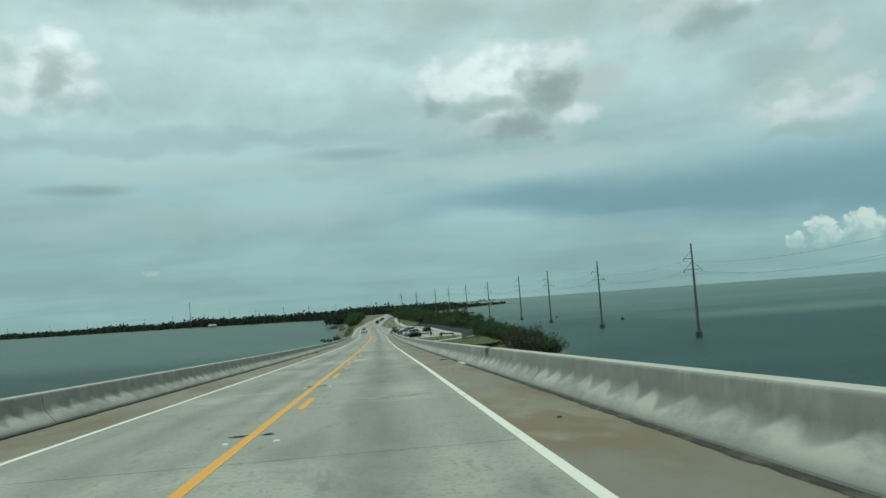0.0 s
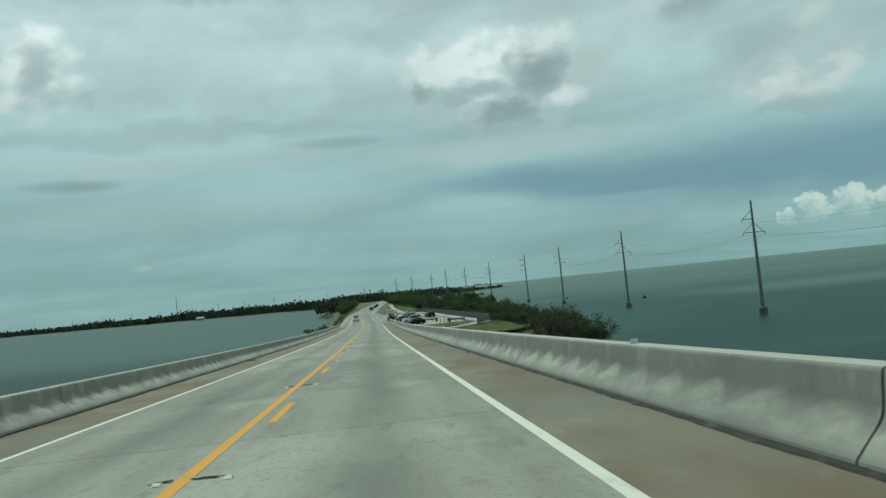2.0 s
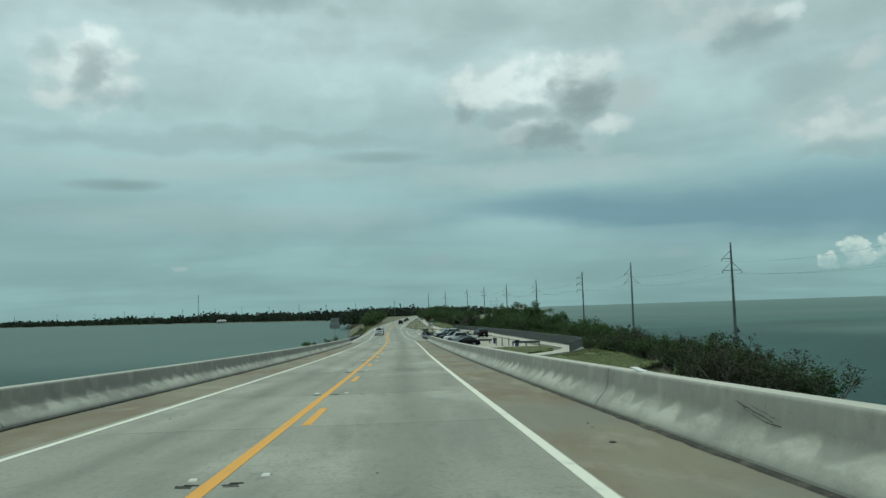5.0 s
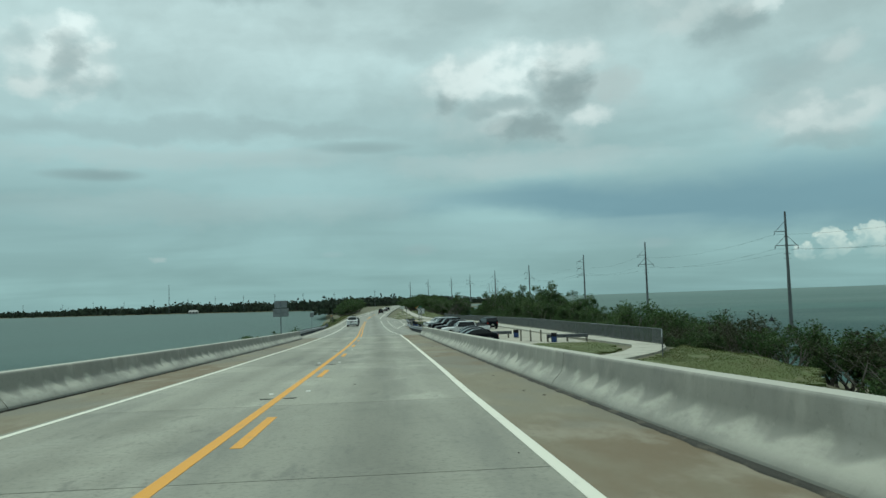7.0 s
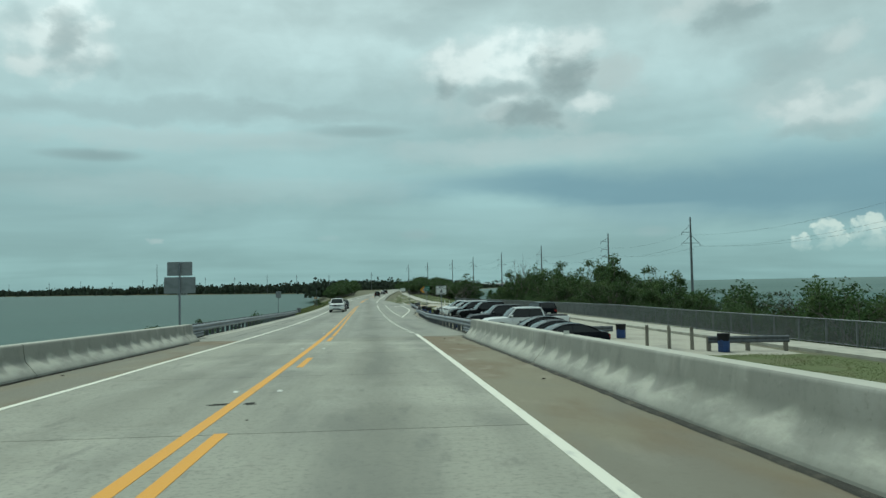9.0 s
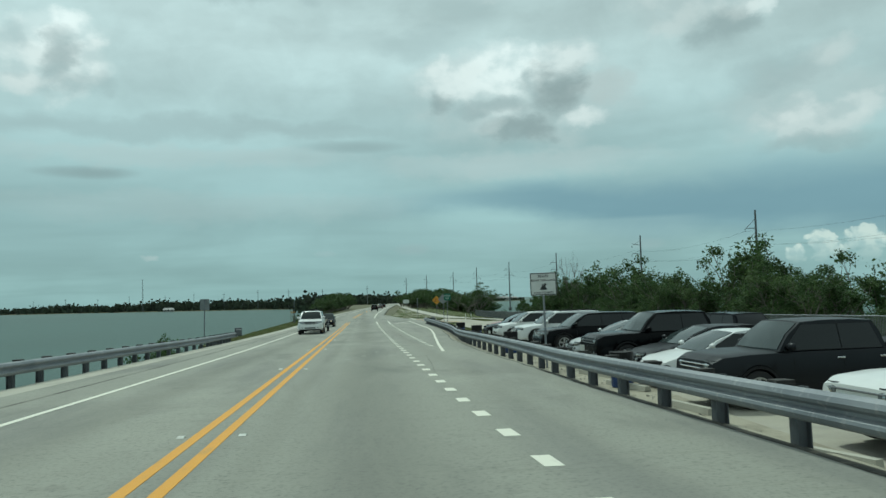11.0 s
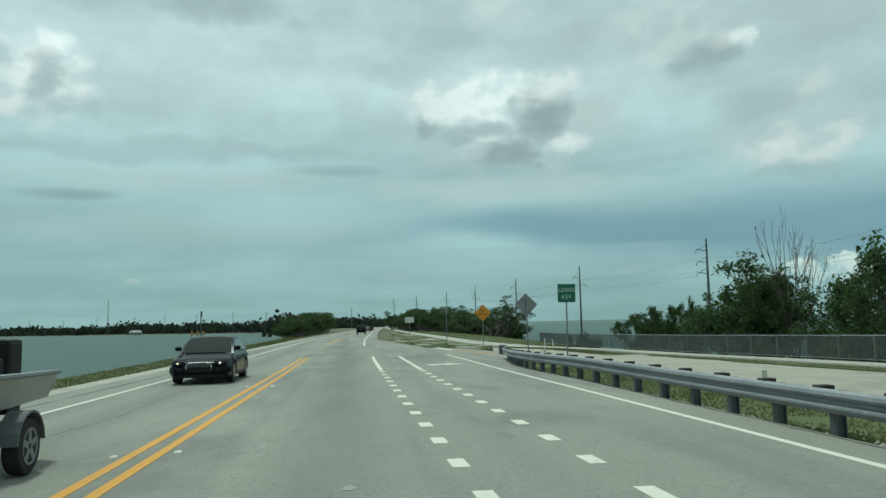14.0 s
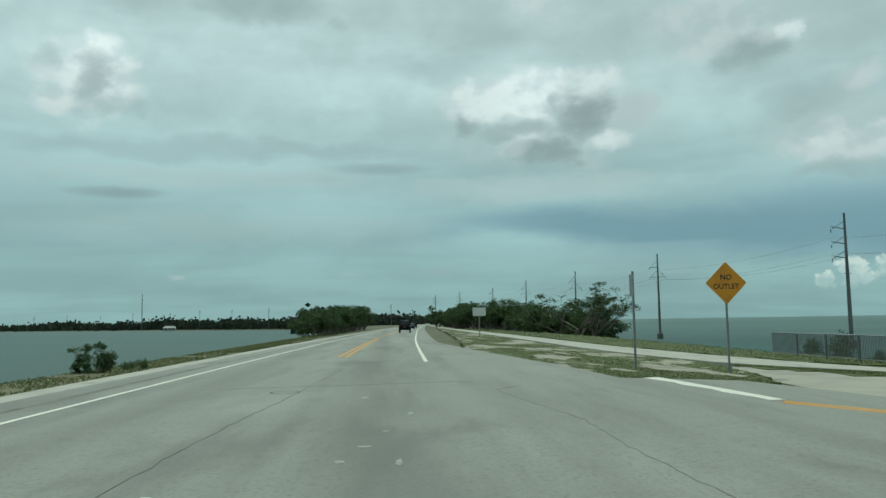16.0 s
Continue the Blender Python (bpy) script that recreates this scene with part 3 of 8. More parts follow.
SB.inputs["Roughness"].default_value = 0.45
SB.inputs["IOR"].default_value = 1.33
SB.inputs["Specular IOR Level"].default_value = 0.15
sbump = K.node("ShaderNodeBump")
sbump.inputs["Strength"].default_value = 0.8
sbump.inputs["Distance"].default_value = 0.25
K.put(sbump.inputs["Height"], K.math("ADD", K.noise(K.stretch(SP, 1.0, 1.6, 1.0), 0.55, 6.0, 0.65), K.math("MULTIPLY", K.noise(SP, 0.11, 4.0, 0.6), 1.5)))
K.put(SB.inputs["Normal"], sbump.outputs[0])

# ---- the lie of the land ----
_SLOPES = ((-60, 40, 120, 180, 230, 280, 340, 2000), (-0.03847, -0.03799, -0.033, -0.02507, -0.02127, -0.0148, -0.00277, 0.0))
_GY = np.arange(-60.0, 2001.0, 1.0)
_GS = np.interp(_GY, *_SLOPES)
_GZ = np.concatenate([[0.0], np.cumsum((_GS[1:] + _GS[:-1]) / 2)])
_GZ = _GZ - np.interp(1198.0, _GY, _GZ) + 3.425
_GX = np.concatenate([[0.0], np.cumsum(np.interp(_GY[:-1] + 0.5, (188, 228), (0.0, -0.01535)))])


def road_z(y):
    return float(np.interp(y, _GY, _GZ))


def axis_x(y):
    """The line of travel, from which sideways places are given."""
    return float(np.interp(y, _GY, _GX))


_MID = ((-60, 190, 216, 234, 250, 266, 282, 298, 314, 330, 345, 365, 390, 490, 700, 1000, 1400), (-0.01, -0.01, -0.25, -0.69, -1.04, -1.34, -1.62, -1.85, -2.05, -2.24, -2.34, -2.22, -1.95, 0.6, 8.0, 21.0, 38.0))


def _smooth(y, table, reach=14.0):
    ys = np.linspace(y - reach, y + reach, 9)
    return float(np.interp(ys, *table).mean())


def mid_x(y):
    """The middle of the yellow lines."""
    return _smooth(y, _MID)


def spot(lat, y, dz=0.0):
    return Vector((axis_x(y) + lat, y, road_z(y) + dz))


# ---- mesh helpers ----
def link(name, bm, mat, parent=None, label="", smooth=False):
    me = bpy.data.meshes.new(name)
    bm.to_mesh(me)
    bm.free()
    if mat: me.materials.append(mat)
    if smooth:
        me.shade_smooth()
    ob = new(name, me)
    if parent is not None: ob.parent = parent
    if label: ob["label"] = label
    return ob


def part(name, bm, mat, parent, label="", smooth=False):
    return link(name, bm, mat, parent, label, smooth)


def thing(name, label, category, group="", kind="", at=None):
    ob = new(name)
    ob.empty_display_size = 0.3
    if at is not None: ob.matrix_world = at
    return tagged(ob, label, category, group, kind)


def box(bm, x0, x1, y0, y1, z0, z1, m=None, bevel=0.0):
    vs = [bm.verts.new(p) for p in ((x0, y0, z0), (x1, y0, z0), (x1, y1, z0), (x0, y1, z0), (x0, y0, z1), (x1, y0, z1), (x1, y1, z1), (x0, y1, z1))]
    fs = [bm.faces.new([vs[i] for i in q]) for q in ((3, 2, 1, 0), (4, 5, 6, 7), (0, 1, 5, 4), (1, 2, 6, 5), (2, 3, 7, 6), (3, 0, 4, 7))]
    if m is not None:
        bmesh.ops.transform(bm, matrix=m, verts=vs)
    if bevel:
        es = list({e for f in fs for e in f.edges})
        bmesh.ops.bevel(bm, geom=es, offset=bevel, segments=2, profile=0.6, affect="EDGES")
    return vs


def tube(bm, p0, p1, r0, r1, n=8, caps=True):
    p0, p1 = Vector(p0), Vector(p1)
    d = (p1 - p0).normalized()
    a = d.orthogonal().normalized()
    b = d.cross(a)
    rings = []
    for p, r in ((p0, r0), (p1, r1)):
        rings.append([bm.verts.new(p + a * (r * math.cos(2 * math.pi * i / n)) + b * (r * math.sin(2 * math.pi * i / n))) for i in range(n)])
    for i in range(n):
        bm.faces.new((rings[0][i], rings[0][(i + 1) % n], rings[1][(i + 1) % n], rings[1][i]))
    if caps:
        bm.faces.new(rings[0][::-1])
        bm.faces.new(rings[1])
    return rings


def loft(bm, rings, closed=True, caps=True):
    """Skin over rings of points."""
    vr = [[bm.verts.new(p) for p in r] for r in rings]
    n = len(vr[0])
    for a, b in zip(vr, vr[1:]):
        for i in range(n if closed else n - 1):
            j = (i + 1) % n
            bm.faces.new((a[i], a[j], b[j], b[i]))
    if caps and closed:
        bm.faces.new(vr[0][::-1])
        bm.faces.new(vr[-1])
    bmesh.ops.recalc_face_normals(bm, faces=bm.faces[:])
    return vr


def ribbon(bm, ys, left, right, top, thick):
    """A slab along the road: left and right are x by y, top is z by y."""
    rings = []
    for y in ys:
        l, r, z = left(y), right(y), top(y)
        rings.append([(l, y, z), (r, y, z), (r, y, z - thick), (l, y, z - thick)])
    loft(bm, rings)


def steps(a, b, d):
    n = max(1, int(math.ceil((b - a) / d)))
    return [a + (b - a) * i / n for i in range(n + 1)]


def words(name, text, size, mat, parent, m, spread=1.0):
    """Flat lettering with the built-in font, as a mesh."""
    cu = bpy.data.curves.new(name, "FONT")
    cu.body, cu.size, cu.align_x, cu.align_y, cu.extrude, cu.space_character, cu.offset = text, size, "CENTER", "CENTER", 0.002, spread, size * 0.015
    tmp = bpy.data.objects.new(name, cu)
    scene.collection.objects.link(tmp)
    me = bpy.data.meshes.new_from_object(tmp.evaluated_get(bpy.context.evaluated_depsgraph_get()))
    bpy.data.objects.remove(tmp)
    bpy.data.curves.remove(cu)
    me.materials.clear()
    me.materials.append(mat)
    me.transform(m)
    ob = new(name, me)
    ob.parent = parent
    return ob


def again(ob, m):
    """A copy at pose m, whatever the size of the first one."""
    return copy_thing(ob, m @ Matrix.Diagonal((1 / ob.scale.x, 1 / ob.scale.y, 1 / ob.scale.z, 1)))


# ---- sea, land, bridge, roads ----
bm = bmesh.new()
sx = [-4600, -2500, -1200, -600, -300, -120, 0, 120, 300, 600, 1200, 2500, 4600]
sy = [-1500, -500, -100, 100, 300, 600, 1000, 1600, 2600, 4000, 4850]
grid = [[bm.verts.new((x, y, 0.0)) for x in sx] for y in sy]
for a, b in zip(grid, grid[1:]):
    for i in range(len(sx) - 1):
        bm.faces.new((a[i], a[i + 1], b[i + 1], b[i]))
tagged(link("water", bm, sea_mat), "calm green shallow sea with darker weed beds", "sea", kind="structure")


def shore_left(y):
    return _smooth(y, ((150, 205, 230, 290, 340, 400, 470, 600, 900, 1000), (-4, -7, -11, -12.5, -11.5, -13, -19, -24, -40, -52)), 8)


def shore_right(y):
    return _smooth(y, ((158, 166, 180, 200, 225, 300, 340, 365, 420, 520, 620, 760, 1000), (16, 34, 44, 50, 51, 47, 42, 36, 40, 50, 46, 60, 130)), 6)


def lot_z(y):
    """Level of the car park, lower than the road that ramps up to the bridge."""
    return float(np.interp(y, (190, 200, 255, 268, 300, 330, 344, 352, 2000), (5.30, 5.38, 5.42, 5.35, 5.10, 4.75, 4.68, 4.67, 4.67))) if y < 352 else road_z(y) - float(np.interp(y, (352, 400), (road_z(352) - 4.67, 0.2)))


def stand_z(lat, y):
    """The car park lies a little higher along the parking bays."""
    up = float(np.interp(y, (205, 225, 245, 255, 268, 290, 310), (0.0, 0.15, 0.28, 0.25, 0.23, 0.12, 0.0)))
    return lot_z(y) + up * max(0.0, min(1.0, (20.0 - lat) / 6.0))


def low(lat, y, dz=0.0):
    """A place on the car park side."""
    return Vector((axis_x(y) + lat + nudge(y), y, stand_z(lat, y) + dz))


def nudge(y):
    """Small sideways sway of the roadside line about the line of travel."""
    return float(np.interp(y, (218, 238, 248, 260, 270, 282, 300), (0.0, -0.24, -0.15, 0.0, 0.12, 0.13, 0.02)))


def guard_lat(y):
    return nudge(y) + _smooth(y, ((212, 225, 237, 242, 249, 254, 259, 263, 266, 270, 280, 290, 300, 311, 314, 318, 322, 326, 335), (5.75, 5.80, 5.88, 6.12, 6.30, 6.40, 6.46, 6.54, 6.70, 7.05, 7.66, 8.05, 8.30, 8.50, 8.76, 9.32, 10.02, 10.74, 12.4)), 2.0)


def end_drop(y):
    """How far the road edge sinks towards the car park entrance."""
    return float(np.interp(y, (304, 312, 319, 327), (0.0, -0.06, -0.17, -0.33)))


def land_z(x, y):
    """Height of the natural ground."""
    lat = x - axis_x(y)
    up, dn = road_z(y) - 0.35, lot_z(y) - 0.12
    edge = guard_lat(y) + 0.25 if y < 327 else 7.0
    if y < 214:
        up = dn
    fall = max(0.0, min(1.0, (y - 164) / 30.0))
    sl, sr = shore_left(y), shore_right(y)
    el, er = -6.9, 27.5 if y < 300 else float(np.interp(y, (300, 335, 365, 480, 1000), (26, 25, 23, 25, 62)))
    if y < 214:
        sl, el = float(np.interp(y, (160, 190, 214), (6.0, -2.0, -10.0))), float(np.interp(y, (160, 190, 214), (9.0, 3.0, -6.9)))
    if lat < el:
        u = (el - lat) / max(1.0, el - sl)
        z = up * (1 - u ** 2.6) if u < 1 else -(u - 1) * 3
    elif lat < edge:
        z = up
    elif lat < edge + 1.6:
        z = up + (dn - up) * (lat - edge) / 1.6
    elif lat < er:
        z = dn
    else:
        u = (lat - er) / max(1.0, sr - er)
        z = dn * (1 - u) ** 1.5 if u < 1 else -(u - 1) * 3
    z = z * fall - (1 - fall) * 1.5
    if lat < el or lat > er: z += 0.28 * noise.noise(Vector((x * 0.14, y * 0.14, 3.0)))
    return max(z, -1.5)


bm = bmesh.new()
ly = steps(156, 470, 3.0) + steps(474, 1010, 12.0)
ll = [-34, -28, -24, -20, -17, -15, -13.5, -12, -10.5, -9, -7.5, -6.4, -5.6, -4, 0, 3, 5, 6, 6.6, 7.2, 7.8, 8.4, 9, 9.6, 10.2, 11, 12, 16, 19, 21.5, 23, 25, 26, 28, 31, 34, 37, 40, 44, 50, 60, 90, 140]
rowv = []
for y in ly:
    rowv.append([bm.verts.new((axis_x(y) + l, y, land_z(axis_x(y) + l, y))) for l in ll])
for a, b in zip(rowv, rowv[1:]):
    for i in range(len(ll) - 1):
        bm.faces.new((a[i], a[i + 1], b[i + 1], b[i]))
tagged(link("ground", bm, soil_mat, smooth=True), "low sandy key with rough grass and soil shores", "ground", kind="structure")

# bridge deck: panels between joints, with stained shoulders
BRIDGE_END = 214.0
road = thing("road", "two-lane concrete bridge deck running into pale asphalt", "road", kind="structure")
JOINT0, PANEL = 16.7 - 5 * 13.9, 6.95
for i in range(40):
    y0, y1 = JOINT0 + i * PANEL + 0.012, JOINT0 + (i + 1) * PANEL - 0.012
    if y0 > BRIDGE_END - 1: break
    y1 = min(y1, BRIDGE_END)
    bm = bmesh.new()
    ribbon(bm, steps(y0, y1, 3.5), lambda y: axis_x(y) - 3.62, lambda y: axis_x(y) + 3.63, lambda y: road_z(y), 0.25)
    part("deck_panel", bm, deck_mat, road)
bm = bmesh.new()
ribbon(bm, steps(-52, BRIDGE_END, 5.0), lambda y: axis_x(y) - 5.9, lambda y: axis_x(y) + 5.9, lambda y: road_z(y) - 0.022, 0.5)
part("deck_base", bm, joint_mat, road, "dark joint filler and deck edge")
for s in (1, -1):
    bm = bmesh.new()
    a, b = (3.635, 5.34) if s > 0 else (-5.34, -3.625)
    ribbon(bm, steps(-52, BRIDGE_END, 3.5), lambda y: axis_x(y) + a, lambda y: axis_x(y) + b, lambda y: road_z(y) - 0.002, 0.2)
    part("shoulder", bm, shoulder_mat, road, "brown-stained concrete shoulder")


# barriers: sloped-toe concrete parapets in cast lengths
def barrier_profile(s):
    return [(s * px_, pz) for px_, pz in ((5.285, -0.02), (5.295, 0.055), (5.345, 0.115), (5.42, 0.205), (5.475, 0.265), (5.515, 0.315), (5.538, 0.365), (5.552, 0.43), (5.575, 0.66),
                                          (5.585, 0.69), (5.61, 0.706), (5.82, 0.710), (5.845, 0.685), (5.85, -0.35))]


for s in (1, -1):
    wall = thing("bridge_parapet", "weathered grey concrete bridge parapet with rain streaks", "concrete barrier", "bridge parapets", "structure")
    i = 0
    while True:
        y0, y1 = JOINT0 + 1.35 + i * 13.9 + 0.018, JOINT0 + 1.35 + (i + 1) * 13.9 - 0.018
        end = 212.2 if s > 0 else 214.2
        if y0 > end - 1: break
        y1 = min(y1, end)
        bm = bmesh.new()
        rings = []
        for y in steps(y0, y1, 3.5):
            base = spot(0, y)
            rings.append([(base.x + px_, y, base.z + pz) for px_, pz in barrier_profile(s)])
        loft(bm, rings, caps=False)
        for r_ in (rings[0][::-1], rings[-1]): bm.faces.new([bm.verts.new(p) for p in r_])
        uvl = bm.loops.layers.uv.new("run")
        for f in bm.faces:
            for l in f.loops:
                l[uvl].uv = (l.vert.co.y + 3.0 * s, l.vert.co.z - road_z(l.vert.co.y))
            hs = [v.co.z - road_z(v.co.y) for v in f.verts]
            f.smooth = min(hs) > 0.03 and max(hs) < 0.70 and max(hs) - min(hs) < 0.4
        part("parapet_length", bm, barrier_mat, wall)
        i += 1
    # black grit line in the gutter
    bm = bmesh.new()
    rng = random.Random(5 + s)
    rings = []
    for y in steps(-52, 212, 0.35):
        w = 0.075 + 0.05 * rng.random() ** 2
        c = spot(s * 5.29, y)
        lo, hi = sorted((c.x - s * w, c.x + s * 0.02))
        rings.append([(lo, y, c.z + 0.001), (lo + 0.02, y, c.z + 0.016), (hi, y, c.z + 0.03), (hi, y, c.z - 0.02)])
    loft(bm, rings)
    tagged(link("gutter_grit", bm, grit_shadow_mat), "dark grit gathered along the foot of the parapet", "grit", kind="stuff")

# asphalt beyond the bridge
def pave_left(y):
    return mid_x(y) + float(np.interp(y, (214, 240, 300, 340, 1400), (-5.4, -5.3, -5.2, -5.3, -5.4)))


def apron(y):
    """1 where the ground dips under the guardrail, 0 elsewhere."""
    return float(np.interp(y, (238, 250, 275, 288, 304), (0.0, 1.0, 1.0, 0.55, 0.0)))


def pave_right(y):
    return axis_x(y) + guard_lat(y) + 0.12 - 0.42 * apron(y)


bm = bmesh.new()
rings = []
for y in steps(BRIDGE_END + 0.03, 327, 3.0):
    e = pave_right(y) - axis_x(y)
    ls = ((pave_left(y) - axis_x(y), 0.0), (min(e - 0.6, 7.85), 0.0), (e, end_drop(y)))
    rings.append([spot(l, y, d) for l, d in ls] + [spot(l, y, d - 0.3) for l, d in reversed(ls)])
loft(bm, rings)
part("asphalt_west", bm, asphalt_mat, road, "pale grey asphalt with tyre tracks")
JY0, JY1 = 327.0, 342.0
bm = bmesh.new()
rings = []
for y in steps(JY0, JY1, 2.0):
    out = float(np.interp(y, (327, 332, 342), (14.2, 14.4, 13.8)))
    ls = ((pave_left(y) - axis_x(y), 0.0), (7.85, 0.0), (11.0, -0.33 * (1 - 0.6 * (y - JY0) / (JY1 - JY0))), (out, lot_z(y) - road_z(y) + 0.006))
    rings.append([spot(l, y, d) for l, d in ls] + [spot(l, y, d - 0.3) for l, d in reversed(ls)])
loft(bm, rings)
part("junction_asphalt", bm, asphalt_mat, road)
bm = bmesh.new()
ribbon(bm, steps(JY1, 1290, 6.0), pave_left, lambda y: mid_x(y) + float(np.interp(y, (342, 344, 346, 349, 354, 364, 380, 2000), (8.1, 8.1, 8.0, 7.8, 7.3, 6.4, 5.2, 5.0))), lambda y: road_z(y), 0.3)
part("asphalt_east", bm, asphalt_mat, road)
# dark tarred verge strip and pale shoulder on the sea side
bm = bmesh.new()
ribbon(bm, steps(216, 1000, 5.0), lambda y: pave_left(y) - 0.85, lambda y: pave_left(y) - 0.01, lambda y: road_z(y) - 0.02, 0.3)
tagged(link("shoulder_strip", bm, path_mat), "pale gravelly concrete road shoulder", "road shoulder", kind="structure")
bm = bmesh.new()
ribbon(bm, steps(216, 700, 5.0), lambda y: mid_x(y) - 4.42, lambda y: mid_x(y) - 4.33, lambda y: road_z(y) + 0.004, 0.004)
tagged(link("tar_seam", bm, tar_mat), "dark tar seam along the road edge", "tar seam", kind="structure")

# car park, path, grass
def fence_lat(y):
    return float(np.interp(y, (211, 232, 262, 303, 318, 335, 352, 361), (27.3, 25.8, 24.2, 24.6, 24.2, 23.2, 21.8, 21.6)))


def path_in(y):
    return fence_lat(y) - 2.6 if y < 338 else float(np.interp(y, (338, 343.8, 347.3, 351, 354.6, 365, 372, 400, 520, 1000), (20.4, 20.2, 19.5, 17.9, 16.3, 15.0, 14.7, 14.4, 17.0, 34.0)))


def path_out(y):
    return fence_lat(y) - 0.12 if y < 338 else float(np.interp(y, (338, 345.8, 349, 354, 361, 375, 400, 520, 1000), (22.8, 21.6, 20.7, 19.4, 18.5, 17.3, 16.9, 19.4, 36.6)))


bm = bmesh.new()
rings = []
for y in steps(207, 353, 3.0):
    l0 = float(np.interp(y, (207, 214), (12.5, 9.5))) if y < 213 else (guard_lat(y) + float(np.interp(y, (213, 280, 290, 326), (1.9, 2.2, 3.1, 3.1))) if y < 326.5 else float(np.interp(y, (326.5, 342, 353), (13.9, 13.4, 14.6))))
    l1 = fence_lat(y) - float(np.interp(y, (207, 212, 232, 338), (6.5, 4.6, 3.1, 2.9))) if y < 338 else path_in(y) - 0.3
    ls = (l0, max(l0 + 0.5, 14.0), max(l0 + 1.0, min(l1 - 0.5, 17.0)), l1)
    rings.append([low(l, y) for l in ls] + [low(l, y, -0.25) for l in reversed(ls)])
loft(bm, rings)
tagged(link("pavement", bm, lot_mat), "worn pale asphalt car park with shell sand", "car park", kind="structure")
bm = bmesh.new()
ribbon(bm, steps(217, 276, 3.0), lambda y: axis_x(y) + guard_lat(y) + 1.15, lambda y: axis_x(y) + guard_lat(y) + 3.3, lambda y: stand_z(9.0, y) + 0.02, 0.25)
tagged(link("sand_strip", bm, sand_mat), "shell sand and stones along the wheel stops", "sand", kind="structure")
bm = bmesh.new()
for y0, y1 in ((217.0, 326.0),):
    rings = []
    for y in steps(y0, y1, 3.0):
        g = guard_lat(y)
        w = float(np.interp(y, (278, 292), (1.25, 0.8)))
        k = apron(y)
        near = g + 0.125 - 0.42 * k
        rings.append([spot(near, y, end_drop(y) - 0.02 - 0.03 * k), spot(g + 0.42, y, end_drop(y) - 0.06 - 0.13 * k), low(g + w, y, 0.03), low(g + w, y, -0.2), spot(near, y, end_drop(y) - 0.5)])
    loft(bm, rings)
tagged(link("road_bank", bm, sand_mat), "sandy bank falling from the road to the car park", "bank", kind="structure")
bm = bmesh.new()
ribbon(bm, steps(211, 362, 3.0), lambda y: axis_x(y) + path_in(y), lambda y: axis_x(y) + path_out(y), lambda y: lot_z(y) + 0.05, 0.25)
tagged(link("footpath", bm, path_mat), "pale concrete shared path beside the railing", "path", kind="structure")
bm = bmesh.new()
rings = []
PW = ((26.0, 211.2), (24.9, 207.8), (22.6, 203.4), (19.4, 199.6), (15.0, 196.6), (10.0, 193.8), (6.6, 192.2))
for i, (l, y) in enumerate(PW):
    a_, b_ = low(*PW[max(0, i - 1)]), low(*PW[min(len(PW) - 1, i + 1)])
    d = b_ - a_; d.z = 0; d.normalize()
    n = Vector((d.y, -d.x, 0)) * 1.45
    c = low(l, y, 0.04)
    rings.append([c - n, c + n, c + n + Vector((0, 0, -0.3)), c - n + Vector((0, 0, -0.3))])
loft(bm, rings)
tagged(link("ramp_path", bm, path_mat), "pale concrete path curving down under the bridge", "path", kind="structure")
bm = bmesh.new()
ribbon(bm, steps(362.0, 1000, 6.0), lambda y: axis_x(y) + path_in(y), lambda y: axis_x(y) + path_out(y), lambda y: lot_z(y) + 0.05 + float(np.interp(y, (362, 400), (0.0, 0.03))), 0.2)
tagged(link("cycle_path", bm, path_mat), "pale concrete cycle path along the key", "path", kind="structure")


def kerb_run(name, pts, w=0.18, h=0.15, label="pale concrete kerb"):
    bm = bmesh.new()
    rings = []
    for i, (lat, y) in enumerate(pts):
        a = low(*pts[max(0, i - 1)])
        b = low(*pts[min(len(pts) - 1, i + 1)])
        d = (b - a); d.z = 0; d.normalize()
        n = Vector((d.y, -d.x, 0))
        c = low(lat, y, -0.02)
        rings.append([c - n * w / 2, c - n * (w / 2 - 0.02) + Vector((0, 0, h)), c + n * (w / 2 - 0.02) + Vector((0, 0, h)), c + n * w / 2])
    loft(bm, rings)
    return tagged(link(name, bm, path_mat), label, "kerb", kind="structure")


kerb_run("kerb", [(path_in(y) - 0.12, y) for y in steps(226, 341, 4.0)])

# grass patches as raised turf with blades
def within(outline, l, y):
    inside, j = False, len(outline) - 1
    for i in range(len(outline)):
        (xi, yi), (xj, yj) = outline[i], outline[j]
        if (yi > y) != (yj > y) and l < (xj - xi) * (y - yi) / (yj - yi) + xi: inside = not inside
        j = i
    return inside


def sandy(l, y, seed):
    """How bare the ground is: above zero, sand shows."""
    return noise.noise(Vector((l * 0.42, y * 0.15, seed))) + 0.55 * noise.noise(Vector((l * 1.3, y * 0.5, seed + 4.0))) + 0.25 * noise.noise(Vector((l * 3.1, y * 1.4, seed + 9.0)))


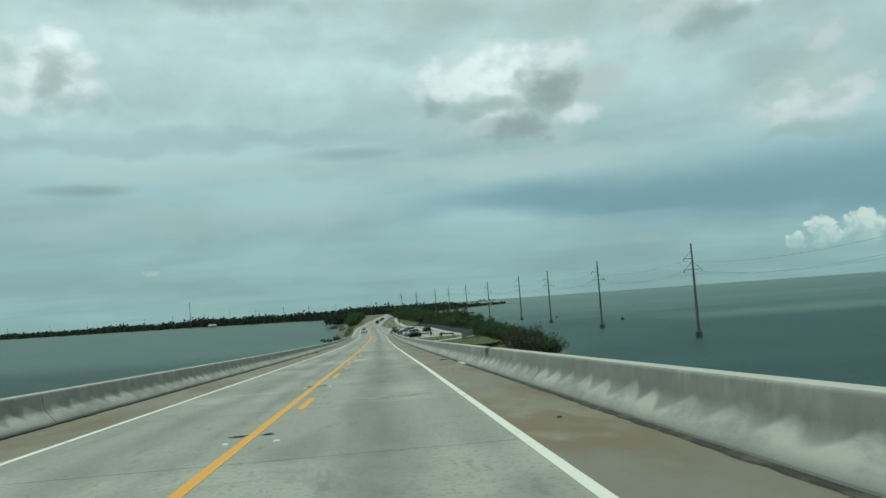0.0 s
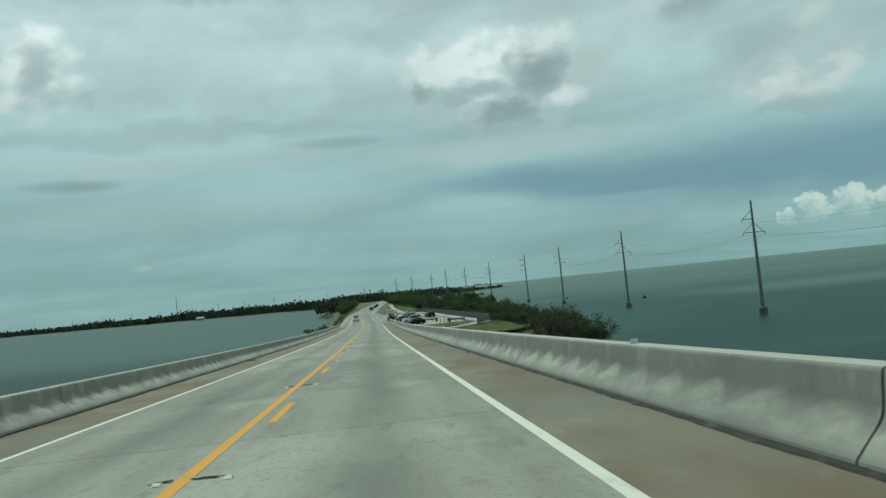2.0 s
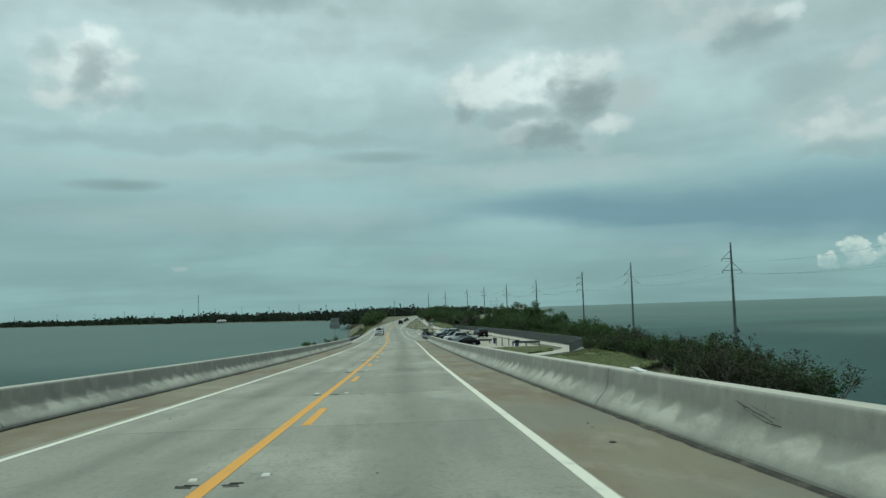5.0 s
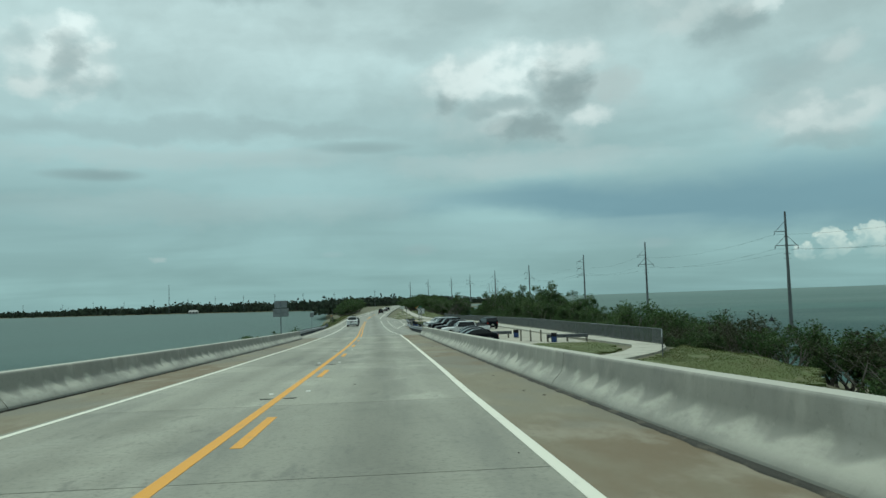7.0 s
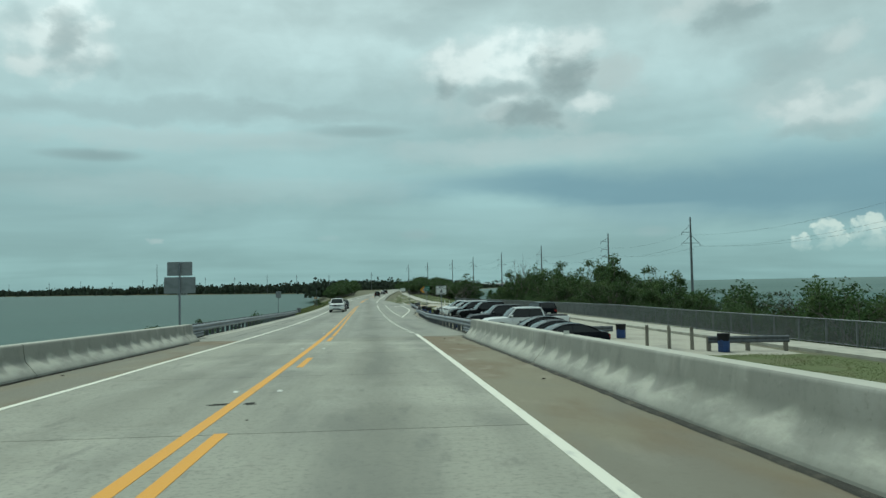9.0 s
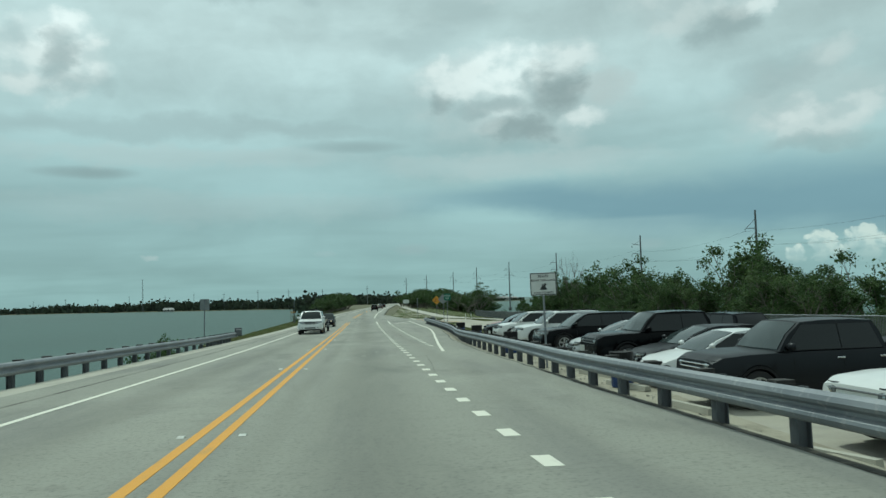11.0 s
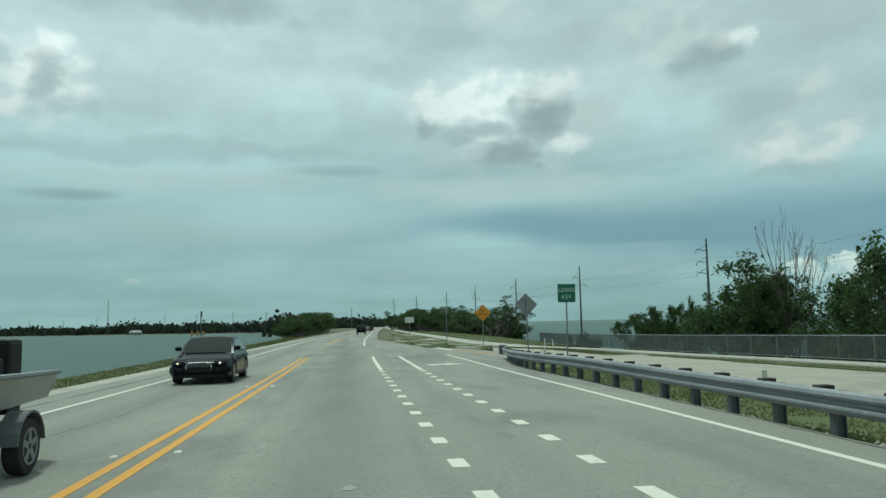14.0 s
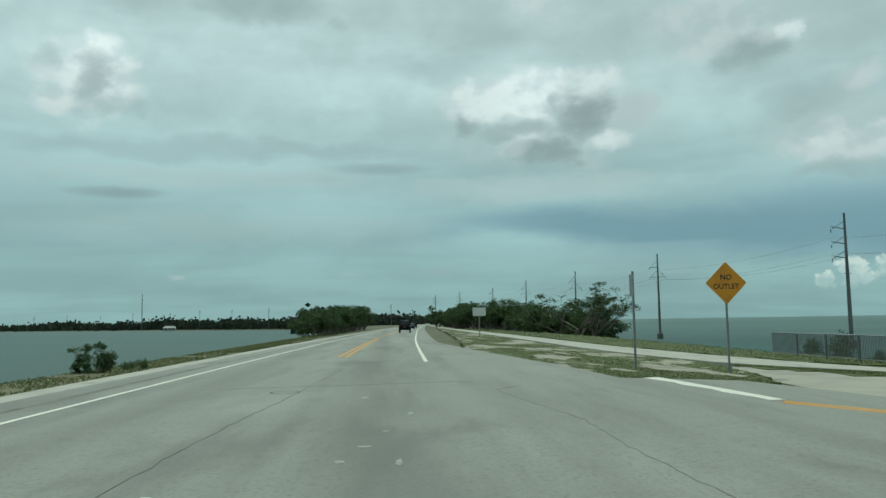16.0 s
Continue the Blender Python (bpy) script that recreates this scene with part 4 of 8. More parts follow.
def turf(name, outline, label, dz=-0.05, blades=2500, seed=1, tall=0.12, base=None, bare=None, mat=None):
    base = base or spot
    rng = random.Random(seed + 50)
    lo_l, hi_l = min(p[0] for p in outline), max(p[0] for p in outline)
    lo_y, hi_y = min(p[1] for p in outline), max(p[1] for p in outline)
    cl = 0.22 if bare is not None else 0.6
    nl = int((hi_l - lo_l) / cl) + 2
    cy = cl * (1.6 if bare is not None else 2.2)
    ny = int((hi_y - lo_y) / cy) + 2
    keep, vs, fs, slot = {}, [], [], []

    def corner(i, k):
        if (i, k) not in keep:
            l, y = lo_l + (i - 0.5 + rng.uniform(-0.33, 0.33)) * cl, lo_y + (k - 0.5 + rng.uniform(-0.33, 0.33)) * cy
            keep[(i, k)] = len(vs)
            vs.append(base(l, y, dz + rng.uniform(-0.004, 0.006)))
        return keep[(i, k)]

    for i in range(nl):
        for k in range(ny):
            l, y = lo_l + i * cl, lo_y + k * cy
            if within(outline, l, y):
                fs.append((corner(i, k), corner(i + 1, k), corner(i + 1, k + 1), corner(i, k + 1)))
                slot.append(1 if bare is not None and sandy(l, y, seed) > bare else 0)
    me = bpy.data.meshes.new(name)
    me.from_pydata(vs, [], fs)
    me.materials.append(mat or grass_mat)
    me.materials.append(sand_mat)
    me.polygons.foreach_set("material_index", slot)
    bm = bmesh.new()
    bm.from_mesh(me)
    rim = [e for e in bm.edges if len(e.link_faces) == 1]
    ext = bmesh.ops.extrude_edge_only(bm, edges=rim)
    bmesh.ops.translate(bm, vec=(0, 0, -0.2), verts=[v for v in ext["geom"] if isinstance(v, bmesh.types.BMVert)])
    bmesh.ops.recalc_face_normals(bm, faces=bm.faces[:])
    bm.to_mesh(me)
    bm.free()
    tagged(new(name, me), label, "grass", kind="structure")
    rng = random.Random(seed)
    xs, ys_ = [p[0] for p in outline], [p[1] for p in outline]
    vs, fs = [], []
    tries = 0
    while len(fs) < blades and tries < blades * 12:
        tries += 1
        l, y = rng.uniform(min(xs), max(xs)), min(ys_) + (max(ys_) - min(ys_)) * rng.random() ** (1.7 if max(ys_) > 400 else 1.0)
        if not within(outline, l, y) or noise.noise(Vector((l * 0.5, y * 0.3, seed))) < (-0.15 if tall > 0.12 else -0.45): continue
        if bare is not None and sandy(l, y, seed) > bare - 0.04: continue
        p = base(l, y, dz)
        a, h, w = rng.uniform(0, math.pi), tall * rng.uniform(0.5, 1.5), rng.uniform(0.012, 0.028)
        dx, dy = math.cos(a) * w, math.sin(a) * w
        k = len(vs)
        vs += [(p.x - dx, p.y - dy, p.z - 0.01), (p.x + dx, p.y + dy, p.z - 0.01), (p.x + rng.uniform(-1, 1) * (0.03 + h), p.y + rng.uniform(-1, 1) * (0.03 + h), p.z + h)]
        fs.append((k, k + 1, k + 2))
    me = bpy.data.meshes.new(name + "_blades")
    me.from_pydata(vs, [], fs)
    me.materials.append(blade_mat)
    tagged(new(name + "_blades", me), "tufts of dry and green grass", "grass", kind="stuff")


def verge_base(l, y, dz):
    return low(l, y, dz)


turf("verge_grass", [(guard_lat(y) + float(np.interp(y, (278, 292), (2.2, 0.72))), y) for y in (278, 284, 290, 296, 302, 308, 314, 318, 322, 327)] + [(guard_lat(y) + 3.3, y) for y in (327.4, 322, 318, 314, 308, 302, 296, 290, 284)], "mown grass strip behind the guardrail", 0.05, 20000, 3, 0.035, base=verge_base)
turf("path_edge_grass", [(path_in(y) - 0.9 - 0.25 * math.sin(y * 0.7), y) for y in (268, 276, 284, 292, 300, 308, 316, 324, 330)] + [(path_in(y) - 0.02, y) for y in (330, 316, 300, 284, 268)], "thin mown grass edging the shared path", 0.055, 7000, 12, 0.03, base=lambda l, y, dz: Vector((axis_x(y) + l, y, lot_z(y) + dz)))
turf("kerb_grass", [(18.4, 332), (18.3, 338), (18.1, 344), (17.2, 348.9), (15.7, 353.6)] + [(path_in(y) - 0.1, y) for y in (354, 351, 347.3, 343.8)] + [(path_in(y) - 0.25, y) for y in (339, 332)], "thin dry grass strip along the path", 0.03, 9000, 8, 0.035, base=low)


def isl(l, y, dz):
    """The grass island falls away from the road towards the path."""
    return spot(l, y, dz - 0.32 * max(0.0, min(1.0, (l - 8.0) / 5.5)) * float(np.interp(y, (372, 400), (1.0, 0.25))))



turf("lot_grass", [(10.5, 210.5), (12.6, 215.0), (17.6, 217.6), (20.5, 218.4), (22.7, 216.6), (22.9, 212.5), (22.3, 209.0), (21.6, 206.0), (18.2, 202.6), (12.0, 198.4), (7.0, 196.0), (6.4, 203)], "mown grass beside the ramp path", 0.06, 22000, 4, 0.028, base=low)
turf("bank_grass", [(25.3, 204.0), (23.0, 199.6), (19.0, 195.6), (10.0, 190.5), (7.0, 188.6), (14, 184), (22, 184), (29, 188), (33, 196), (32, 206), (28.4, 209.5)], "rough green grass above the shore", -0.02, 26000, 9, 0.08, base=lambda l, y, dz: Vector((axis_x(y) + l, y, max(land_z(axis_x(y) + l, y), land_z(axis_x(y) + l - 1, y), 4.2) + dz + 0.12)))
turf("island_grass", [(8.2, 342.7), (10.6, 342.2), (12.6, 343.4), (13.7, 346.2), (14.6, 350.5), (15.3, 355.5), (14.6, 366), (14.1, 380), (13.9, 400), (15.4, 440), (16.6, 520), (14.9, 520), (11.2, 440), (8.3, 390), (6.6, 368), (6.3, 357), (6.6, 349), (7.1, 345.4)], "patchy grass island with bare sand", -0.045, 26000, 5, 0.03, base=isl, bare=0.16)
turf("path_grass", [(20.4, 353), (23.0, 351.5), (24.2, 366), (25, 385), (26, 420), (28, 520), (20.2, 520), (17.8, 420), (17.6, 385), (18.5, 366), (19.7, 356)], "rough grass beyond the cycle path", 0.15, 16000, 6, 0.07, base=lambda l, y, dz: Vector((axis_x(y) + l, y, land_z(axis_x(y) + l, y) + dz)))
turf("sea_verge", [(-6.9, 214), (-7.2, 272), (-8.8, 274), (-9.9, 310), (-10.3, 330), (-10.4, 342), (-10.2, 352), (-10.0, 372), (-9.8, 460), (-8.6, 520), (-6.0, 520), (-7.3, 430), (-7.5, 372), (-7.6, 330), (-7.2, 300)], "long dry grass along the sea wall", -0.28, 42000, 7, 0.075, mat=dry_mat)
# ---- road markings ----
lines = thing("road_marking", "white and yellow thermoplastic road markings, partly worn", "road marking", kind="structure")


def stripe(name, mat, y0, y1, xf, w=0.15, d=5.0):
    bm = bmesh.new()
    ribbon(bm, steps(y0, y1, d), lambda y: xf(y) - w / 2, lambda y: xf(y) + w / 2, lambda y: road_z(y) + 0.005, 0.005)
    return part(name, bm, mat, lines)


def left_line(y):
    if y < 200: return axis_x(y) + float(np.interp(y, (10, 40, 62, 90, 112, 165, 175, 200), (-3.52, -3.59, -3.52, -3.46, -3.40, -3.47, -3.54, -3.57)))
    return mid_x(y) + float(np.interp(y, (200, 234, 258, 274, 290, 314, 330, 345, 2000), (-3.56, -3.26, -3.22, -3.35, -3.44, -3.54, -3.60, -3.56, -3.55)))


stripe("edge_line", white_mat, -52, 900, left_line, 0.125)
stripe("edge_line", white_mat, -52, 216.5, lambda y: axis_x(y) + float(np.interp(y, (0, 36, 60, 86, 107, 130, 157, 168, 216), (3.60, 3.66, 3.62, 3.58, 3.53, 3.54, 3.57, 3.64, 3.66))), 0.14)
stripe("centre_line", yellow_mat, -52, 228, lambda y: mid_x(y) - 0.17, 0.16)
DASH0, DASH_STEP = 190.5, 12.2
for i in range(-21, 3):
    y1 = DASH0 + i * DASH_STEP
    stripe("centre_dash", yellow_mat, y1 - 3.1, y1, lambda y: mid_x(y) + 0.165, 0.15)
stripe("centre_line", yellow_mat, 228, 327.5, lambda y: mid_x(y) - 0.16, 0.13)
stripe("centre_line", yellow_mat, 216, 327.5, lambda y: mid_x(y) + 0.16, 0.13)
stripe("centre_line", yellow_mat, 357.5, 520, lambda y: mid_x(y) - 0.16, 0.13)
stripe("centre_line", yellow_mat, 357.5, 395, lambda y: mid_x(y) + 0.16, 0.13)


def line_a(y):
    return axis_x(y) + float(np.interp(y, (214, 224, 234, 258, 274, 298, 314, 322, 330, 345), (3.66, 3.40, 3.19, 3.14, 3.16, 3.19, 3.26, 3.34, 3.43, 3.6)))


def line_b(y):
    return axis_x(y) + float(np.interp(y, (245, 258, 266, 274, 290, 306, 314, 322, 330), (4.58, 4.52, 4.52, 4.54, 4.62, 4.69, 4.74, 4.82, 4.90)))


def line_c(y):
    return axis_x(y) + float(np.interp(y, (251, 258, 264, 268, 272, 276, 280, 284, 290, 300, 310, 318, 327), (4.55, 5.02, 5.50, 5.78, 6.12, 6.42, 6.67, 6.98, 7.25, 7.42, 7.48, 7.60, 7.62)))


DOT_STEP = 1.812
for k in range(120, 172):
    y = 0.81 + k * DOT_STEP
    if y > 217: stripe("dotted_line", white_mat, y - 0.28, y + 0.28, line_a, 0.19, 1.0)
    if y > 254.5: stripe("dotted_line", white_mat, y - 0.40, y + 0.16, line_b, 0.19, 1.0)
stripe("lane_line", white_mat, 311.6, 326.4, line_a, 0.15)
stripe("lane_line", white_mat, 311.4, 326.0, line_b, 0.15)
stripe("edge_line", white_mat, 251.2, 327.0, line_c, 0.125, 3.0)
stripe("edge_line", white_mat, 352.0, 900, lambda y: mid_x(y) + float(np.interp(y, (352, 400, 900), (3.55, 3.6, 3.6))), 0.15)
# stop bar and side-road centre line
for nm, mat, pts, w in (("stop_bar", white_mat, ((8.75, 342.2), (9.2, 336.7)), 0.42), ("side_road_line", yellow_mat, ((9.25, 336.5), (15.5, 331.6)), 0.14), ("side_road_line", yellow_mat, ((9.1, 336.15), (15.35, 331.3)), 0.14)):
    bm = bmesh.new()
    (l0, y0), (l1, y1) = pts
    run = []
    for i in range(9):
        l, y = l0 + (l1 - l0) * i / 8, y0 + (y1 - y0) * i / 8
        mid = -0.33 * (1 - 0.6 * (y - JY0) / (JY1 - JY0))
        run.append(spot(l, y, float(np.interp(l, (7.85, 11.0, 14.3), (0.0, mid, lot_z(y) - road_z(y) + 0.006))) + 0.010))
    d = (run[-1] - run[0]).normalized()
    n = Vector((d.y, -d.x, 0)) * w / 2
    up = Vector((0, 0, 0.008))
    loft(bm, [[p - n, p + n, p + n - up, p - n - up] for p in run])
    part(nm, bm, mat, lines)


def flat_shape(name, mat, outline, at_lat, at_y, turn=0.0, dz=0.006):
    bm = bmesh.new()
    c, s_ = math.cos(turn), math.sin(turn)
    vs = []
    for u, v in outline:
        l, y = at_lat + u * c - v * s_, at_y + u * s_ + v * c
        vs.append(bm.verts.new(spot(l, y, dz)))
    f = bm.faces.new(vs)
    ext = bmesh.ops.extrude_face_region(bm, geom=[f])
    bmesh.ops.translate(bm, vec=(0, 0, -0.006), verts=[v for v in ext["geom"] if isinstance(v, bmesh.types.BMVert)])
    bmesh.ops.recalc_face_normals(bm, faces=bm.faces[:])
    return part(name, bm, mat, lines)


flat_shape("turn_arrow", white_mat, [(-0.76, 0.75), (-0.6, 0.2), (-0.38, 0.2), (-0.28, 0.5), (0.0, 0.68), (-0.03, 0.2), (0.83, 0.72), (0.2, 1.8), (0.14, 1.3), (-0.4, 1.25), (-0.7, 1.02)], 6.04, 314.4)
# cyclist-lane symbol: two rings and a frame
for cy in (-0.35, 0.75):
    bm = bmesh.new()
    ring_o, ring_i = [], []
    for k in range(16):
        a = 2 * math.pi * k / 16
        ring_o.append(bm.verts.new(spot(3.95 + cy * 0.55 + 0.0 + 0.27 * math.cos(a), 312.6 + 0.75 * math.sin(a), 0.006)))
        ring_i.append(bm.verts.new(spot(3.95 + cy * 0.55 + 0.21 * math.cos(a), 312.6 + 0.60 * math.sin(a), 0.006)))
    for k in range(16):
        bm.faces.new((ring_o[k], ring_o[(k + 1) % 16], ring_i[(k + 1) % 16], ring_i[k]))
    part("bicycle_symbol", bm, worn_mat, lines, "worn white cycle symbol")
flat_shape("bicycle_symbol", worn_mat, [(-0.28, -0.02), (-0.1, 0.75), (0.22, 0.75), (0.38, 0.0), (0.30, 0.0), (0.16, 0.6), (-0.02, 0.6), (-0.20, -0.04)], 4.1, 312.7)
# raised reflective markers beside the yellow line, most of them in pairs
i = 0
y = DASH0 - 16 * DASH_STEP + 4.3
mk = None
while y < 330:
    for off in ((-0.42, 0.30) if y < 228 else (-0.36, 0.36)):
        p = Vector((mid_x(y) + off + random.uniform(-0.03, 0.03), y + random.uniform(-0.25, 0.25), road_z(y)))
        if mk is None:
            bm = bmesh.new()
            rings = []
            for yy, w, h in ((-0.055, 0.05, 0.001), (-0.03, 0.045, 0.018), (0.03, 0.045, 0.018), (0.055, 0.05, 0.001)):
                rings.append([(-w, yy, 0.0), (-w * 0.9, yy, h), (w * 0.9, yy, h), (w, yy, 0.0)])
            loft(bm, rings)
            mk = tagged(link("road_marker", bm, marker_mat), "small pale raised pavement marker by the yellow line", "road marker", "raised road markers")
            mk.matrix_world = Matrix.Translation(p)
        else:
            again(mk, Matrix.Translation(p))
    y += DASH_STEP
# dark glue scars where markers were lost
scar = None
rng = random.Random(8)
for k in range(16):
    y = 12.75 + 12.03 * k + rng.uniform(-0.3, 0.3)
    for off in (-0.40, 0.06):
        p = Vector((mid_x(y) + off, y, road_z(y) + 0.004))
        if scar is None:
            bm = bmesh.new()
            for cy_, l0, l1 in ((-0.075, -0.10, 0.14), (0.0, -0.15, 0.10), (0.07, -0.06, 0.16)):
                box(bm, l0, l1, cy_ - 0.016, cy_ + 0.016, -0.006, 0.004, bevel=0.003)
            scar = tagged(link("glue_scar", bm, joint_mat), "dark bitumen scar beside the yellow line", "road scar", "glue scars")
            scar.matrix_world = Matrix.Translation(p)
        else:
            again(scar, Matrix.Translation(p) @ Matrix.Rotation(rng.uniform(-0.4, 0.4), 4, "Z") @ Matrix.Diagonal((rng.uniform(0.6, 1.2), rng.uniform(0.6, 1.2), 1, 1)))
# litter and chips on the deck
rng = random.Random(12)
chip = None
for k in range(70):
    y = rng.uniform(6, 212)
    lat = rng.choice((rng.uniform(4.4, 5.2), rng.uniform(-5.2, -4.2), rng.uniform(-3.3, 3.4), rng.uniform(4.3, 5.2)))
    s_ = rng.uniform(0.4, 1.3)
    m = Matrix.Translation(spot(lat, y, 0.0)) @ Matrix.Rotation(rng.uniform(0, 6.3), 4, "Z") @ Matrix.Diagonal((s_, s_ * rng.uniform(0.5, 1.5), s_, 1))
    if chip is None:
        bm = bmesh.new()
        bmesh.ops.create_icosphere(bm, subdivisions=1, radius=0.032)
        for v in bm.verts: v.co = Vector((v.co.x * 1.3, v.co.y, max(v.co.z * 0.45, -0.005) + 0.004)) + noise.noise_vector(v.co * 20) * 0.012
        chip = tagged(link("road_debris", bm, rust_mat), "small dark scrap lying on the road", "debris", "road debris")
        chip.matrix_world = m
    else:
        again(chip, m)
# larger scraps on the shoulder
for lat, y, sx_, mat, lab in ((4.89, 38.0, 0.17, rust_mat, "flattened dark scrap of tyre on the shoulder"), (-4.85, 84.5, 0.24, rust_mat, "crumpled dark litter by the parapet"), (5.08, 67.8, 0.055, rust_mat, "dark scrap of wood on the shoulder")):
    bm = bmesh.new()
    bmesh.ops.create_grid(bm, x_segments=5, y_segments=4, size=sx_)
    for v in bm.verts: v.co = Vector((v.co.x, v.co.y * 0.55, 0.03 + 0.035 * noise.noise(v.co * 9)))
    ext = bmesh.ops.extrude_face_region(bm, geom=bm.faces[:])
    bmesh.ops.translate(bm, vec=(0, 0, -0.02), verts=[v for v in ext["geom"] if isinstance(v, bmesh.types.BMVert)])
    bmesh.ops.recalc_face_normals(bm, faces=bm.faces[:])
    ob = tagged(link("litter", bm, mat), lab, "litter")
    ob.matrix_world = Matrix.Translation(spot(lat, y, 0.0)) @ Matrix.Rotation(y, 4, "Z")
# patched strip and stain plates on the deck
for lat, y0, y1, w in ((2.05, 17.85, 18.6, 1.75), (2.29, 101.01, 101.96, 1.64)):
    bm = bmesh.new()
    vs = []
    for q in range(20):
        a = 2 * math.pi * q / 20
        vs.append(bm.verts.new(spot(lat + w * 0.5 * math.cos(a) * (1 + 0.15 * math.sin(5 * a)), (y0 + y1) / 2 + (y1 - y0) * 0.5 * math.sin(a) * (1 + 0.2 * math.cos(4 * a)), 0.004)))
    f = bm.faces.new(vs)
    ext = bmesh.ops.extrude_face_region(bm, geom=[f])
    bmesh.ops.translate(bm, vec=(0, 0, -0.02), verts=[v for v in ext["geom"] if isinstance(v, bmesh.types.BMVert)])
    bmesh.ops.recalc_face_normals(bm, faces=bm.faces[:])
    tagged(link("deck_patch", bm, patch_mat), "rough spalled patch in the concrete deck", "road patch", kind="structure")


# cracks and tar seams in the asphalt, white scrape marks
def crack(pts, w, seed, mat, label):
    rng = random.Random(seed)
    bm = bmesh.new()
    rings = []
    for (l0, y0), (l1, y1) in zip(pts, pts[1:]):
        n = max(3, int(math.hypot(l1 - l0, y1 - y0) / 0.25))
        for i in range(n):
            q = i / n
            l, y = l0 + (l1 - l0) * q + rng.uniform(-0.035, 0.035), y0 + (y1 - y0) * q
            ww = w * rng.uniform(0.5, 1.3)
            d = math.atan2(y1 - y0, l1 - l0)
            nx, ny = -math.sin(d) * ww / 2, math.cos(d) * ww / 2
            rings.append([spot(l - nx, y - ny, 0.0035), spot(l + nx, y + ny, 0.0035), spot(l + nx, y + ny, -0.01), spot(l - nx, y - ny, -0.01)])
    loft(bm, rings)
    tagged(link("road_crack", bm, mat), label, "road crack", "road cracks", "structure")


DARK = "dark crack in the pale asphalt"
crack(((5.05, 340.2), (4.3, 339.1), (4.87, 333.8), (4.74, 331.0), (4.75, 327.5), (4.3, 319.0)), 0.010, 1, tar_mat, DARK)
crack(((-0.5, 328.6), (-0.44, 330.4), (-0.3, 334.0), (0.1, 339.2), (0.6, 348.0)), 0.014, 2, tar_mat, "dark tar seam along the lane joint")
crack(((-2.2, 340.6), (-0.77, 340.9), (2.44, 341.4), (4.3, 341.9)), 0.02, 3, tar_mat, "dark tar seam across the road")
crack(((3.3, 240.5), (3.6, 246.0), (3.72, 248.6)), 0.010, 4, tar_mat, DARK)
crack(((3.9, 268.5), (4.0, 272.0), (3.8, 276.0)), 0.008, 5, tar_mat, DARK)
crack(((-3.0, 288.0), (-2.2, 297.0), (-2.4, 306.0)), 0.010, 6, tar_mat, DARK)
# round iron cover set in the road
bm = bmesh.new()
ro = [bm.verts.new(spot(-0.18 + 0.33 * math.cos(a), 339.5 + 0.33 * math.sin(a), 0.004)) for a in np.linspace(0, 2 * math.pi, 24, endpoint=False)]
ri = [bm.verts.new(spot(-0.18 + 0.29 * math.cos(a), 339.5 + 0.29 * math.sin(a), 0.004)) for a in np.linspace(0, 2 * math.pi, 24, endpoint=False)]
for i in range(24): bm.faces.new((ro[i], ro[(i + 1) % 24], ri[(i + 1) % 24], ri[i]))
tagged(link("cover_rim", bm, joint_mat), "dark rim of a round cover set in the road", "manhole cover", kind="structure")
rng = random.Random(71)
for l, y, a_, b_ in ((2.12, 330.6, 0.05, 0.22), (1.72, 331.7, 0.09, 0.10), (1.5, 330.7, 0.07, 0.12), (1.58, 337.9, 0.08, 0.2), (2.38, 335.1, 0.07, 0.16), (1.98, 333.0, 0.05, 0.08), (1.6, 249.5, 0.10, 0.16), (2.1, 252.0, 0.08, 0.12), (1.1, 247.6, 0.12, 0.14), (2.3, 270.5, 0.07, 0.18), (1.4, 272.0, 0.06, 0.12), (0.8, 268.4, 0.09, 0.16), (2.0, 289.6, 0.07, 0.14), (1.3, 287.2, 0.1, 0.16), (0.9, 292.5, 0.06, 0.3), (2.05, 309.0, 0.06, 0.12)):
    bm = bmesh.new()
    vs = [bm.verts.new(spot(l + a_ * math.cos(t_) * rng.uniform(0.6, 1.2), y + b_ * math.sin(t_) * rng.uniform(0.6, 1.2), 0.004)) for t_ in np.linspace(0, 2 * math.pi, 11, endpoint=False)]
    f = bm.faces.new(vs)
    ext = bmesh.ops.extrude_face_region(bm, geom=[f])
    bmesh.ops.translate(bm, vec=(0, 0, -0.008), verts=[v for v in ext["geom"] if isinstance(v, bmesh.types.BMVert)])
    bmesh.ops.recalc_face_normals(bm, faces=bm.faces[:])
    tagged(link("scrape_mark", bm, scuff_mat), "pale scrape mark on the asphalt", "road scrape", "scrape marks", "structure")
# brown stain running down the parapet, white board in the gutter
bm = bmesh.new()
face = lambda y, h: Vector((axis_x(y) + float(np.interp(h, (0.40, 0.66, 0.69), (5.543, 5.573, 5.583))) - 0.005, y, road_z(y) + h))
tops = [27.62 - 1.02 * i / 8 for i in range(9)]
deep = (0.64, 0.57, 0.50, 0.46, 0.40, 0.43, 0.48, 0.55, 0.65)
up = [bm.verts.new(face(y, 0.69)) for y in tops]
shelf = [bm.verts.new(face(y, 0.655)) for y in tops]
dn = [bm.verts.new(face(y * 0.8 + 27.1 * 0.2, h)) for y, h in zip(tops, deep)]
ridge = [bm.verts.new(Vector((axis_x(y) + 5.612, y, road_z(y) + 0.7085))) for y in tops]
back = [bm.verts.new(Vector((axis_x(y) + 5.815, y, road_z(y) + 0.7125))) for y in tops]
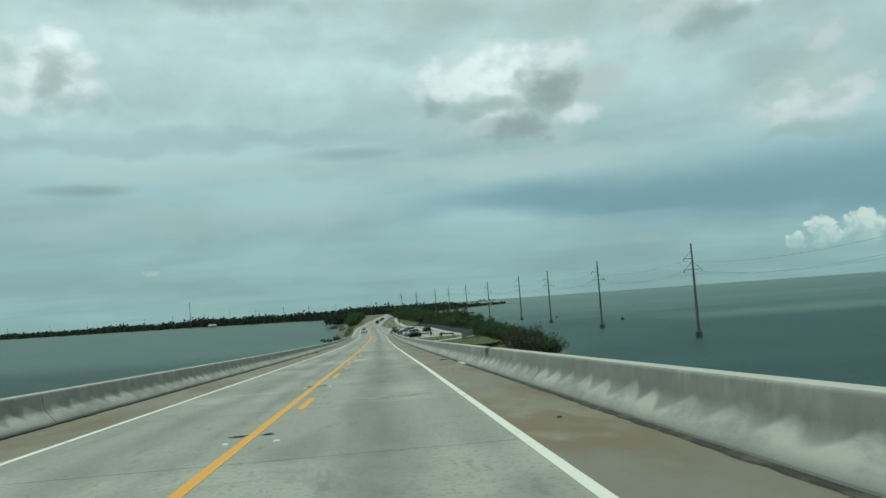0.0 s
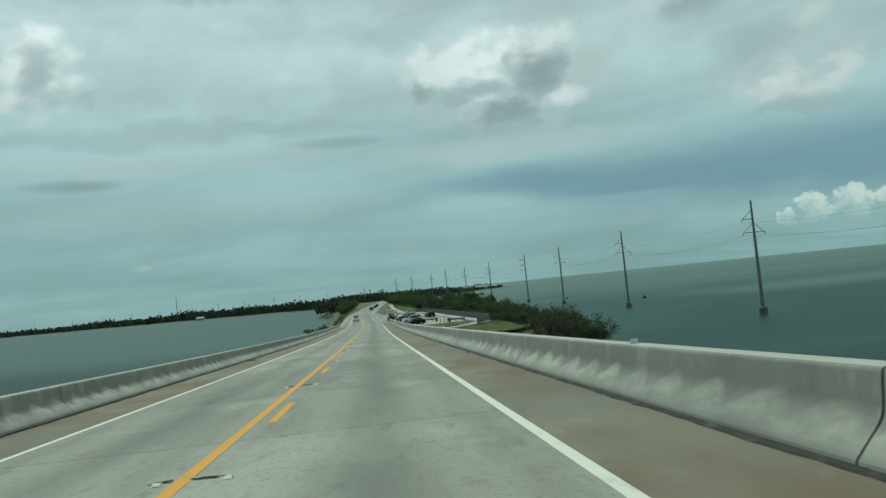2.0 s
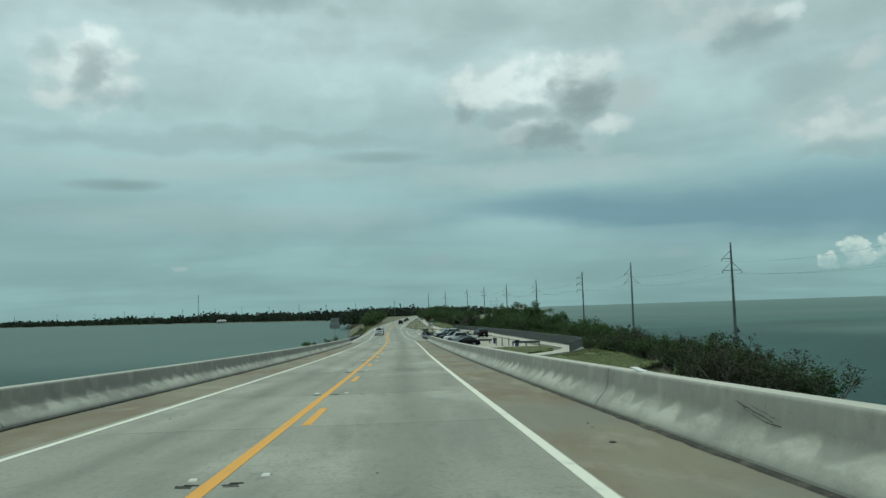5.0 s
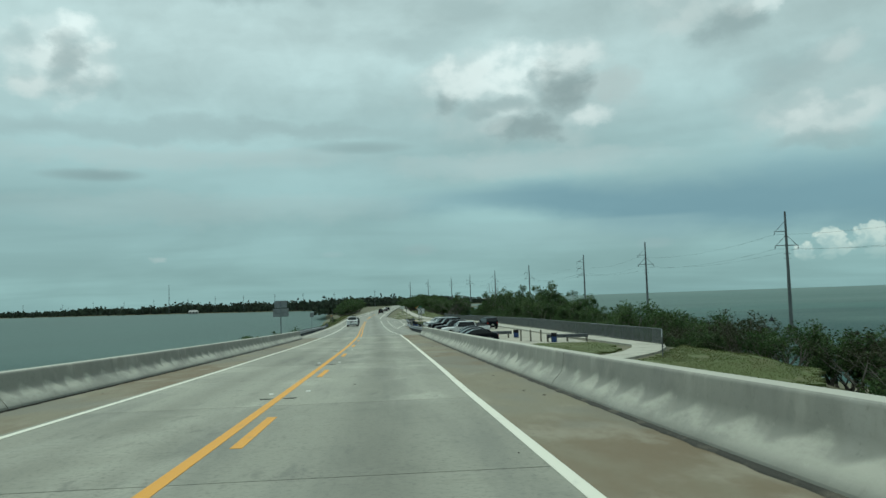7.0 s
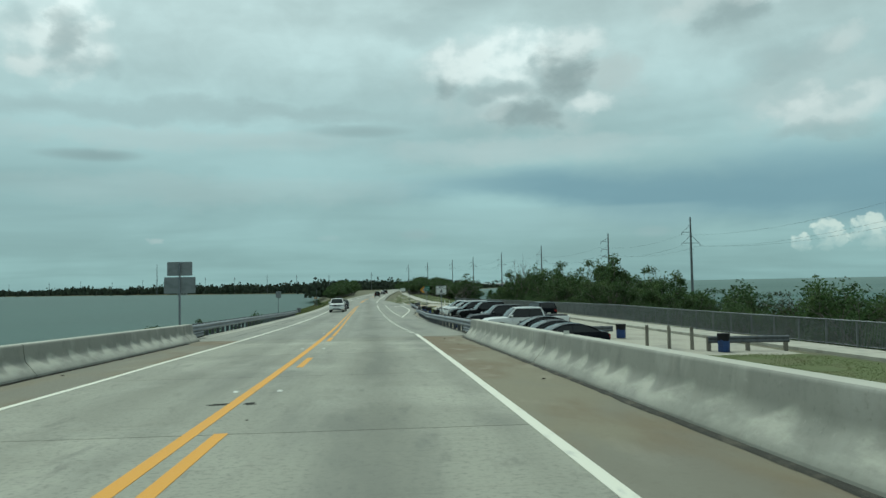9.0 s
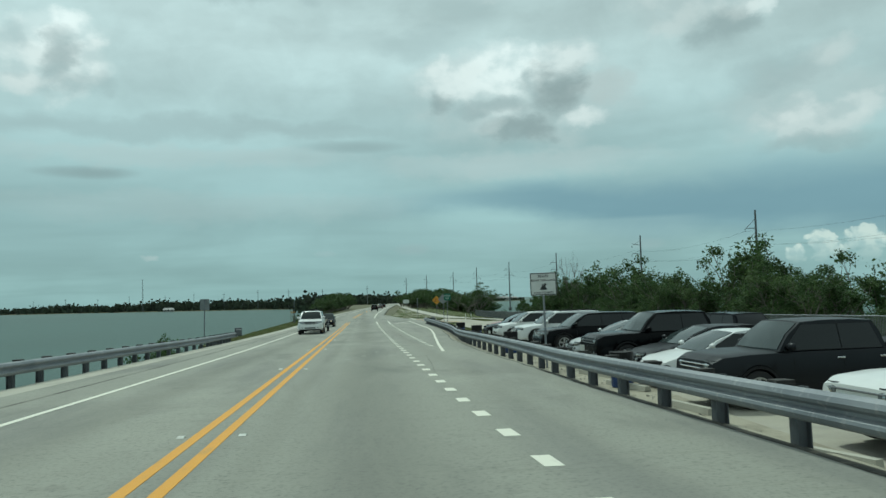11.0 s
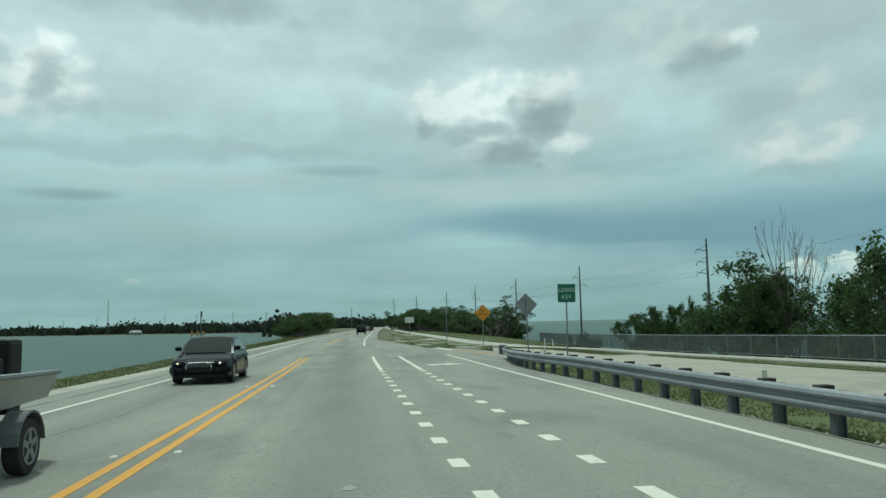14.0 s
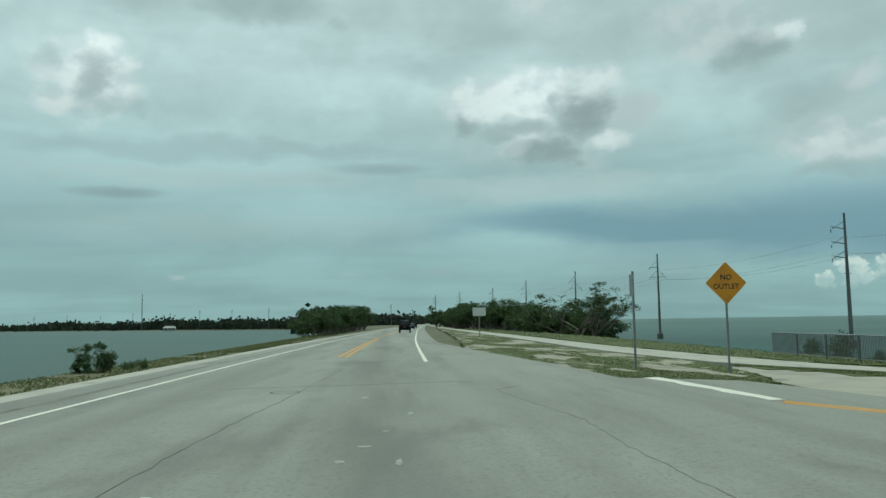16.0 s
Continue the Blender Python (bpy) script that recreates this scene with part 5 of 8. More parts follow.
for a, b in ((dn, shelf), (shelf, up), (up, ridge), (ridge, back)):
    for i in range(8): bm.faces.new((a[i], a[i + 1], b[i + 1], b[i]))
tagged(link("parapet_stain", bm, stain_mat), "brown wet stain on the parapet top and face", "stain", kind="structure")
bm = bmesh.new()
for o in (0.0, 0.075):
    loft(bm, [[spot(5.17 + o, y, 0.004), spot(5.235 + o, y, 0.004), spot(5.235 + o, y, 0.035), spot(5.17 + o, y, 0.035)] for y in (31.5, 33.7)])
tagged(link("board", bm, white_sign), "white plastic board lying by the parapet foot", "board")

# loose stones and litter on the sandy bank below the guardrail
rng = random.Random(90)
vs, fs = [], []
for _ in range(2600):
    y = rng.uniform(219, 300)
    l = guard_lat(y) + rng.uniform(0.25, 3.0)
    q = (l - guard_lat(y) - 0.125) / 1.12
    top = spot(l, y, -0.03 - 0.14 * apron(y)).z * (1 - q) + (stand_z(9.0, y) + 0.03) * q if q < 1 else stand_z(9.0, y) + 0.025
    r = 0.012 + 0.05 * rng.random() ** 3
    k = len(vs)
    c = Vector((axis_x(y) + l, y, top))
    for a, z in ((0.0, 0.0), (1.3, 0.0), (2.5, 0.0), (3.7, 0.0), (5.0, 0.0)):
        w = r * rng.uniform(0.7, 1.3)
        vs.append((c.x + w * math.cos(a), c.y + w * math.sin(a), c.z - 0.01))
    vs.append((c.x + rng.uniform(-0.3, 0.3) * r, c.y, c.z + r * 0.7))
    fs += [(k + i, k + (i + 1) % 5, k + 5) for i in range(5)]
me = bpy.data.meshes.new("gravel")
me.from_pydata(vs, [], fs)
me.materials.append(gravel_mat)
tagged(new("gravel", me), "loose stones on the sandy bank", "gravel", kind="stuff")

# guardrail's shadow line along the asphalt edge, painted as a ragged dark ribbon
bm = bmesh.new()
rng = random.Random(15)
rings = []
for y in steps(216, 326, 0.6):
    w = 0.03 + 0.07 * rng.random()
    c = spot(guard_lat(y) + 0.10 - 0.42 * apron(y), y, end_drop(y))
    rings.append([(c.x - w, y, c.z + 0.001), (c.x - w + 0.015, y, c.z + 0.007), (c.x + 0.05, y, c.z + 0.006 - 0.05 * apron(y)), (c.x + 0.09, y, c.z - 0.08)])
loft(bm, rings)
tagged(link("edge_grit", bm, grit_shadow_mat), "dark painted shadow line along the asphalt edge", "grit", kind="stuff")

# bents and girders that carry the deck over the water
for k in range(9):
    y = -38.0 + 27.8 * k
    t = thing("bridge_pier", "plain concrete bent of two columns under the deck", "bridge pier", "bridge piers", "structure")
    top = road_z(y) - 1.55
    for s in (-3.2, 3.2):
        bm = bmesh.new()
        tube(bm, (axis_x(y) + s, y, -2.0), (axis_x(y) + s, y, top), 0.6, 0.6, 16)
        part("column", bm, barrier_plain, t)
    bm = bmesh.new()
    box(bm, axis_x(y) - 5.3, axis_x(y) + 5.3, y - 0.65, y + 0.65, top, top + 0.55, bevel=0.04)
    part("cap", bm, barrier_plain, t)
for l in (-4.4, -1.5, 1.5, 4.4):
    bm = bmesh.new()
    ribbon(bm, steps(-52, 200, 14.0), lambda y: axis_x(y) + l - 0.3, lambda y: axis_x(y) + l + 0.3, lambda y: road_z(y) - 0.53, 0.48)
    part("girder", bm, barrier_plain, road)

# ---- guardrails ----
W_BEAM = ((0.0, 0.0), (0.055, 0.03), (0.080, 0.075), (0.070, 0.105), (0.020, 0.140), (0.020, 0.170), (0.070, 0.205), (0.080, 0.235), (0.055, 0.280), (0.0, 0.310))


def beam_rings(pts, side, z0, stretch_=1.0):
    """Rings of a W-beam along points; side: +1 if the road lies towards -x."""
    rings = []
    for i, p in enumerate(pts):
        a, b = pts[max(0, i - 1)], pts[min(len(pts) - 1, i + 1)]
        d = Vector(b) - Vector(a); d.z = 0; d.normalize()
        n = Vector((-d.y, d.x, 0)) * side
        front = [Vector(p) + n * u + Vector((0, 0, z0 + v * stretch_)) for u, v in W_BEAM]
        back = [Vector(p) + n * (u - 0.012) + Vector((0, 0, z0 + v * stretch_)) for u, v in reversed(W_BEAM)]
        rings.append(front + back)
    return rings


def sag(y):
    return float(np.interp(y, (214, 235, 250, 262, 285, 302), (0.0, -0.05, -0.08, -0.13, -0.11, -0.02))) + end_drop(y)


def guardrail(name, lat_of, y0, y1, side, gap=lambda y: 1.78, label=""):
    rail = thing(name, label, "guardrail")
    ys = steps(y0, y1, 1.0)
    n = 8
    for i in range(0, len(ys) - 1, n):
        seg = ys[i:i + n + 1]
        bm = bmesh.new()
        first = i == 0
        loft(bm, beam_rings([spot(lat_of(y), y, sag(y)) for y in seg], side, 0.335, 1.0))
        part("rail_length", bm, steel_mat, rail)
        if first:
            bm = bmesh.new()
            loft(bm, beam_rings([spot(lat_of(y), y, 0.0) for y in seg[:5]], side, 0.10, 0.75))
            part("lower_beam", bm, steel_mat, rail)
    post_me = block_me = None
    y = y0 + (0.35 if side > 0 else 0.9)
    k = 0
    while y < y1 - 0.2:
        p = spot(lat_of(y), y, sag(y) - 0.06)
        d = (spot(lat_of(y + 0.5), y + 0.5) - spot(lat_of(y - 0.5), y - 0.5))
        ang = math.atan2(d.y, d.x) - math.pi / 2
        tilt = random.uniform(-0.025, 0.025)
        m = Matrix.Translation(p) @ Matrix.Rotation(ang, 4, "Z") @ Matrix.Rotation(tilt, 4, "X")
        if post_me is None:
            bm = bmesh.new()
            s = side
            for x0, x1, a, b in ((0.205, 0.217, -0.075, 0.075), (0.345, 0.357, -0.075, 0.075), (0.217, 0.345, -0.006, 0.006)):
                lo, hi = sorted((s * x0, s * x1))
                box(bm, lo, hi, a, b, -0.75, 0.66)
            ob = part("post", bm, post_mat, rail)
            post_me = ob.data
            bm = bmesh.new()
            lo, hi = sorted((s * 0.006, s * 0.203))
            box(bm, lo, hi, -0.10, 0.10, 0.435, 0.735, bevel=0.008)
            ob2 = part("spacer_block", bm, block_mat, rail)
            block_me = ob2.data
        else:
            ob, ob2 = new("post", post_me), new("spacer_block", block_me)
            ob.parent = ob2.parent = rail
        ob.matrix_world = m
        ob2.matrix_world = m
        y += gap(y) * (0.52 if k < 5 else 1.0)
        k += 1
    return rail


right_rail = guardrail("guardrail", guard_lat, 212.0, 327.2, 1, lambda y: float(np.interp(y, (255, 266, 286, 300), (1.78, 1.38, 1.38, 1.6))), label="galvanised W-beam guardrail on dark posts with timber blocks")


def left_guard_lat(y):
    return float(np.interp(y, (214, 222, 235, 275), (-5.75, -6.15, -6.5, -6.5)))


left_rail = guardrail("guardrail", left_guard_lat, 214.0, 273.2, -1, lambda y: 1.7 if y < 265 else 1.0, label="galvanised W-beam guardrail on dark posts above the sea")
for rail, lat, y, side in ((right_rail, guard_lat(327.3), 327.3, 1), (left_rail, -6.4, 273.3, -1)):
    bm = bmesh.new()
    box(bm, -0.24, 0.20, -0.02, 0.34, 0.27, 0.80, bevel=0.02)
    box(bm, -0.17, 0.15, -0.55, -0.02, 0.36, 0.70, bevel=0.03)
    t_ = part("end_terminal", bm, post_mat, rail, "dark boxy guardrail end terminal")
    t_.matrix_world = Matrix.Translation(spot(lat - 0.02 * side, y, sag(y) if side > 0 else 0.0)) @ Matrix.Rotation(-0.2 * side, 4, "Z")
# small white and amber reflector tabs on the rails
for y in steps(222, 322, 16):
    p = spot(guard_lat(y) + 0.02, y, 0.70 + sag(y))
    bm = bmesh.new()
    box(bm, -0.04, 0.04, -0.004, 0.004, -0.01, 0.10)
    ob = part("reflector_tab", bm, marker_mat, right_rail)
    ob.matrix_world = Matrix.Translation(p)
# reflectors and a flat white scrap on the parapet top
for y in (197.3, 101.7, 77.0, 51.7):
    bm = bmesh.new()
    box(bm, -0.055, 0.055, -0.012, 0.012, 0.0, 0.07, bevel=0.003)
    box(bm, -0.07, 0.07, -0.03, 0.03, -0.002, 0.012, bevel=0.003)
    ob = tagged(link("parapet_reflector", bm, marker_mat), "small pale reflector on the concrete parapet", "reflector", "parapet reflectors")
    ob.matrix_world = Matrix.Translation(spot(5.70, y, 0.709))
for y_ in (82.9, 106.4, 113.8):
    bm = bmesh.new()
    loft(bm, [[(-0.06, y, z), (0.07, y, z - 0.004), (0.07, y, z + 0.012), (-0.06, y, z + 0.014)] for y, z in ((-0.26, 0.002), (-0.1, 0.004), (0.1, 0.026), (0.24, 0.045))])
    ob = tagged(link("scrap_board", bm, white_sign), "bent white scrap lying on the parapet top", "scrap", "scraps on the parapet")
    ob.matrix_world = Matrix.Translation(spot(5.70, y_, 0.710)) @ Matrix.Rotation(0.3 * math.sin(y_), 4, "Z")
bm = bmesh.new()
tube(bm, (0, 0, -0.01), (0, 0, 0.05), 0.022, 0.016, 8)
ob = tagged(link("bolt_stub", bm, rust_mat), "short rusty bolt stub in the parapet top", "bolt")
ob.matrix_world = Matrix.Translation(spot(5.74, 98.8, 0.710))
for y0, h0, y1, h1, w in ((109.75, 0.56, 108.85, 0.42, 0.014), (109.55, 0.50, 108.95, 0.40, 0.010), (109.35, 0.545, 108.75, 0.455, 0.008), (108.95, 0.40, 108.65, 0.39, 0.012), (78.7, 0.47, 78.3, 0.40, 0.012)):
    bm = bmesh.new()
    rr = random.Random(int(y0 * 100))
    a_ = [face(y0 + (y1 - y0) * q, h0 + (h1 - h0) * q + rr.uniform(-0.008, 0.008)) for q in np.linspace(0, 1, 9)]
    up = [bm.verts.new(p + Vector((-0.002, 0, w * rr.uniform(0.1, 0.6)))) for p in a_]
    dn = [bm.verts.new(p - Vector((0.002, 0, w * rr.uniform(0.1, 0.6)))) for p in a_]
    for q in range(8): bm.faces.new((dn[q], dn[q + 1], up[q + 1], up[q]))
    tagged(link("scrape_mark", bm, joint_mat), "black tyre scrape across the parapet face", "scrape", "parapet scrapes", "structure")

# timber and steel barrier rails, drums and posts in the car park
def low_rail(l0, y0, l1, y1, posts):
    t = thing("barrier_rail", "dark low steel barrier rail on stub posts", "barrier rail", "car park barrier rails")
    a, b = low(l0, y0), low(l1, y1)
    bm = bmesh.new()
    loft(bm, beam_rings([a.lerp(b, q) for q in (0, 0.33, 0.66, 1)], -1, 0.42, 1.15))
    part("rail", bm, post_mat, t)
    for q in posts:
        p = a.lerp(b, q)
        bm = bmesh.new()
        box(bm, p.x - 0.09, p.x + 0.09, p.y + 0.02, p.y + 0.2, p.z - 0.3, p.z + 0.74, bevel=0.01)
        part("post", bm, timber_mat, t)
    return t


low_rail(18.8, 220.4, 23.0, 220.2, (0.02, 0.5, 0.97))
low_rail(13.2, 229.0, 17.0, 230.0, (0.05, 0.9))


def drum(lat, y, tall=0.9, lid=True):
    t = thing("drum", "blue plastic litter drum with a black bag rim", "drum", "litter drums", at=Matrix.Translation(low(lat, y, 0.03)))
    bm = bmesh.new()
    rings = []
    for z, r in ((0, 0.27), (0.03, 0.285), (0.28, 0.29), (0.30, 0.30), (0.32, 0.29), (0.57, 0.29), (0.59, 0.30), (0.61, 0.29), (0.86, 0.285), (0.9, 0.28)):
        rings.append([(r * math.cos(2 * math.pi * i / 18), r * math.sin(2 * math.pi * i / 18), z * tall / 0.9) for i in range(18)])
    loft(bm, rings)
    part("barrel", bm, blue_mat, t, smooth=False)
    if lid:
        bm = bmesh.new()
        rings = []
        for z, r in ((tall - 0.34, 0.298), (tall - 0.2, 0.306), (tall + 0.02, 0.31), (tall + 0.03, 0.29), (tall + 0.01, 0.26)):
            rings.append([((r + 0.012 * math.sin(5 * i)) * math.cos(2 * math.pi * i / 18), (r + 0.012 * math.sin(5 * i)) * math.sin(2 * math.pi * i / 18), z) for i in range(18)])
        loft(bm, rings)
        part("bag_rim", bm, trim_mat, t, "crumpled black bin bag rim")
    return t


drum(19.4, 219.9)
drum(17.5, 229.9, 0.85)
drum(8.6, 242.2)
drum(8.1, 256.0)
drum(8.05, 266.9)
drum(8.2, 276.0)
for lat, y in ((16.7, 223.3), (17.5, 222.2), (18.4, 221.4)):
    bm = bmesh.new()
    rings = []
    for z, w in ((-0.3, 0.075), (1.16, 0.072), (1.2, 0.055)):
        rings.append([(w, w, z), (-w, w, z), (-w, -w, z), (w, -w, z)])
    loft(bm, rings)
    ob = tagged(link("bollard", bm, timber_mat), "weathered square timber bollard", "bollard", "car park bollards")
    ob.matrix_world = Matrix.Translation(low(lat, y)) @ Matrix.Rotation(random.uniform(-0.03, 0.03), 4, "X")

# ---- railing beside the path ----
rail = thing("railing", "grey metal picket railing beside the path", "railing")


def rail_point(y):
    if y >= 211: return low(fence_lat(y), y)
    q = (211 - y) / 12.4
    return low(27.3 - 4.6 * q, y)


def rail_height(y):
    return float(np.interp(y, (198, 255, 285, 362), (1.42, 1.42, 1.22, 1.12)))


RY = steps(198.6, 361.5, 2.4)
vs, fs = [], []
for y0, y1 in zip(RY, RY[1:]):
    a, b, h = rail_point(y0), rail_point(y1), rail_height((y0 + y1) / 2)
    for z, r in ((h, 0.028), (0.14, 0.02)):
        bm = bmesh.new()
        tube(bm, a + Vector((0, 0, z)), b + Vector((0, 0, z)), r, r, 6, False)
        part("top_rail" if z > 0.5 else "bottom_rail", bm, steel_mat, rail)
    bm = bmesh.new()
    box(bm, a.x - 0.032, a.x + 0.032, a.y - 0.032, a.y + 0.032, a.z - 0.2, a.z + h + 0.02)
    part("post", bm, picket_mat, rail)
    n = 23
    for i in range(1, n):
        p = a.lerp(b, i / n)
        k = len(vs)
        w = 0.011
        for dx, dy in ((-w, -w), (w, -w), (w, w), (-w, w)):
            vs.append((p.x + dx, p.y + dy, p.z + 0.14))
        for dx, dy in ((-w, -w), (w, -w), (w, w), (-w, w)):
            vs.append((p.x + dx, p.y + dy, p.z + h))
        for q in range(4):
            fs.append((k + q, k + (q + 1) % 4, k + 4 + (q + 1) % 4, k + 4 + q))
me = bpy.data.meshes.new("picket")
me.from_pydata(vs, [], fs)
me.materials.append(picket_mat)
pk = new("picket", me)
pk.parent = rail
pk["kind"] = "stuff"

# two short white stakes by the car park entrance
for lat, y, lean in ((17.4, 343.0, 0.03), (18.6, 344.8, -0.10)):
    t = thing("stake", "short white plastic marker stake in the grass", "marker stake", "entrance stakes", at=Matrix.Translation(low(lat, y)) @ Matrix.Rotation(lean, 4, "Y"))
    bm = bmesh.new()
    tube(bm, (0, 0, -0.2), (0, 0, 0.88), 0.055, 0.05, 8)
    part("post", bm, white_sign, t)
    bm = bmesh.new()
    tube(bm, (0, 0, 0.88), (0, 0, 0.98 if lean > 0 else 1.08), 0.053, 0.04, 8)
    part("cap", bm, white_sign if lean > 0 else post_mat, t)

# ---- signs ----
def sign_post(t, h, r=0.03, mat=None, down=0.5):
    bm = bmesh.new()
    box(bm, -r, r, -r, r, -down, h, bevel=0.004)
    return part("post", bm, mat or steel_mat, t)


def plate(name, w, h, mat, t, z, y=-0.045, corner=0.05, label="", back=None):
    """An upright sheet facing -y with rounded corners."""
    bm = bmesh.new()
    pts = []
    for cx_, cz_, a0 in ((w / 2 - corner, h / 2 - corner, 0), (-w / 2 + corner, h / 2 - corner, 90), (-w / 2 + corner, -h / 2 + corner, 180), (w / 2 - corner, -h / 2 + corner, 270)):
        for k in range(4):
            a = radians(a0 + 30 * k)
            pts.append((cx_ + corner * math.cos(a), cz_ + corner * math.sin(a)))
    loft(bm, [[(px_, y - 0.003, z + pz) for px_, pz in pts], [(px_, y + 0.003, z + pz) for px_, pz in pts]])
    return part(name, bm, mat, t, label)


def diamond(name, side, mat, t, z, y=-0.045, label=""):
    bm = bmesh.new()
    pts = []
    c, hs = 0.06, side / 2
    for cx_, cz_, a0 in ((hs - c, hs - c, 0), (-hs + c, hs - c, 90), (-hs + c, -hs + c, 180), (hs - c, -hs + c, 270)):
        for k in range(4):
            a = radians(a0 + 30 * k)
            u, v = cx_ + c * math.cos(a), cz_ + c * math.sin(a)
            pts.append(((u - v) * 0.7071, (u + v) * 0.7071))
    loft(bm, [[(px_, y - 0.003, z + pz) for px_, pz in pts], [(px_, y + 0.003, z + pz) for px_, pz in pts]])
    return part(name, bm, mat, t, label)


FACE = Matrix.Rotation(math.pi / 2, 4, "X")
place = lambda base, turn=0.0, lean=0.0: Matrix.Translation(base) @ Matrix.Rotation(turn, 4, "Z") @ Matrix.Rotation(lean, 4, "Y")

t = thing("place_sign", "green place-name sign on a steel post", "road sign", at=place(low(11.75, 316.6), -0.06, 0.012))
sign_post(t, 3.72)
p = plate("sheet", 0.80, 0.82, green_sign, t, 3.36)
words("lettering", "LONG", 0.25, white_ink, p, Matrix.Translation((0, -0.052, 3.50)) @ FACE, 1.05)
words("lettering", "KEY", 0.25, white_ink, p, Matrix.Translation((0, -0.052, 3.19)) @ FACE, 1.05)

t = thing("diamond_sign", "grey reverse of a diamond warning sign on a steel post", "road sign", at=place(low(12.4, 327.0), 0.05, -0.02))
sign_post(t, 3.5)
diamond("sheet", 0.98, alu_mat, t, 3.20, 0.045)
bm = bmesh.new()
box(bm, -0.02, 0.02, 0.03, 0.045, 2.5, 3.6)
part("brace", bm, steel_mat, t)

t = thing("warning_sign", "amber diamond no-outlet sign on a steel post", "road sign", at=place(spot(13.46, 348.2, 0.0), 0.02, 0.0))
sign_post(t, 2.2)
p = diamond("sheet", 1.02, amber_sign, t, 2.64)
words("lettering", "NO", 0.25, black_ink, p, Matrix.Translation((0, -0.052, 2.83)) @ FACE, 1.08)
words("lettering", "OUTLET", 0.24, black_ink, p, Matrix.Translation((0, -0.052, 2.52)) @ FACE, 1.02)

t = thing("edge_on_sign", "steel sign post with its sheet seen edge-on", "road sign", at=place(spot(10.4, 348.6, -0.1), 1.45, 0.0))
sign_post(t, 3.2, 0.035)
plate("sheet", 0.75, 0.75, alu_mat, t, 2.72, 0.05)

t = thing("lane_sign", "white turn-lane and yield-to-bikes sign on a steel post", "road sign", at=place(low(8.0, 248.3), 0.0, -0.02))
t.matrix_world = place(Vector((axis_x(248.3) + 7.82, 248.3, road_z(248.3) - 0.55)), 0.0, -0.015)
sign_post(t, 3.2)
p = plate("sheet", 0.92, 0.78, white_sign, t, 2.86)
bm = bmesh.new()
for x0, x1, z0, z1 in ((-0.45, 0.45, 3.212, 3.240), (-0.45, 0.45, 2.48, 2.508), (-0.452, -0.426, 2.49, 3.23), (0.426, 0.452, 2.49, 3.23)):
    box(bm, x0, x1, -0.0515, -0.0495, z0, z1)
part("border", bm, black_ink, p)
words("lettering", "BEGIN", 0.125, black_ink, p, Matrix.Translation((0, -0.052, 3.13)) @ FACE, 1.05)
words("lettering", "RIGHT TURN LANE", 0.098, black_ink, p, Matrix.Translation((0, -0.052, 2.985)) @ FACE, 0.98)
words("lettering", "YIELD TO BIKES", 0.098, black_ink, p, Matrix.Translation((0, -0.052, 2.56)) @ FACE, 0.98)
bm = bmesh.new()
vs_ = [bm.verts.new((x, -0.051, z)) for x, z in ((-0.13, 2.66), (0.12, 2.66), (0.12, 2.70), (0.05, 2.78), (0.12, 2.84), (0.06, 2.90), (0.0, 2.82), (-0.03, 2.88), (-0.06, 2.78))]
bm.faces.new(vs_)
part("arrow_symbol", bm, black_ink, p)

t = thing("double_sign", "two grey unlettered sheets on one steel post", "road sign", at=place(Vector((axis_x(224) - 8.4, 224.0, road_z(224) - 1.0)), 0.03, 0.0))
sign_post(t, 4.75, 0.05, None, 2.0)
plate("upper_sheet", 1.30, 0.74, alu_mat, t, 4.42, 0.06)
plate("lower_sheet", 1.62, 0.86, alu_mat, t, 3.55, 0.06)
t = thing("small_sign", "small grey unlettered sheet on a steel post", "road sign", at=place(Vector((axis_x(276) - 9.1, 276.0, road_z(276) - 0.6)), 0.05, 0.02))
sign_post(t, 3.35, 0.035, None, 1.5)
plate("sheet", 0.62, 0.76, alu_mat, t, 2.98, 0.05)
t = thing("white_sign", "blank white roadside panel on two steel posts", "road sign", at=place(spot(11.5, 402.5, -0.1)))
for x in (-0.1,):
    sign_post(t, 3.0, 0.045)
plate("sheet", 1.35, 0.85, white_sign, t, 2.62)
# posts on the sea side: three amber-topped markers and one tall post
for lat, y, h, lab in ((-9.1, 340.2, 2.2, 1), (-8.9, 341.3, 2.2, 1), (-8.8, 343.0, 2.2, 1), (-8.75, 341.9, 3.6, 0)):
    t = thing("marker_post" if lab else "tall_post", "thin marker post with an amber plate" if lab else "tall grey post with a small bracket", "post", "sea verge posts", at=Matrix.Translation(Vector((axis_x(y) + lat, y, road_z(y) - 0.5))))
    bm = bmesh.new()
    tube(bm, (0, 0, -0.8), (0, 0, h), 0.045, 0.04, 8)
    part("post", bm, timber_mat if lab else post_mat, t)
    bm = bmesh.new()
    if lab: loft(bm, [[(0.05 * o + 0.02, yo, h - 0.02), (0.17 + 0.05 * o, yo, h - 0.24), (0.05 * o + 0.02, yo, h - 0.46), (0.05 * o - 0.08, yo, h - 0.24)] for o, yo in ((0, -0.052), (0.1, -0.046))])
    else: box(bm, 0.03, 0.10, -0.02, 0.02, h - 0.40, h - 0.02, bevel=0.006)
    part("plate" if lab else "bracket", bm, amber_plate if lab else post_mat, t)

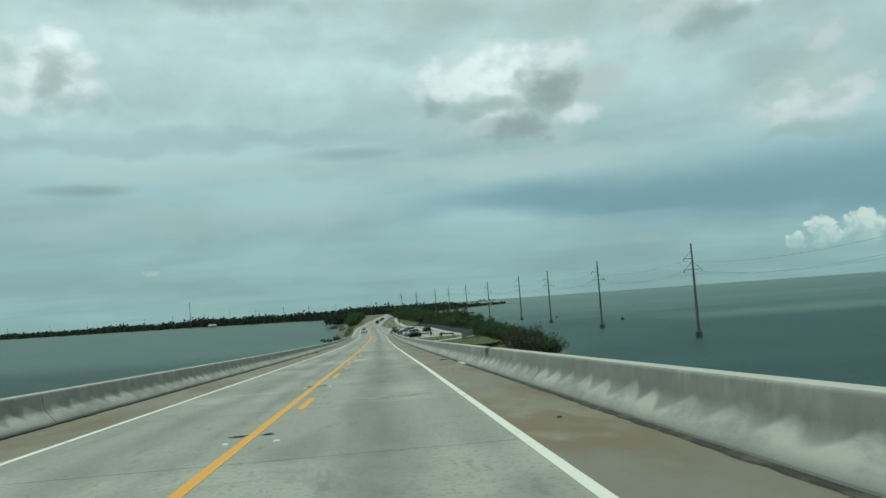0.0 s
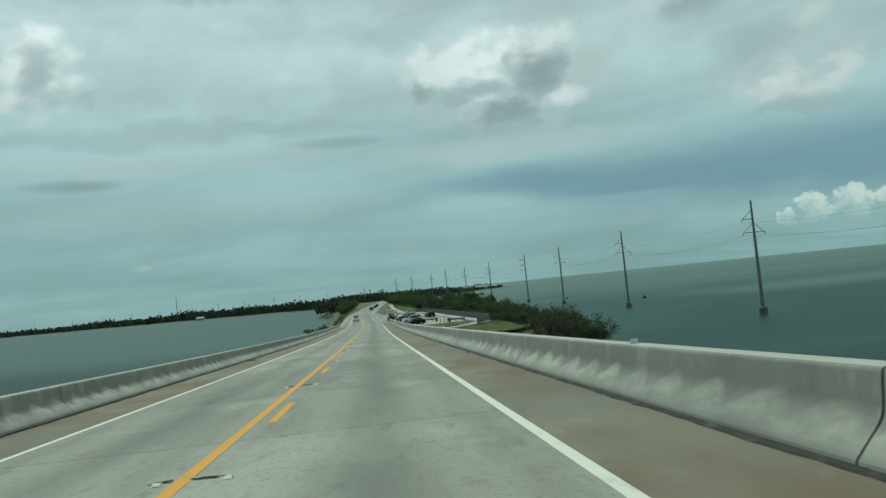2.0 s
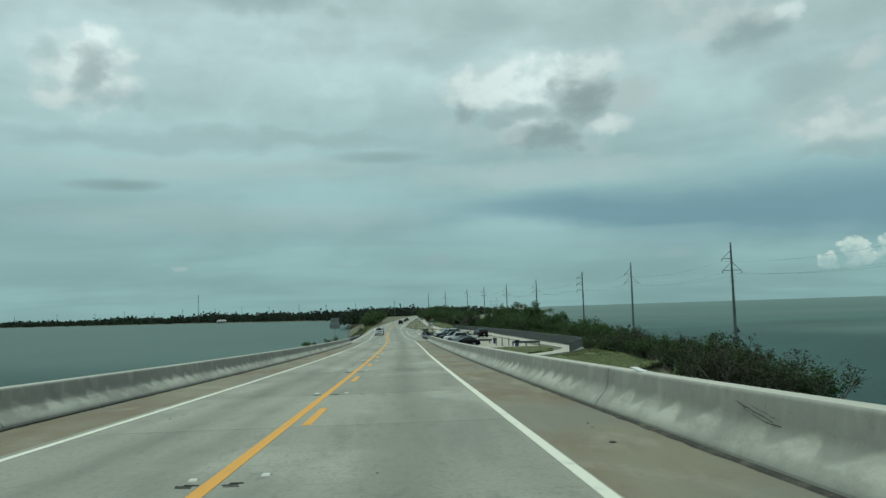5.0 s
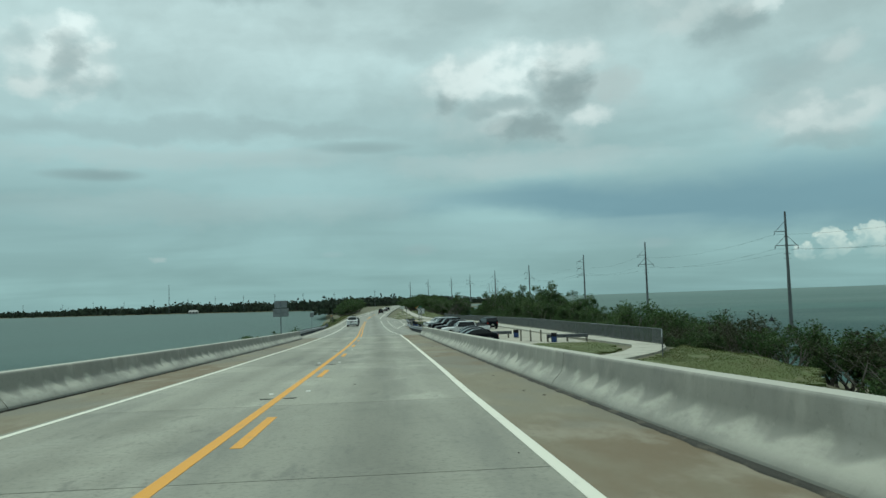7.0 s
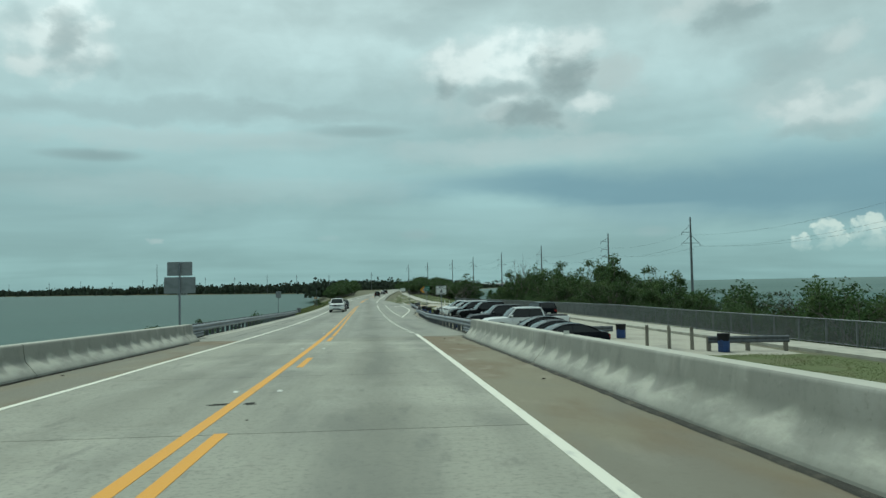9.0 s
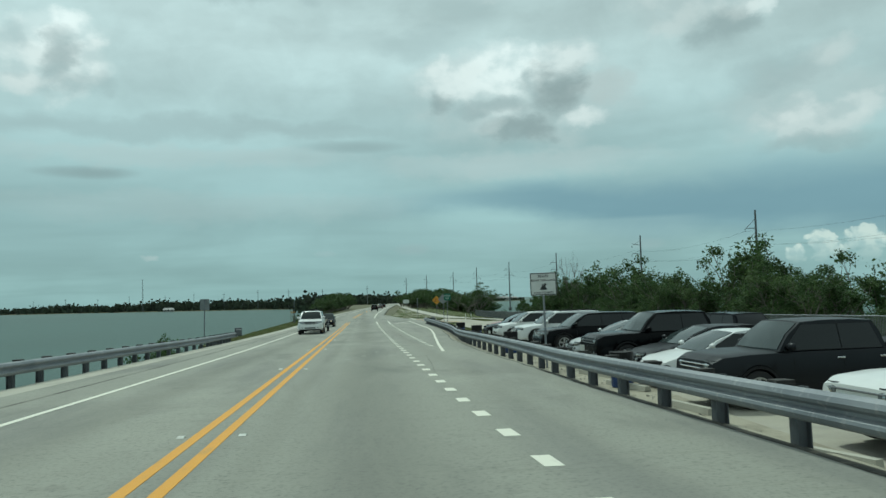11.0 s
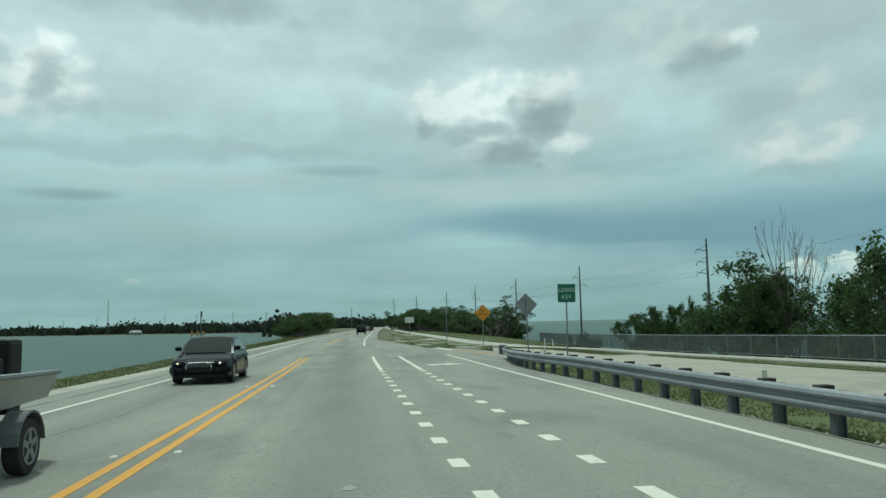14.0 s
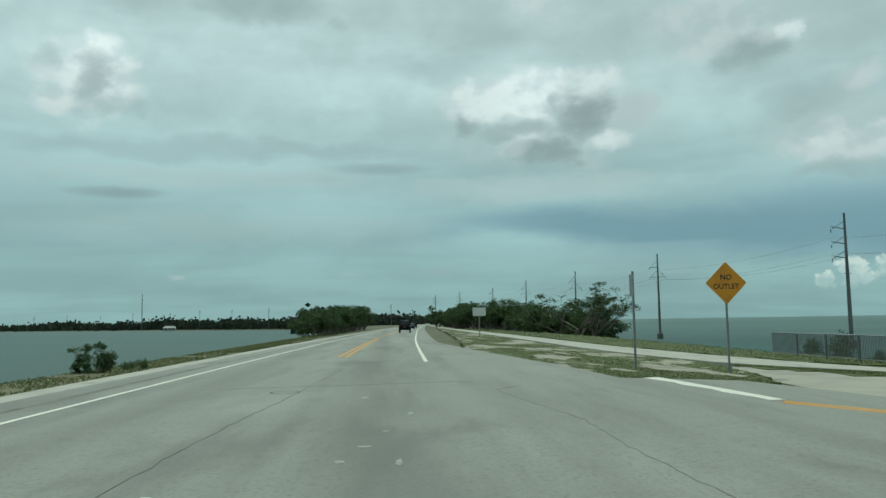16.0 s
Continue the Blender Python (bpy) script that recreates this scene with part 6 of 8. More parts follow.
# ---- power line ----
def pole(x, y, base, top, style, group="power poles along the shore", slim=1.0):
    t = thing("utility_pole", "tall grey transmission pole with braced arms, standing in the sea" if base < 1 else "tall grey transmission pole with braced arms behind the trees", "utility pole", group, at=Matrix.Translation((x, y, base)))
    h = top - base
    bm = bmesh.new()
    rings = []
    for z, r in ((-2.0, 0.44), (h * 0.3, 0.38), (h * 0.65, 0.29), (h, 0.20)):
        rings.append([(slim * r * math.cos(2 * math.pi * i / 12), slim * r * math.sin(2 * math.pi * i / 12), z) for i in range(12)])
    loft(bm, rings)
    part("shaft", bm, pole_mat, t)
    if base < 1:
        bm = bmesh.new()
        rings = []
        for z, r in ((-2.0, 0.95), (1.5, 0.95), (1.75, 0.80), (1.8, 0.4)):
            rings.append([(r * math.cos(2 * math.pi * i / 12), r * math.sin(2 * math.pi * i / 12), z) for i in range(12)])
        loft(bm, rings)
        part("footing", bm, footing_mat, t, "dark wet concrete footing")
    arms = ((-1, h - 4.3, 2.6), (-1, h - 7.4, 2.6), (1, h - 7.4, 2.6)) if style == 0 else ((-1, h - 3.2, 2.9), (-1, h - 6.2, 2.9), (-1, h - 9.0, 2.9))
    for s, z, l in arms:
        bm = bmesh.new()
        tube(bm, (0, 0, z), (s * l, 0, z + (0 if style == 0 else 0.5)), 0.10, 0.07, 6)
        tube(bm, (s * (l - 0.25), 0, z), (0, 0, z + 2.3 if style == 0 else z + 1.6), 0.06, 0.06, 6)
        arm = part("arm", bm, pole_mat, t)
        bm = bmesh.new()
        for q in range(5):
            tube(bm, (s * l, 0, z - 0.1 - q * 0.14), (s * l, 0, z - 0.2 - q * 0.14), 0.11, 0.07, 6)
        part("insulator", bm, trim_mat, arm)
    for z in ((h - 9.2, h - 10.2) if style == 0 else (h - 12.0,)):
        bm = bmesh.new()
        tube(bm, (-0.75, 0, z), (0.75, 0, z), 0.06, 0.06, 6)
        part("crossbar", bm, pole_mat, t)
    return t


POLES = ((91.4, 122.0, 0.0, 26.2), (90.8, 213.0, 0.0, 26.4), (89.9, 304.6, 0.0, 26.6), (89.8, 395.6, 0.0, 26.6), (88.6, 471.3, 0.0, 26.8), (82.9, 566.9, 0.0, 26.9), (77.3, 659.0, 0.0, 27.3), (71.2, 754.0, 0.0, 28.3), (66.9, 872.0, 0.0, 29.6), (50.0, 955.0, 3.0, 30.0), (34.7, 1050.0, 3.0, 30.5))
for i, (x, y, b, tp) in enumerate(POLES):
    pole(x, y, b, tp, 1 if i == 4 else 0)
# conductors
wires = thing("power_line", "thin sagging power conductors between the poles", "power line")
for (x0, y0, _, t0), (x1, y1, _, t1) in zip(POLES[:8], POLES[1:9]):
    for off, dz in ((-2.6, -5.0), (-2.6, -8.1), (2.6, -8.1)):
        bm = bmesh.new()
        run = []
        for k in range(13):
            q = k / 12
            pt = Vector((x0 + off + (x1 - x0) * q, y0 + (y1 - y0) * q, t0 + dz + (t1 - t0) * q - 1.7 * 4 * q * (1 - q)))
            run.append([pt + Vector((u * 0.014, 0, v * 0.014)) for u, v in ((1, 0), (0, 1), (-1, 0), (0, -1))])
        loft(bm, run)
        part("conductor", bm, trim_mat, wires)
# a small dark channel mark and lobster floats out on the water
for x, y, s in ((119.0, 370.0, 0.9), (87.0, 410.0, 0.45), (110.0, 470.0, 0.7)):
    t = thing("channel_mark", "small dark channel mark low on the water", "sea mark", "sea marks", at=Matrix.Translation((x, y, 0.0)))
    bm = bmesh.new()
    loft(bm, [[(s * r * math.cos(a), s * r * math.sin(a), z * s) for a in [2 * math.pi * i / 10 for i in range(10)]] for z, r in ((-0.5, 0.9), (0.35, 1.0), (0.6, 0.7), (1.3, 0.25), (1.6, 0.1))])
    part("float", bm, trim_mat, t)
    bm = bmesh.new()
    tube(bm, (0, 0, 0.5 * s), (0, 0, 2.2 * s), 0.08 * s, 0.06 * s, 6)
    part("staff", bm, post_mat, t)

# ---- vehicles: forward is +x, wheels stand on z = 0 ----
SEDAN = dict(L=4.75, W=1.82, roof=1.40, belt=0.93, r=0.33, xf=1.42, xr=-1.38, clear=0.22,
             top=((-2.375, 0.60), (-2.33, 0.87), (-2.1, 0.99), (-1.5, 0.98), (0.7, 0.92), (1.3, 0.86), (1.9, 0.75), (2.25, 0.62), (2.375, 0.44)),
             glass=(1.08, 0.02, -0.90, -1.88), pillars=(-0.35, -1.15), lamp=(0.63, 0.10, 0.30), grille=(0.50, 0.20, 0.38))
SUV = dict(L=4.85, W=1.96, roof=1.74, belt=1.12, r=0.38, xf=1.45, xr=-1.42, clear=0.26,
           top=((-2.425, 0.70), (-2.40, 1.08), (-2.25, 1.16), (0.8, 1.12), (1.7, 1.06), (2.2, 0.97), (2.36, 0.84), (2.425, 0.62)),
           glass=(1.16, 0.28, -1.95, -2.34), pillars=(-0.30, -1.25), lamp=(0.86, 0.17, 0.42), grille=(0.80, 0.24, 0.46))
CROSS = dict(SUV, L=4.45, W=1.84, roof=1.68, belt=1.06, r=0.35, xf=1.36, xr=-1.25,
             top=((-2.225, 0.68), (-2.20, 1.02), (-2.05, 1.10), (0.7, 1.06), (1.5, 1.00), (2.0, 0.90), (2.16, 0.78), (2.225, 0.58)),
             glass=(1.06, 0.14, -1.60, -2.08), pillars=(-0.38, -1.15), lamp=(0.80, 0.15, 0.38))
PICKUP = dict(L=5.75, W=2.02, roof=1.86, belt=1.20, r=0.40, xf=1.85, xr=-1.75, clear=0.34,
              top=((-2.875, 0.75), (-2.86, 1.22), (-2.8, 1.26), (1.1, 1.22), (2.0, 1.20), (2.6, 1.14), (2.82, 1.02), (2.875, 0.62)),
              glass=(1.35, 0.72, -0.95, -1.15), pillars=(-0.10, -0.98), lamp=(0.92, 0.24, 0.30), grille=(0.82, 0.36, 0.75), bed=(-2.72, -1.22))
WAGON = dict(SUV, L=4.80, W=1.90, roof=1.74, belt=1.14, r=0.39, xf=1.42, xr=-1.37, clear=0.30,
             top=((-2.40, 0.72), (-2.385, 1.08), (-2.25, 1.17), (0.8, 1.15), (1.3, 1.13), (1.95, 1.06), (2.24, 0.99), (2.36, 0.80), (2.40, 0.62)),
             glass=(1.02, 0.30, -1.90, -2.28), pillars=(-0.35, -1.22), lamp=(0.86, 0.21, 0.38), grille=(0.84, 0.22, 0.44))
JEEP = dict(L=4.25, W=1.86, roof=1.86, belt=1.16, r=0.42, xf=1.30, xr=-1.28, clear=0.42,
            top=((-2.125, 0.80), (-2.11, 1.12), (-2.05, 1.17), (0.6, 1.16), (1.2, 1.15), (1.95, 1.10), (2.10, 1.02), (2.125, 0.70)),
            glass=(0.78, 0.48, -1.85, -2.06), pillars=(-0.25, -1.20), lamp=(0.95, 0.18, 0.18), grille=(0.85, 0.34, 0.6))


def lowered(spec, q):
    """The same body with its upper works brought down."""
    d = dict(spec, roof=spec["roof"] * q, belt=spec["belt"] * q, top=tuple((x, z * q) for x, z in spec["top"]))
    for key in ("lamp", "grille"): d[key] = (spec[key][0] * q,) + tuple(spec[key][1:])
    return d


SUV, CROSS, PICKUP = lowered(SUV, 0.95), lowered(CROSS, 0.95), lowered(PICKUP, 0.97)


def wheel(parent, x, y, r, width, rim_mat):
    s = 1 if y > 0 else -1
    bm = bmesh.new()
    n = 24
    prof = ((-0.5, 0.62), (-0.5, 0.93), (-0.42, 0.985), (-0.2, 1.0), (0.2, 1.0), (0.42, 0.985), (0.5, 0.93), (0.5, 0.62))
    rings = [[(x + r * q * math.cos(2 * math.pi * i / n), y + u * width, r + r * q * math.sin(2 * math.pi * i / n)) for i in range(n)] for u, q in prof]
    loft(bm, rings)
    w = part("wheel", bm, rubber_mat, parent, smooth=False)
    bm = bmesh.new()
    yy = y + s * width * 0.5
    rings = [[(x + r * q * math.cos(2 * math.pi * i / n), yy + s * d, r + r * q * math.sin(2 * math.pi * i / n)) for i in range(n)] for q, d in ((0.66, -0.01), (0.66, 0.008), (0.58, 0.004), (0.55, -0.035))]
    loft(bm, rings)
    for k in range(5):
        a = 2 * math.pi * k / 5 + 0.3
        m = Matrix.Translation((x, yy - s * 0.012, r)) @ Matrix.Rotation(-a, 4, "Y")
        box(bm, 0.03, r * 0.60, -0.014, 0.014, -0.035, 0.035, m)
    part("rim", bm, rim_mat, w, "alloy rim" if rim_mat is alloy_mat else "dark rim")
    return w


def car(name, label, spec, paint_mat, at, category="car", group="", rack=False, rim=None, chrome=False, lit=False, bonnet=None, shield=None):
    S = spec
    L, W, h0, belt, roof, r = S["L"], S["W"] / 2, S["clear"], S["belt"], S["roof"], S["r"]
    t = thing(name, label, category, group, at=at)
    xs = sorted(set([round(v, 3) for v in np.linspace(-L / 2, L / 2, 25)] + [round(xw + r * 1.16 * math.cos(a), 3) for xw in (S["xf"], S["xr"]) for a in np.linspace(0, math.pi, 13)] + [p[0] for p in S["top"]]))
    tx, tz = [p[0] for p in S["top"]], [p[1] for p in S["top"]]
    rings = []
    for x in xs:
        end = min(x + L / 2, L / 2 - x)
        w = W * float(np.interp(end, (0, 0.06, 0.2, 0.5, 1.0), (0.80, 0.885, 0.94, 0.985, 1.0)))
        zt = float(np.interp(x, tx, tz))
        zb = h0 + float(np.interp(end, (0, 0.15, 0.4), (0.10, 0.04, 0.0)))
        arch = zb
        for xw in (S["xf"], S["xr"]):
            d = abs(x - xw) / (r * 1.16)
            if d < 1: arch = max(arch, r + r * 1.16 * math.sqrt(1 - d * d))
        arch = min(arch, zt - 0.12)
        half = [(0.60, arch if arch > zb else zb), (0.965, arch), (0.992, arch + 0.05), (1.0, max(arch + 0.06, zb + 0.45 * (zt - zb))), (0.985, max(arch + 0.08, zt - 0.16)), (0.935, zt - 0.035), (0.80, zt), (0.4, zt + 0.012)]
        rings.append([(x, -w * a, z) for a, z in half] + [(x, w * a, z) for a, z in reversed(half)])
    bm = bmesh.new()
    loft(bm, rings)
    body = part("body", bm, paint_mat, t, smooth=True)
    m_ = body.modifiers.new("crease", "EDGE_SPLIT")
    m_.split_angle = radians(38)
    # dark underside
    bm = bmesh.new()
    box(bm, -L / 2 + 0.25, L / 2 - 0.25, -W * 0.86, W * 0.86, h0 - 0.02, h0 + 0.30)
    part("underbody", bm, trim_mat, t)
    # greenhouse
    A, B, C, D = S["glass"]
    wb, wt = W * 0.925, W * 0.74
    zA, zD = float(np.interp(A, tx, tz)) - 0.01, float(np.interp(D, tx, tz)) - 0.01
    chain = [(A, zA), (A * 0.5 + B * 0.5 + 0.03, (zA + roof) / 2 + 0.035), (B, roof - 0.03), (B * 0.7 + C * 0.3, roof), (B * 0.3 + C * 0.7, roof), (C, roof - 0.035), (C * 0.45 + D * 0.55 - 0.02, (zD + roof) / 2 + 0.02), (D, zD)]

    def width_at(z):
        return wb + (wt - wb) * max(0.0, min(1.0, (z - belt) / (roof - belt)))

    bm = bmesh.new()
    grid_ = []
    for x, z in chain:
        w = width_at(z)
        grid_.append([bm.verts.new((x + 0.05 * (1 - q * q) * (1 if x > 0 else -0.6) * (0.0 if B - 0.02 > x > C + 0.02 else 1.0), q * w, z + 0.030 * (1 - q * q) * (1 if z > roof - 0.06 else 0))) for q in (-1, -0.85, -0.5, 0, 0.5, 0.85, 1)])
    for a, b in zip(grid_, grid_[1:]):
        for i in range(6): bm.faces.new((a[i], a[i + 1], b[i + 1], b[i]))
    for k in (0, 6):
        bm.faces.new([g_[k] for g_ in grid_])
    bmesh.ops.recalc_face_normals(bm, faces=bm.faces[:])
    cab = part("cabin", bm, paint_mat, t, smooth=True)
    m_ = cab.modifiers.new("crease", "EDGE_SPLIT")
    m_.split_angle = radians(30)

    def pane(nm, i0, i1, mat, lo, hi, span):
        """Front or rear screen over chain pieces i0..i1."""
        pts = chain[i0:i1 + 1]
        bm = bmesh.new()
        rows_ = []
        for q in np.linspace(lo, hi, 5):
            f = q * (len(pts) - 1)
            k = min(int(f), len(pts) - 2)
            u = f - k
            x, z = pts[k][0] * (1 - u) + pts[k + 1][0] * u, pts[k][1] * (1 - u) + pts[k + 1][1] * u
            w = width_at(z) * span
            sgn = 1 if x > 0 or i0 == 0 else -1
            crown = 0.034 * max(0.0, f - 1.0) if i0 == 0 else 0.0
            rows_.append([(x + sgn * 0.014 + 0.05 * (1 - v * v) * (1 if sgn > 0 else -0.6), v * w, z + 0.016 + crown * (1 - v * v)) for v in (-1, -0.5, 0, 0.5, 1)])
        vr = [[bm.verts.new(p) for p in row_] for row_ in rows_]
        for a, b in zip(vr, vr[1:]):
            for i in range(4): bm.faces.new((a[i], a[i + 1], b[i + 1], b[i]))
        ext = bmesh.ops.extrude_face_region(bm, geom=bm.faces[:])
        bmesh.ops.translate(bm, vec=(0, 0, -0.03), verts=[v for v in ext["geom"] if isinstance(v, bmesh.types.BMVert)])
        bmesh.ops.recalc_face_normals(bm, faces=bm.faces[:])
        ob = part(nm, bm, mat, t, smooth=True)
        ob.modifiers.new("crease", "EDGE_SPLIT").split_angle = radians(30)
        return ob

    pane("windscreen", 0, 2, shield or shield_mat, 0.05, 0.93, 0.90)
    pane("rear_window", 5, 7, glass_mat, 0.10, 0.86, 0.88)
    z0, z1 = belt + 0.03, roof - 0.085
    xa = lambda z: float(np.interp(z, [p[1] for p in chain[:3]], [p[0] for p in chain[:3]]))
    xd = lambda z: float(np.interp(z, [p[1] for p in chain[:4:-1]], [p[0] for p in chain[:4:-1]]))
    for s in (1, -1):
        bm = bmesh.new()
        quad = [(xd(z0) + 0.08, z0 - 0.012), (xa(z0) - 0.05, z0 - 0.012), (xa(z1) - 0.05, z1 + 0.012), (xd(z1) + 0.08, z1 + 0.012)]
        loft(bm, [[(x, s * (width_at(z) + o), z) for x, z in quad] for o in (0.004, -0.010)])
        part("window_surround", bm, trim_mat, t)
    edges = [None] + [p for p in S["pillars"] if p > xd(z1) + 0.25] + [None]
    for k in range(len(edges) - 1):
        fr = (lambda z: xa(z) - 0.07) if edges[k] is None else (lambda z, e=edges[k]: e - 0.014)
        re = (lambda z: xd(z) + 0.10) if edges[k + 1] is None else (lambda z, e=edges[k + 1]: e + 0.014)
        if fr(z0) - re(z0) < 0.12: continue
        for s in (1, -1):
            bm = bmesh.new()
            quad = [(re(z0), z0), (fr(z0), z0), (max(fr(z1), re(z1) + 0.05), z1), (re(z1), z1)]
            loft(bm, [[(x, s * (width_at(z) + o), z) for x, z in quad] for o in (0.010, -0.012)])
            part("side_window", bm, glass_mat, t)
    # wheels
    for x in (S["xf"], S["xr"]):
        for s in (1, -1):
            wheel(t, x, s * (W - 0.125), r, 0.23, rim or alloy_mat)
    # lamps, grille, bumpers, mirrors, handles
    lz, lh, lw = S["lamp"]
    nose = L / 2
    plan = [(nose - 0.045, 0.0), (nose - 0.045, 0.62 * W), (nose - 0.09, 0.80 * W), (nose - 0.20, 0.915 * W), (nose - 0.34, 0.962 * W), (nose - 0.55, 0.992 * W)]
    arcs = [0.0]
    for (xa_, ya_), (xb_, yb_) in zip(plan, plan[1:]): arcs.append(arcs[-1] + math.hypot(xb_ - xa_, yb_ - ya_))

    def wrap(nm, a0, a1, z0, z1, mat, parent, deep=0.14, out_=0.010, label=""):
        """A piece let into the nose, bent round the corner of the plan; a0, a1: along the plan from the middle."""
        rings = []
        for q in np.linspace(0.0, 1.0, 9):
            a = a0 + (a1 - a0) * q
            sg = -1 if a < 0 else 1

            def at_(v):
                return Vector((float(np.interp(v, arcs, [p[0] for p in plan])), float(np.interp(v, arcs, [p[1] for p in plan])), 0))

            p, d = at_(abs(a)), (at_(abs(a) + 0.04) - at_(max(0.0, abs(a) - 0.04))).normalized()
            n = Vector((d.y, -d.x, 0))
            lo, hi = z0[0] + (z0[1] - z0[0]) * q, z1[0] + (z1[1] - z1[0]) * q
            o, b = p + n * out_, p - n * deep
            lean = 0.03 * (hi - lo) / 0.2
            rings.append([(o.x, sg * o.y, lo), (o.x + 0.006, sg * o.y, (lo + hi) / 2), (o.x - lean, sg * (o.y - 0.4 * lean), hi), (b.x, sg * b.y, hi), (b.x, sg * b.y, lo)])
        bm = bmesh.new()
        loft(bm, rings)
        ob = part(nm, bm, mat, parent, label, smooth=True)
        ob.modifiers.new("crease", "EDGE_SPLIT").split_angle = radians(40)
        return ob

    for s in (1, -1):
        a0, a1 = s * 0.50 * W, s * (0.50 * W + lw * 1.25)
        wrap("headlight_rim", a0 - s * 0.012, a1 + s * 0.012, (lz - lh / 2 - 0.012, lz - lh * 0.12 - 0.012), (lz + lh / 2 + 0.012, lz + lh * 0.46 + 0.012), trim_mat, t, 0.12, 0.004)
        ob = wrap("headlight", a0, a1, (lz - lh / 2, lz - lh * 0.12), (lz + lh / 2, lz + lh * 0.46), glass_mat if lit else lamp_mat, t)
        for o in ((0.34,) if lit else (0.22, 0.55)):
            c0 = a0 + (a1 - a0) * o
            wrap("bulb", c0, c0 + s * min(0.10, lh * 0.62), (lz - lh * 0.20, lz - lh * 0.16), (lz + lh * 0.26, lz + lh * 0.26), bulb_mat if lit else chrome_mat, ob, 0.03, 0.013, "lit headlamp bulb" if lit else "bright lamp reflector")
        bm = bmesh.new()
        box(bm, -L / 2 + 0.01, -L / 2 + 0.16, s * W * 0.72 - 0.13, s * W * 0.72 + 0.13, belt - 0.34, belt - 0.10, bevel=0.02)
        part("tail_light", bm, red_lamp, t)
        bm = bmesh.new()
        bmesh.ops.create_icosphere(bm, subdivisions=2, radius=1.0)
        big = 1.25 if roof > 1.6 else 1.0
        for v in bm.verts:
            v.co = Vector((v.co.x * 0.085 * big * (0.55 if v.co.x < 0 else 1.0), v.co.y * 0.115 * big, v.co.z * 0.072 * big * (1.15 if v.co.x < 0 else 1.0)))
        bmesh.ops.translate(bm, vec=(A - 0.26, s * W, belt + 0.11), verts=bm.verts[:])
        tube(bm, (A - 0.26, s * W * 0.88, belt + 0.03), (A - 0.26, s * W * 0.97, belt + 0.08), 0.03, 0.025, 6)
        part("mirror", bm, paint_mat, t, smooth=True)
        for px_ in (B - 0.75, B - 1.75):
            if px_ < C - 0.2 and "bed" in S: continue
            bm = bmesh.new()
            box(bm, px_ - 0.09, px_ + 0.09, s * (W * 0.985) - 0.025, s * (W * 0.985) + 0.025, belt - 0.17, belt - 0.13, bevel=0.008)
            part("door_handle", bm, chrome_mat if chrome else paint_mat, t)
    gz, gh, gw = S["grille"]
    gr = wrap("grille", -gw * W, gw * W, (gz - gh / 2, gz - gh / 2), (gz + gh / 2, gz + gh / 2), trim_mat, t, 0.14, 0.006)
    if lit:
        bm = bmesh.new()
        ring = [(nose - 0.01 - 0.06 * abs(math.sin(a)) * (math.sin(a) > 0), 0.37 * abs(math.cos(a)) ** 0.5 * (1 if math.cos(a) > 0 else -1), 0.50 + 0.135 * abs(math.sin(a)) ** 0.6 * (1 if math.sin(a) > 0 else -1)) for a in np.linspace(0, 2 * math.pi, 25)]
        for p, q in zip(ring, ring[1:]): tube(bm, p, q, 0.014, 0.014, 5, False)
        part("grille_rim", bm, chrome_mat, gr, "bright chrome grille rim")
    for k in range(4):
        z = gz - gh / 2 + gh * (k + 0.5) / 4
        wrap("grille_bar", -gw * W * 0.97, gw * W * 0.97, (z - 0.013, z - 0.013), (z + 0.013, z + 0.013), chrome_mat if chrome else post_mat, gr, 0.03, 0.020)
    # shut lines of the doors
    for s in (1, -1):
        for xs_ in (A - 0.30, S["pillars"][0], S["pillars"][1]):
            if xs_ < S["xr"] - 0.2: continue
            z_lo = h0 + 0.16 if abs(xs_ - S["xr"]) > r * 1.25 else r * 2.25
            bm = bmesh.new()
            loft(bm, [[(xs_ - 0.006, s * (W * 0.995 + o), z_lo), (xs_ + 0.006, s * (W * 0.995 + o), z_lo), (xs_ + 0.006, s * (W * 0.990 + o), belt - 0.14), (xs_ - 0.006, s * (W * 0.990 + o), belt - 0.14)] for o in (-0.03, 0.0045)])
            part("shut_line", bm, trim_mat, t)
    if chrome or "bed" in S:
        wrap("bumper_bar", -0.80 * W, 0.80 * W, (h0 + 0.10, h0 + 0.10), (h0 + 0.26, h0 + 0.26), chrome_mat if chrome else paint_mat, t, 0.16, 0.035)
    top_ = lz - lh / 2 - 0.06
    span = arcs[-1] - 0.05
    for s in (1, -1):
        wrap("front_bumper", 0.0, s * span, (h0 + 0.09, h0 + 0.13), (top_, top_ + 0.01), paint_mat, t, 0.10, 0.040)
    wrap("lower_intake", -0.42 * W, 0.42 * W, (h0 + 0.14, h0 + 0.14), (h0 + 0.27, h0 + 0.27), trim_mat, t, 0.05, 0.048)
    for s in (1, -1):
        wrap("fog_lamp", s * 0.56 * W, s * 0.82 * W, (h0 + 0.16, h0 + 0.17), (h0 + 0.27, h0 + 0.26), lamp_mat if roof > 1.6 else trim_mat, t, 0.05, 0.048)
    wrap("valance", -0.85 * W, 0.85 * W, (h0 - 0.02, h0 - 0.02), (h0 + 0.10, h0 + 0.10), trim_mat, t, 0.10, 0.005)
    bm = bmesh.new()
    box(bm, -L / 2 - 0.03, -L / 2 + 0.2, -W * 0.82, W * 0.82, h0 + 0.05, h0 + 0.24, bevel=0.03)
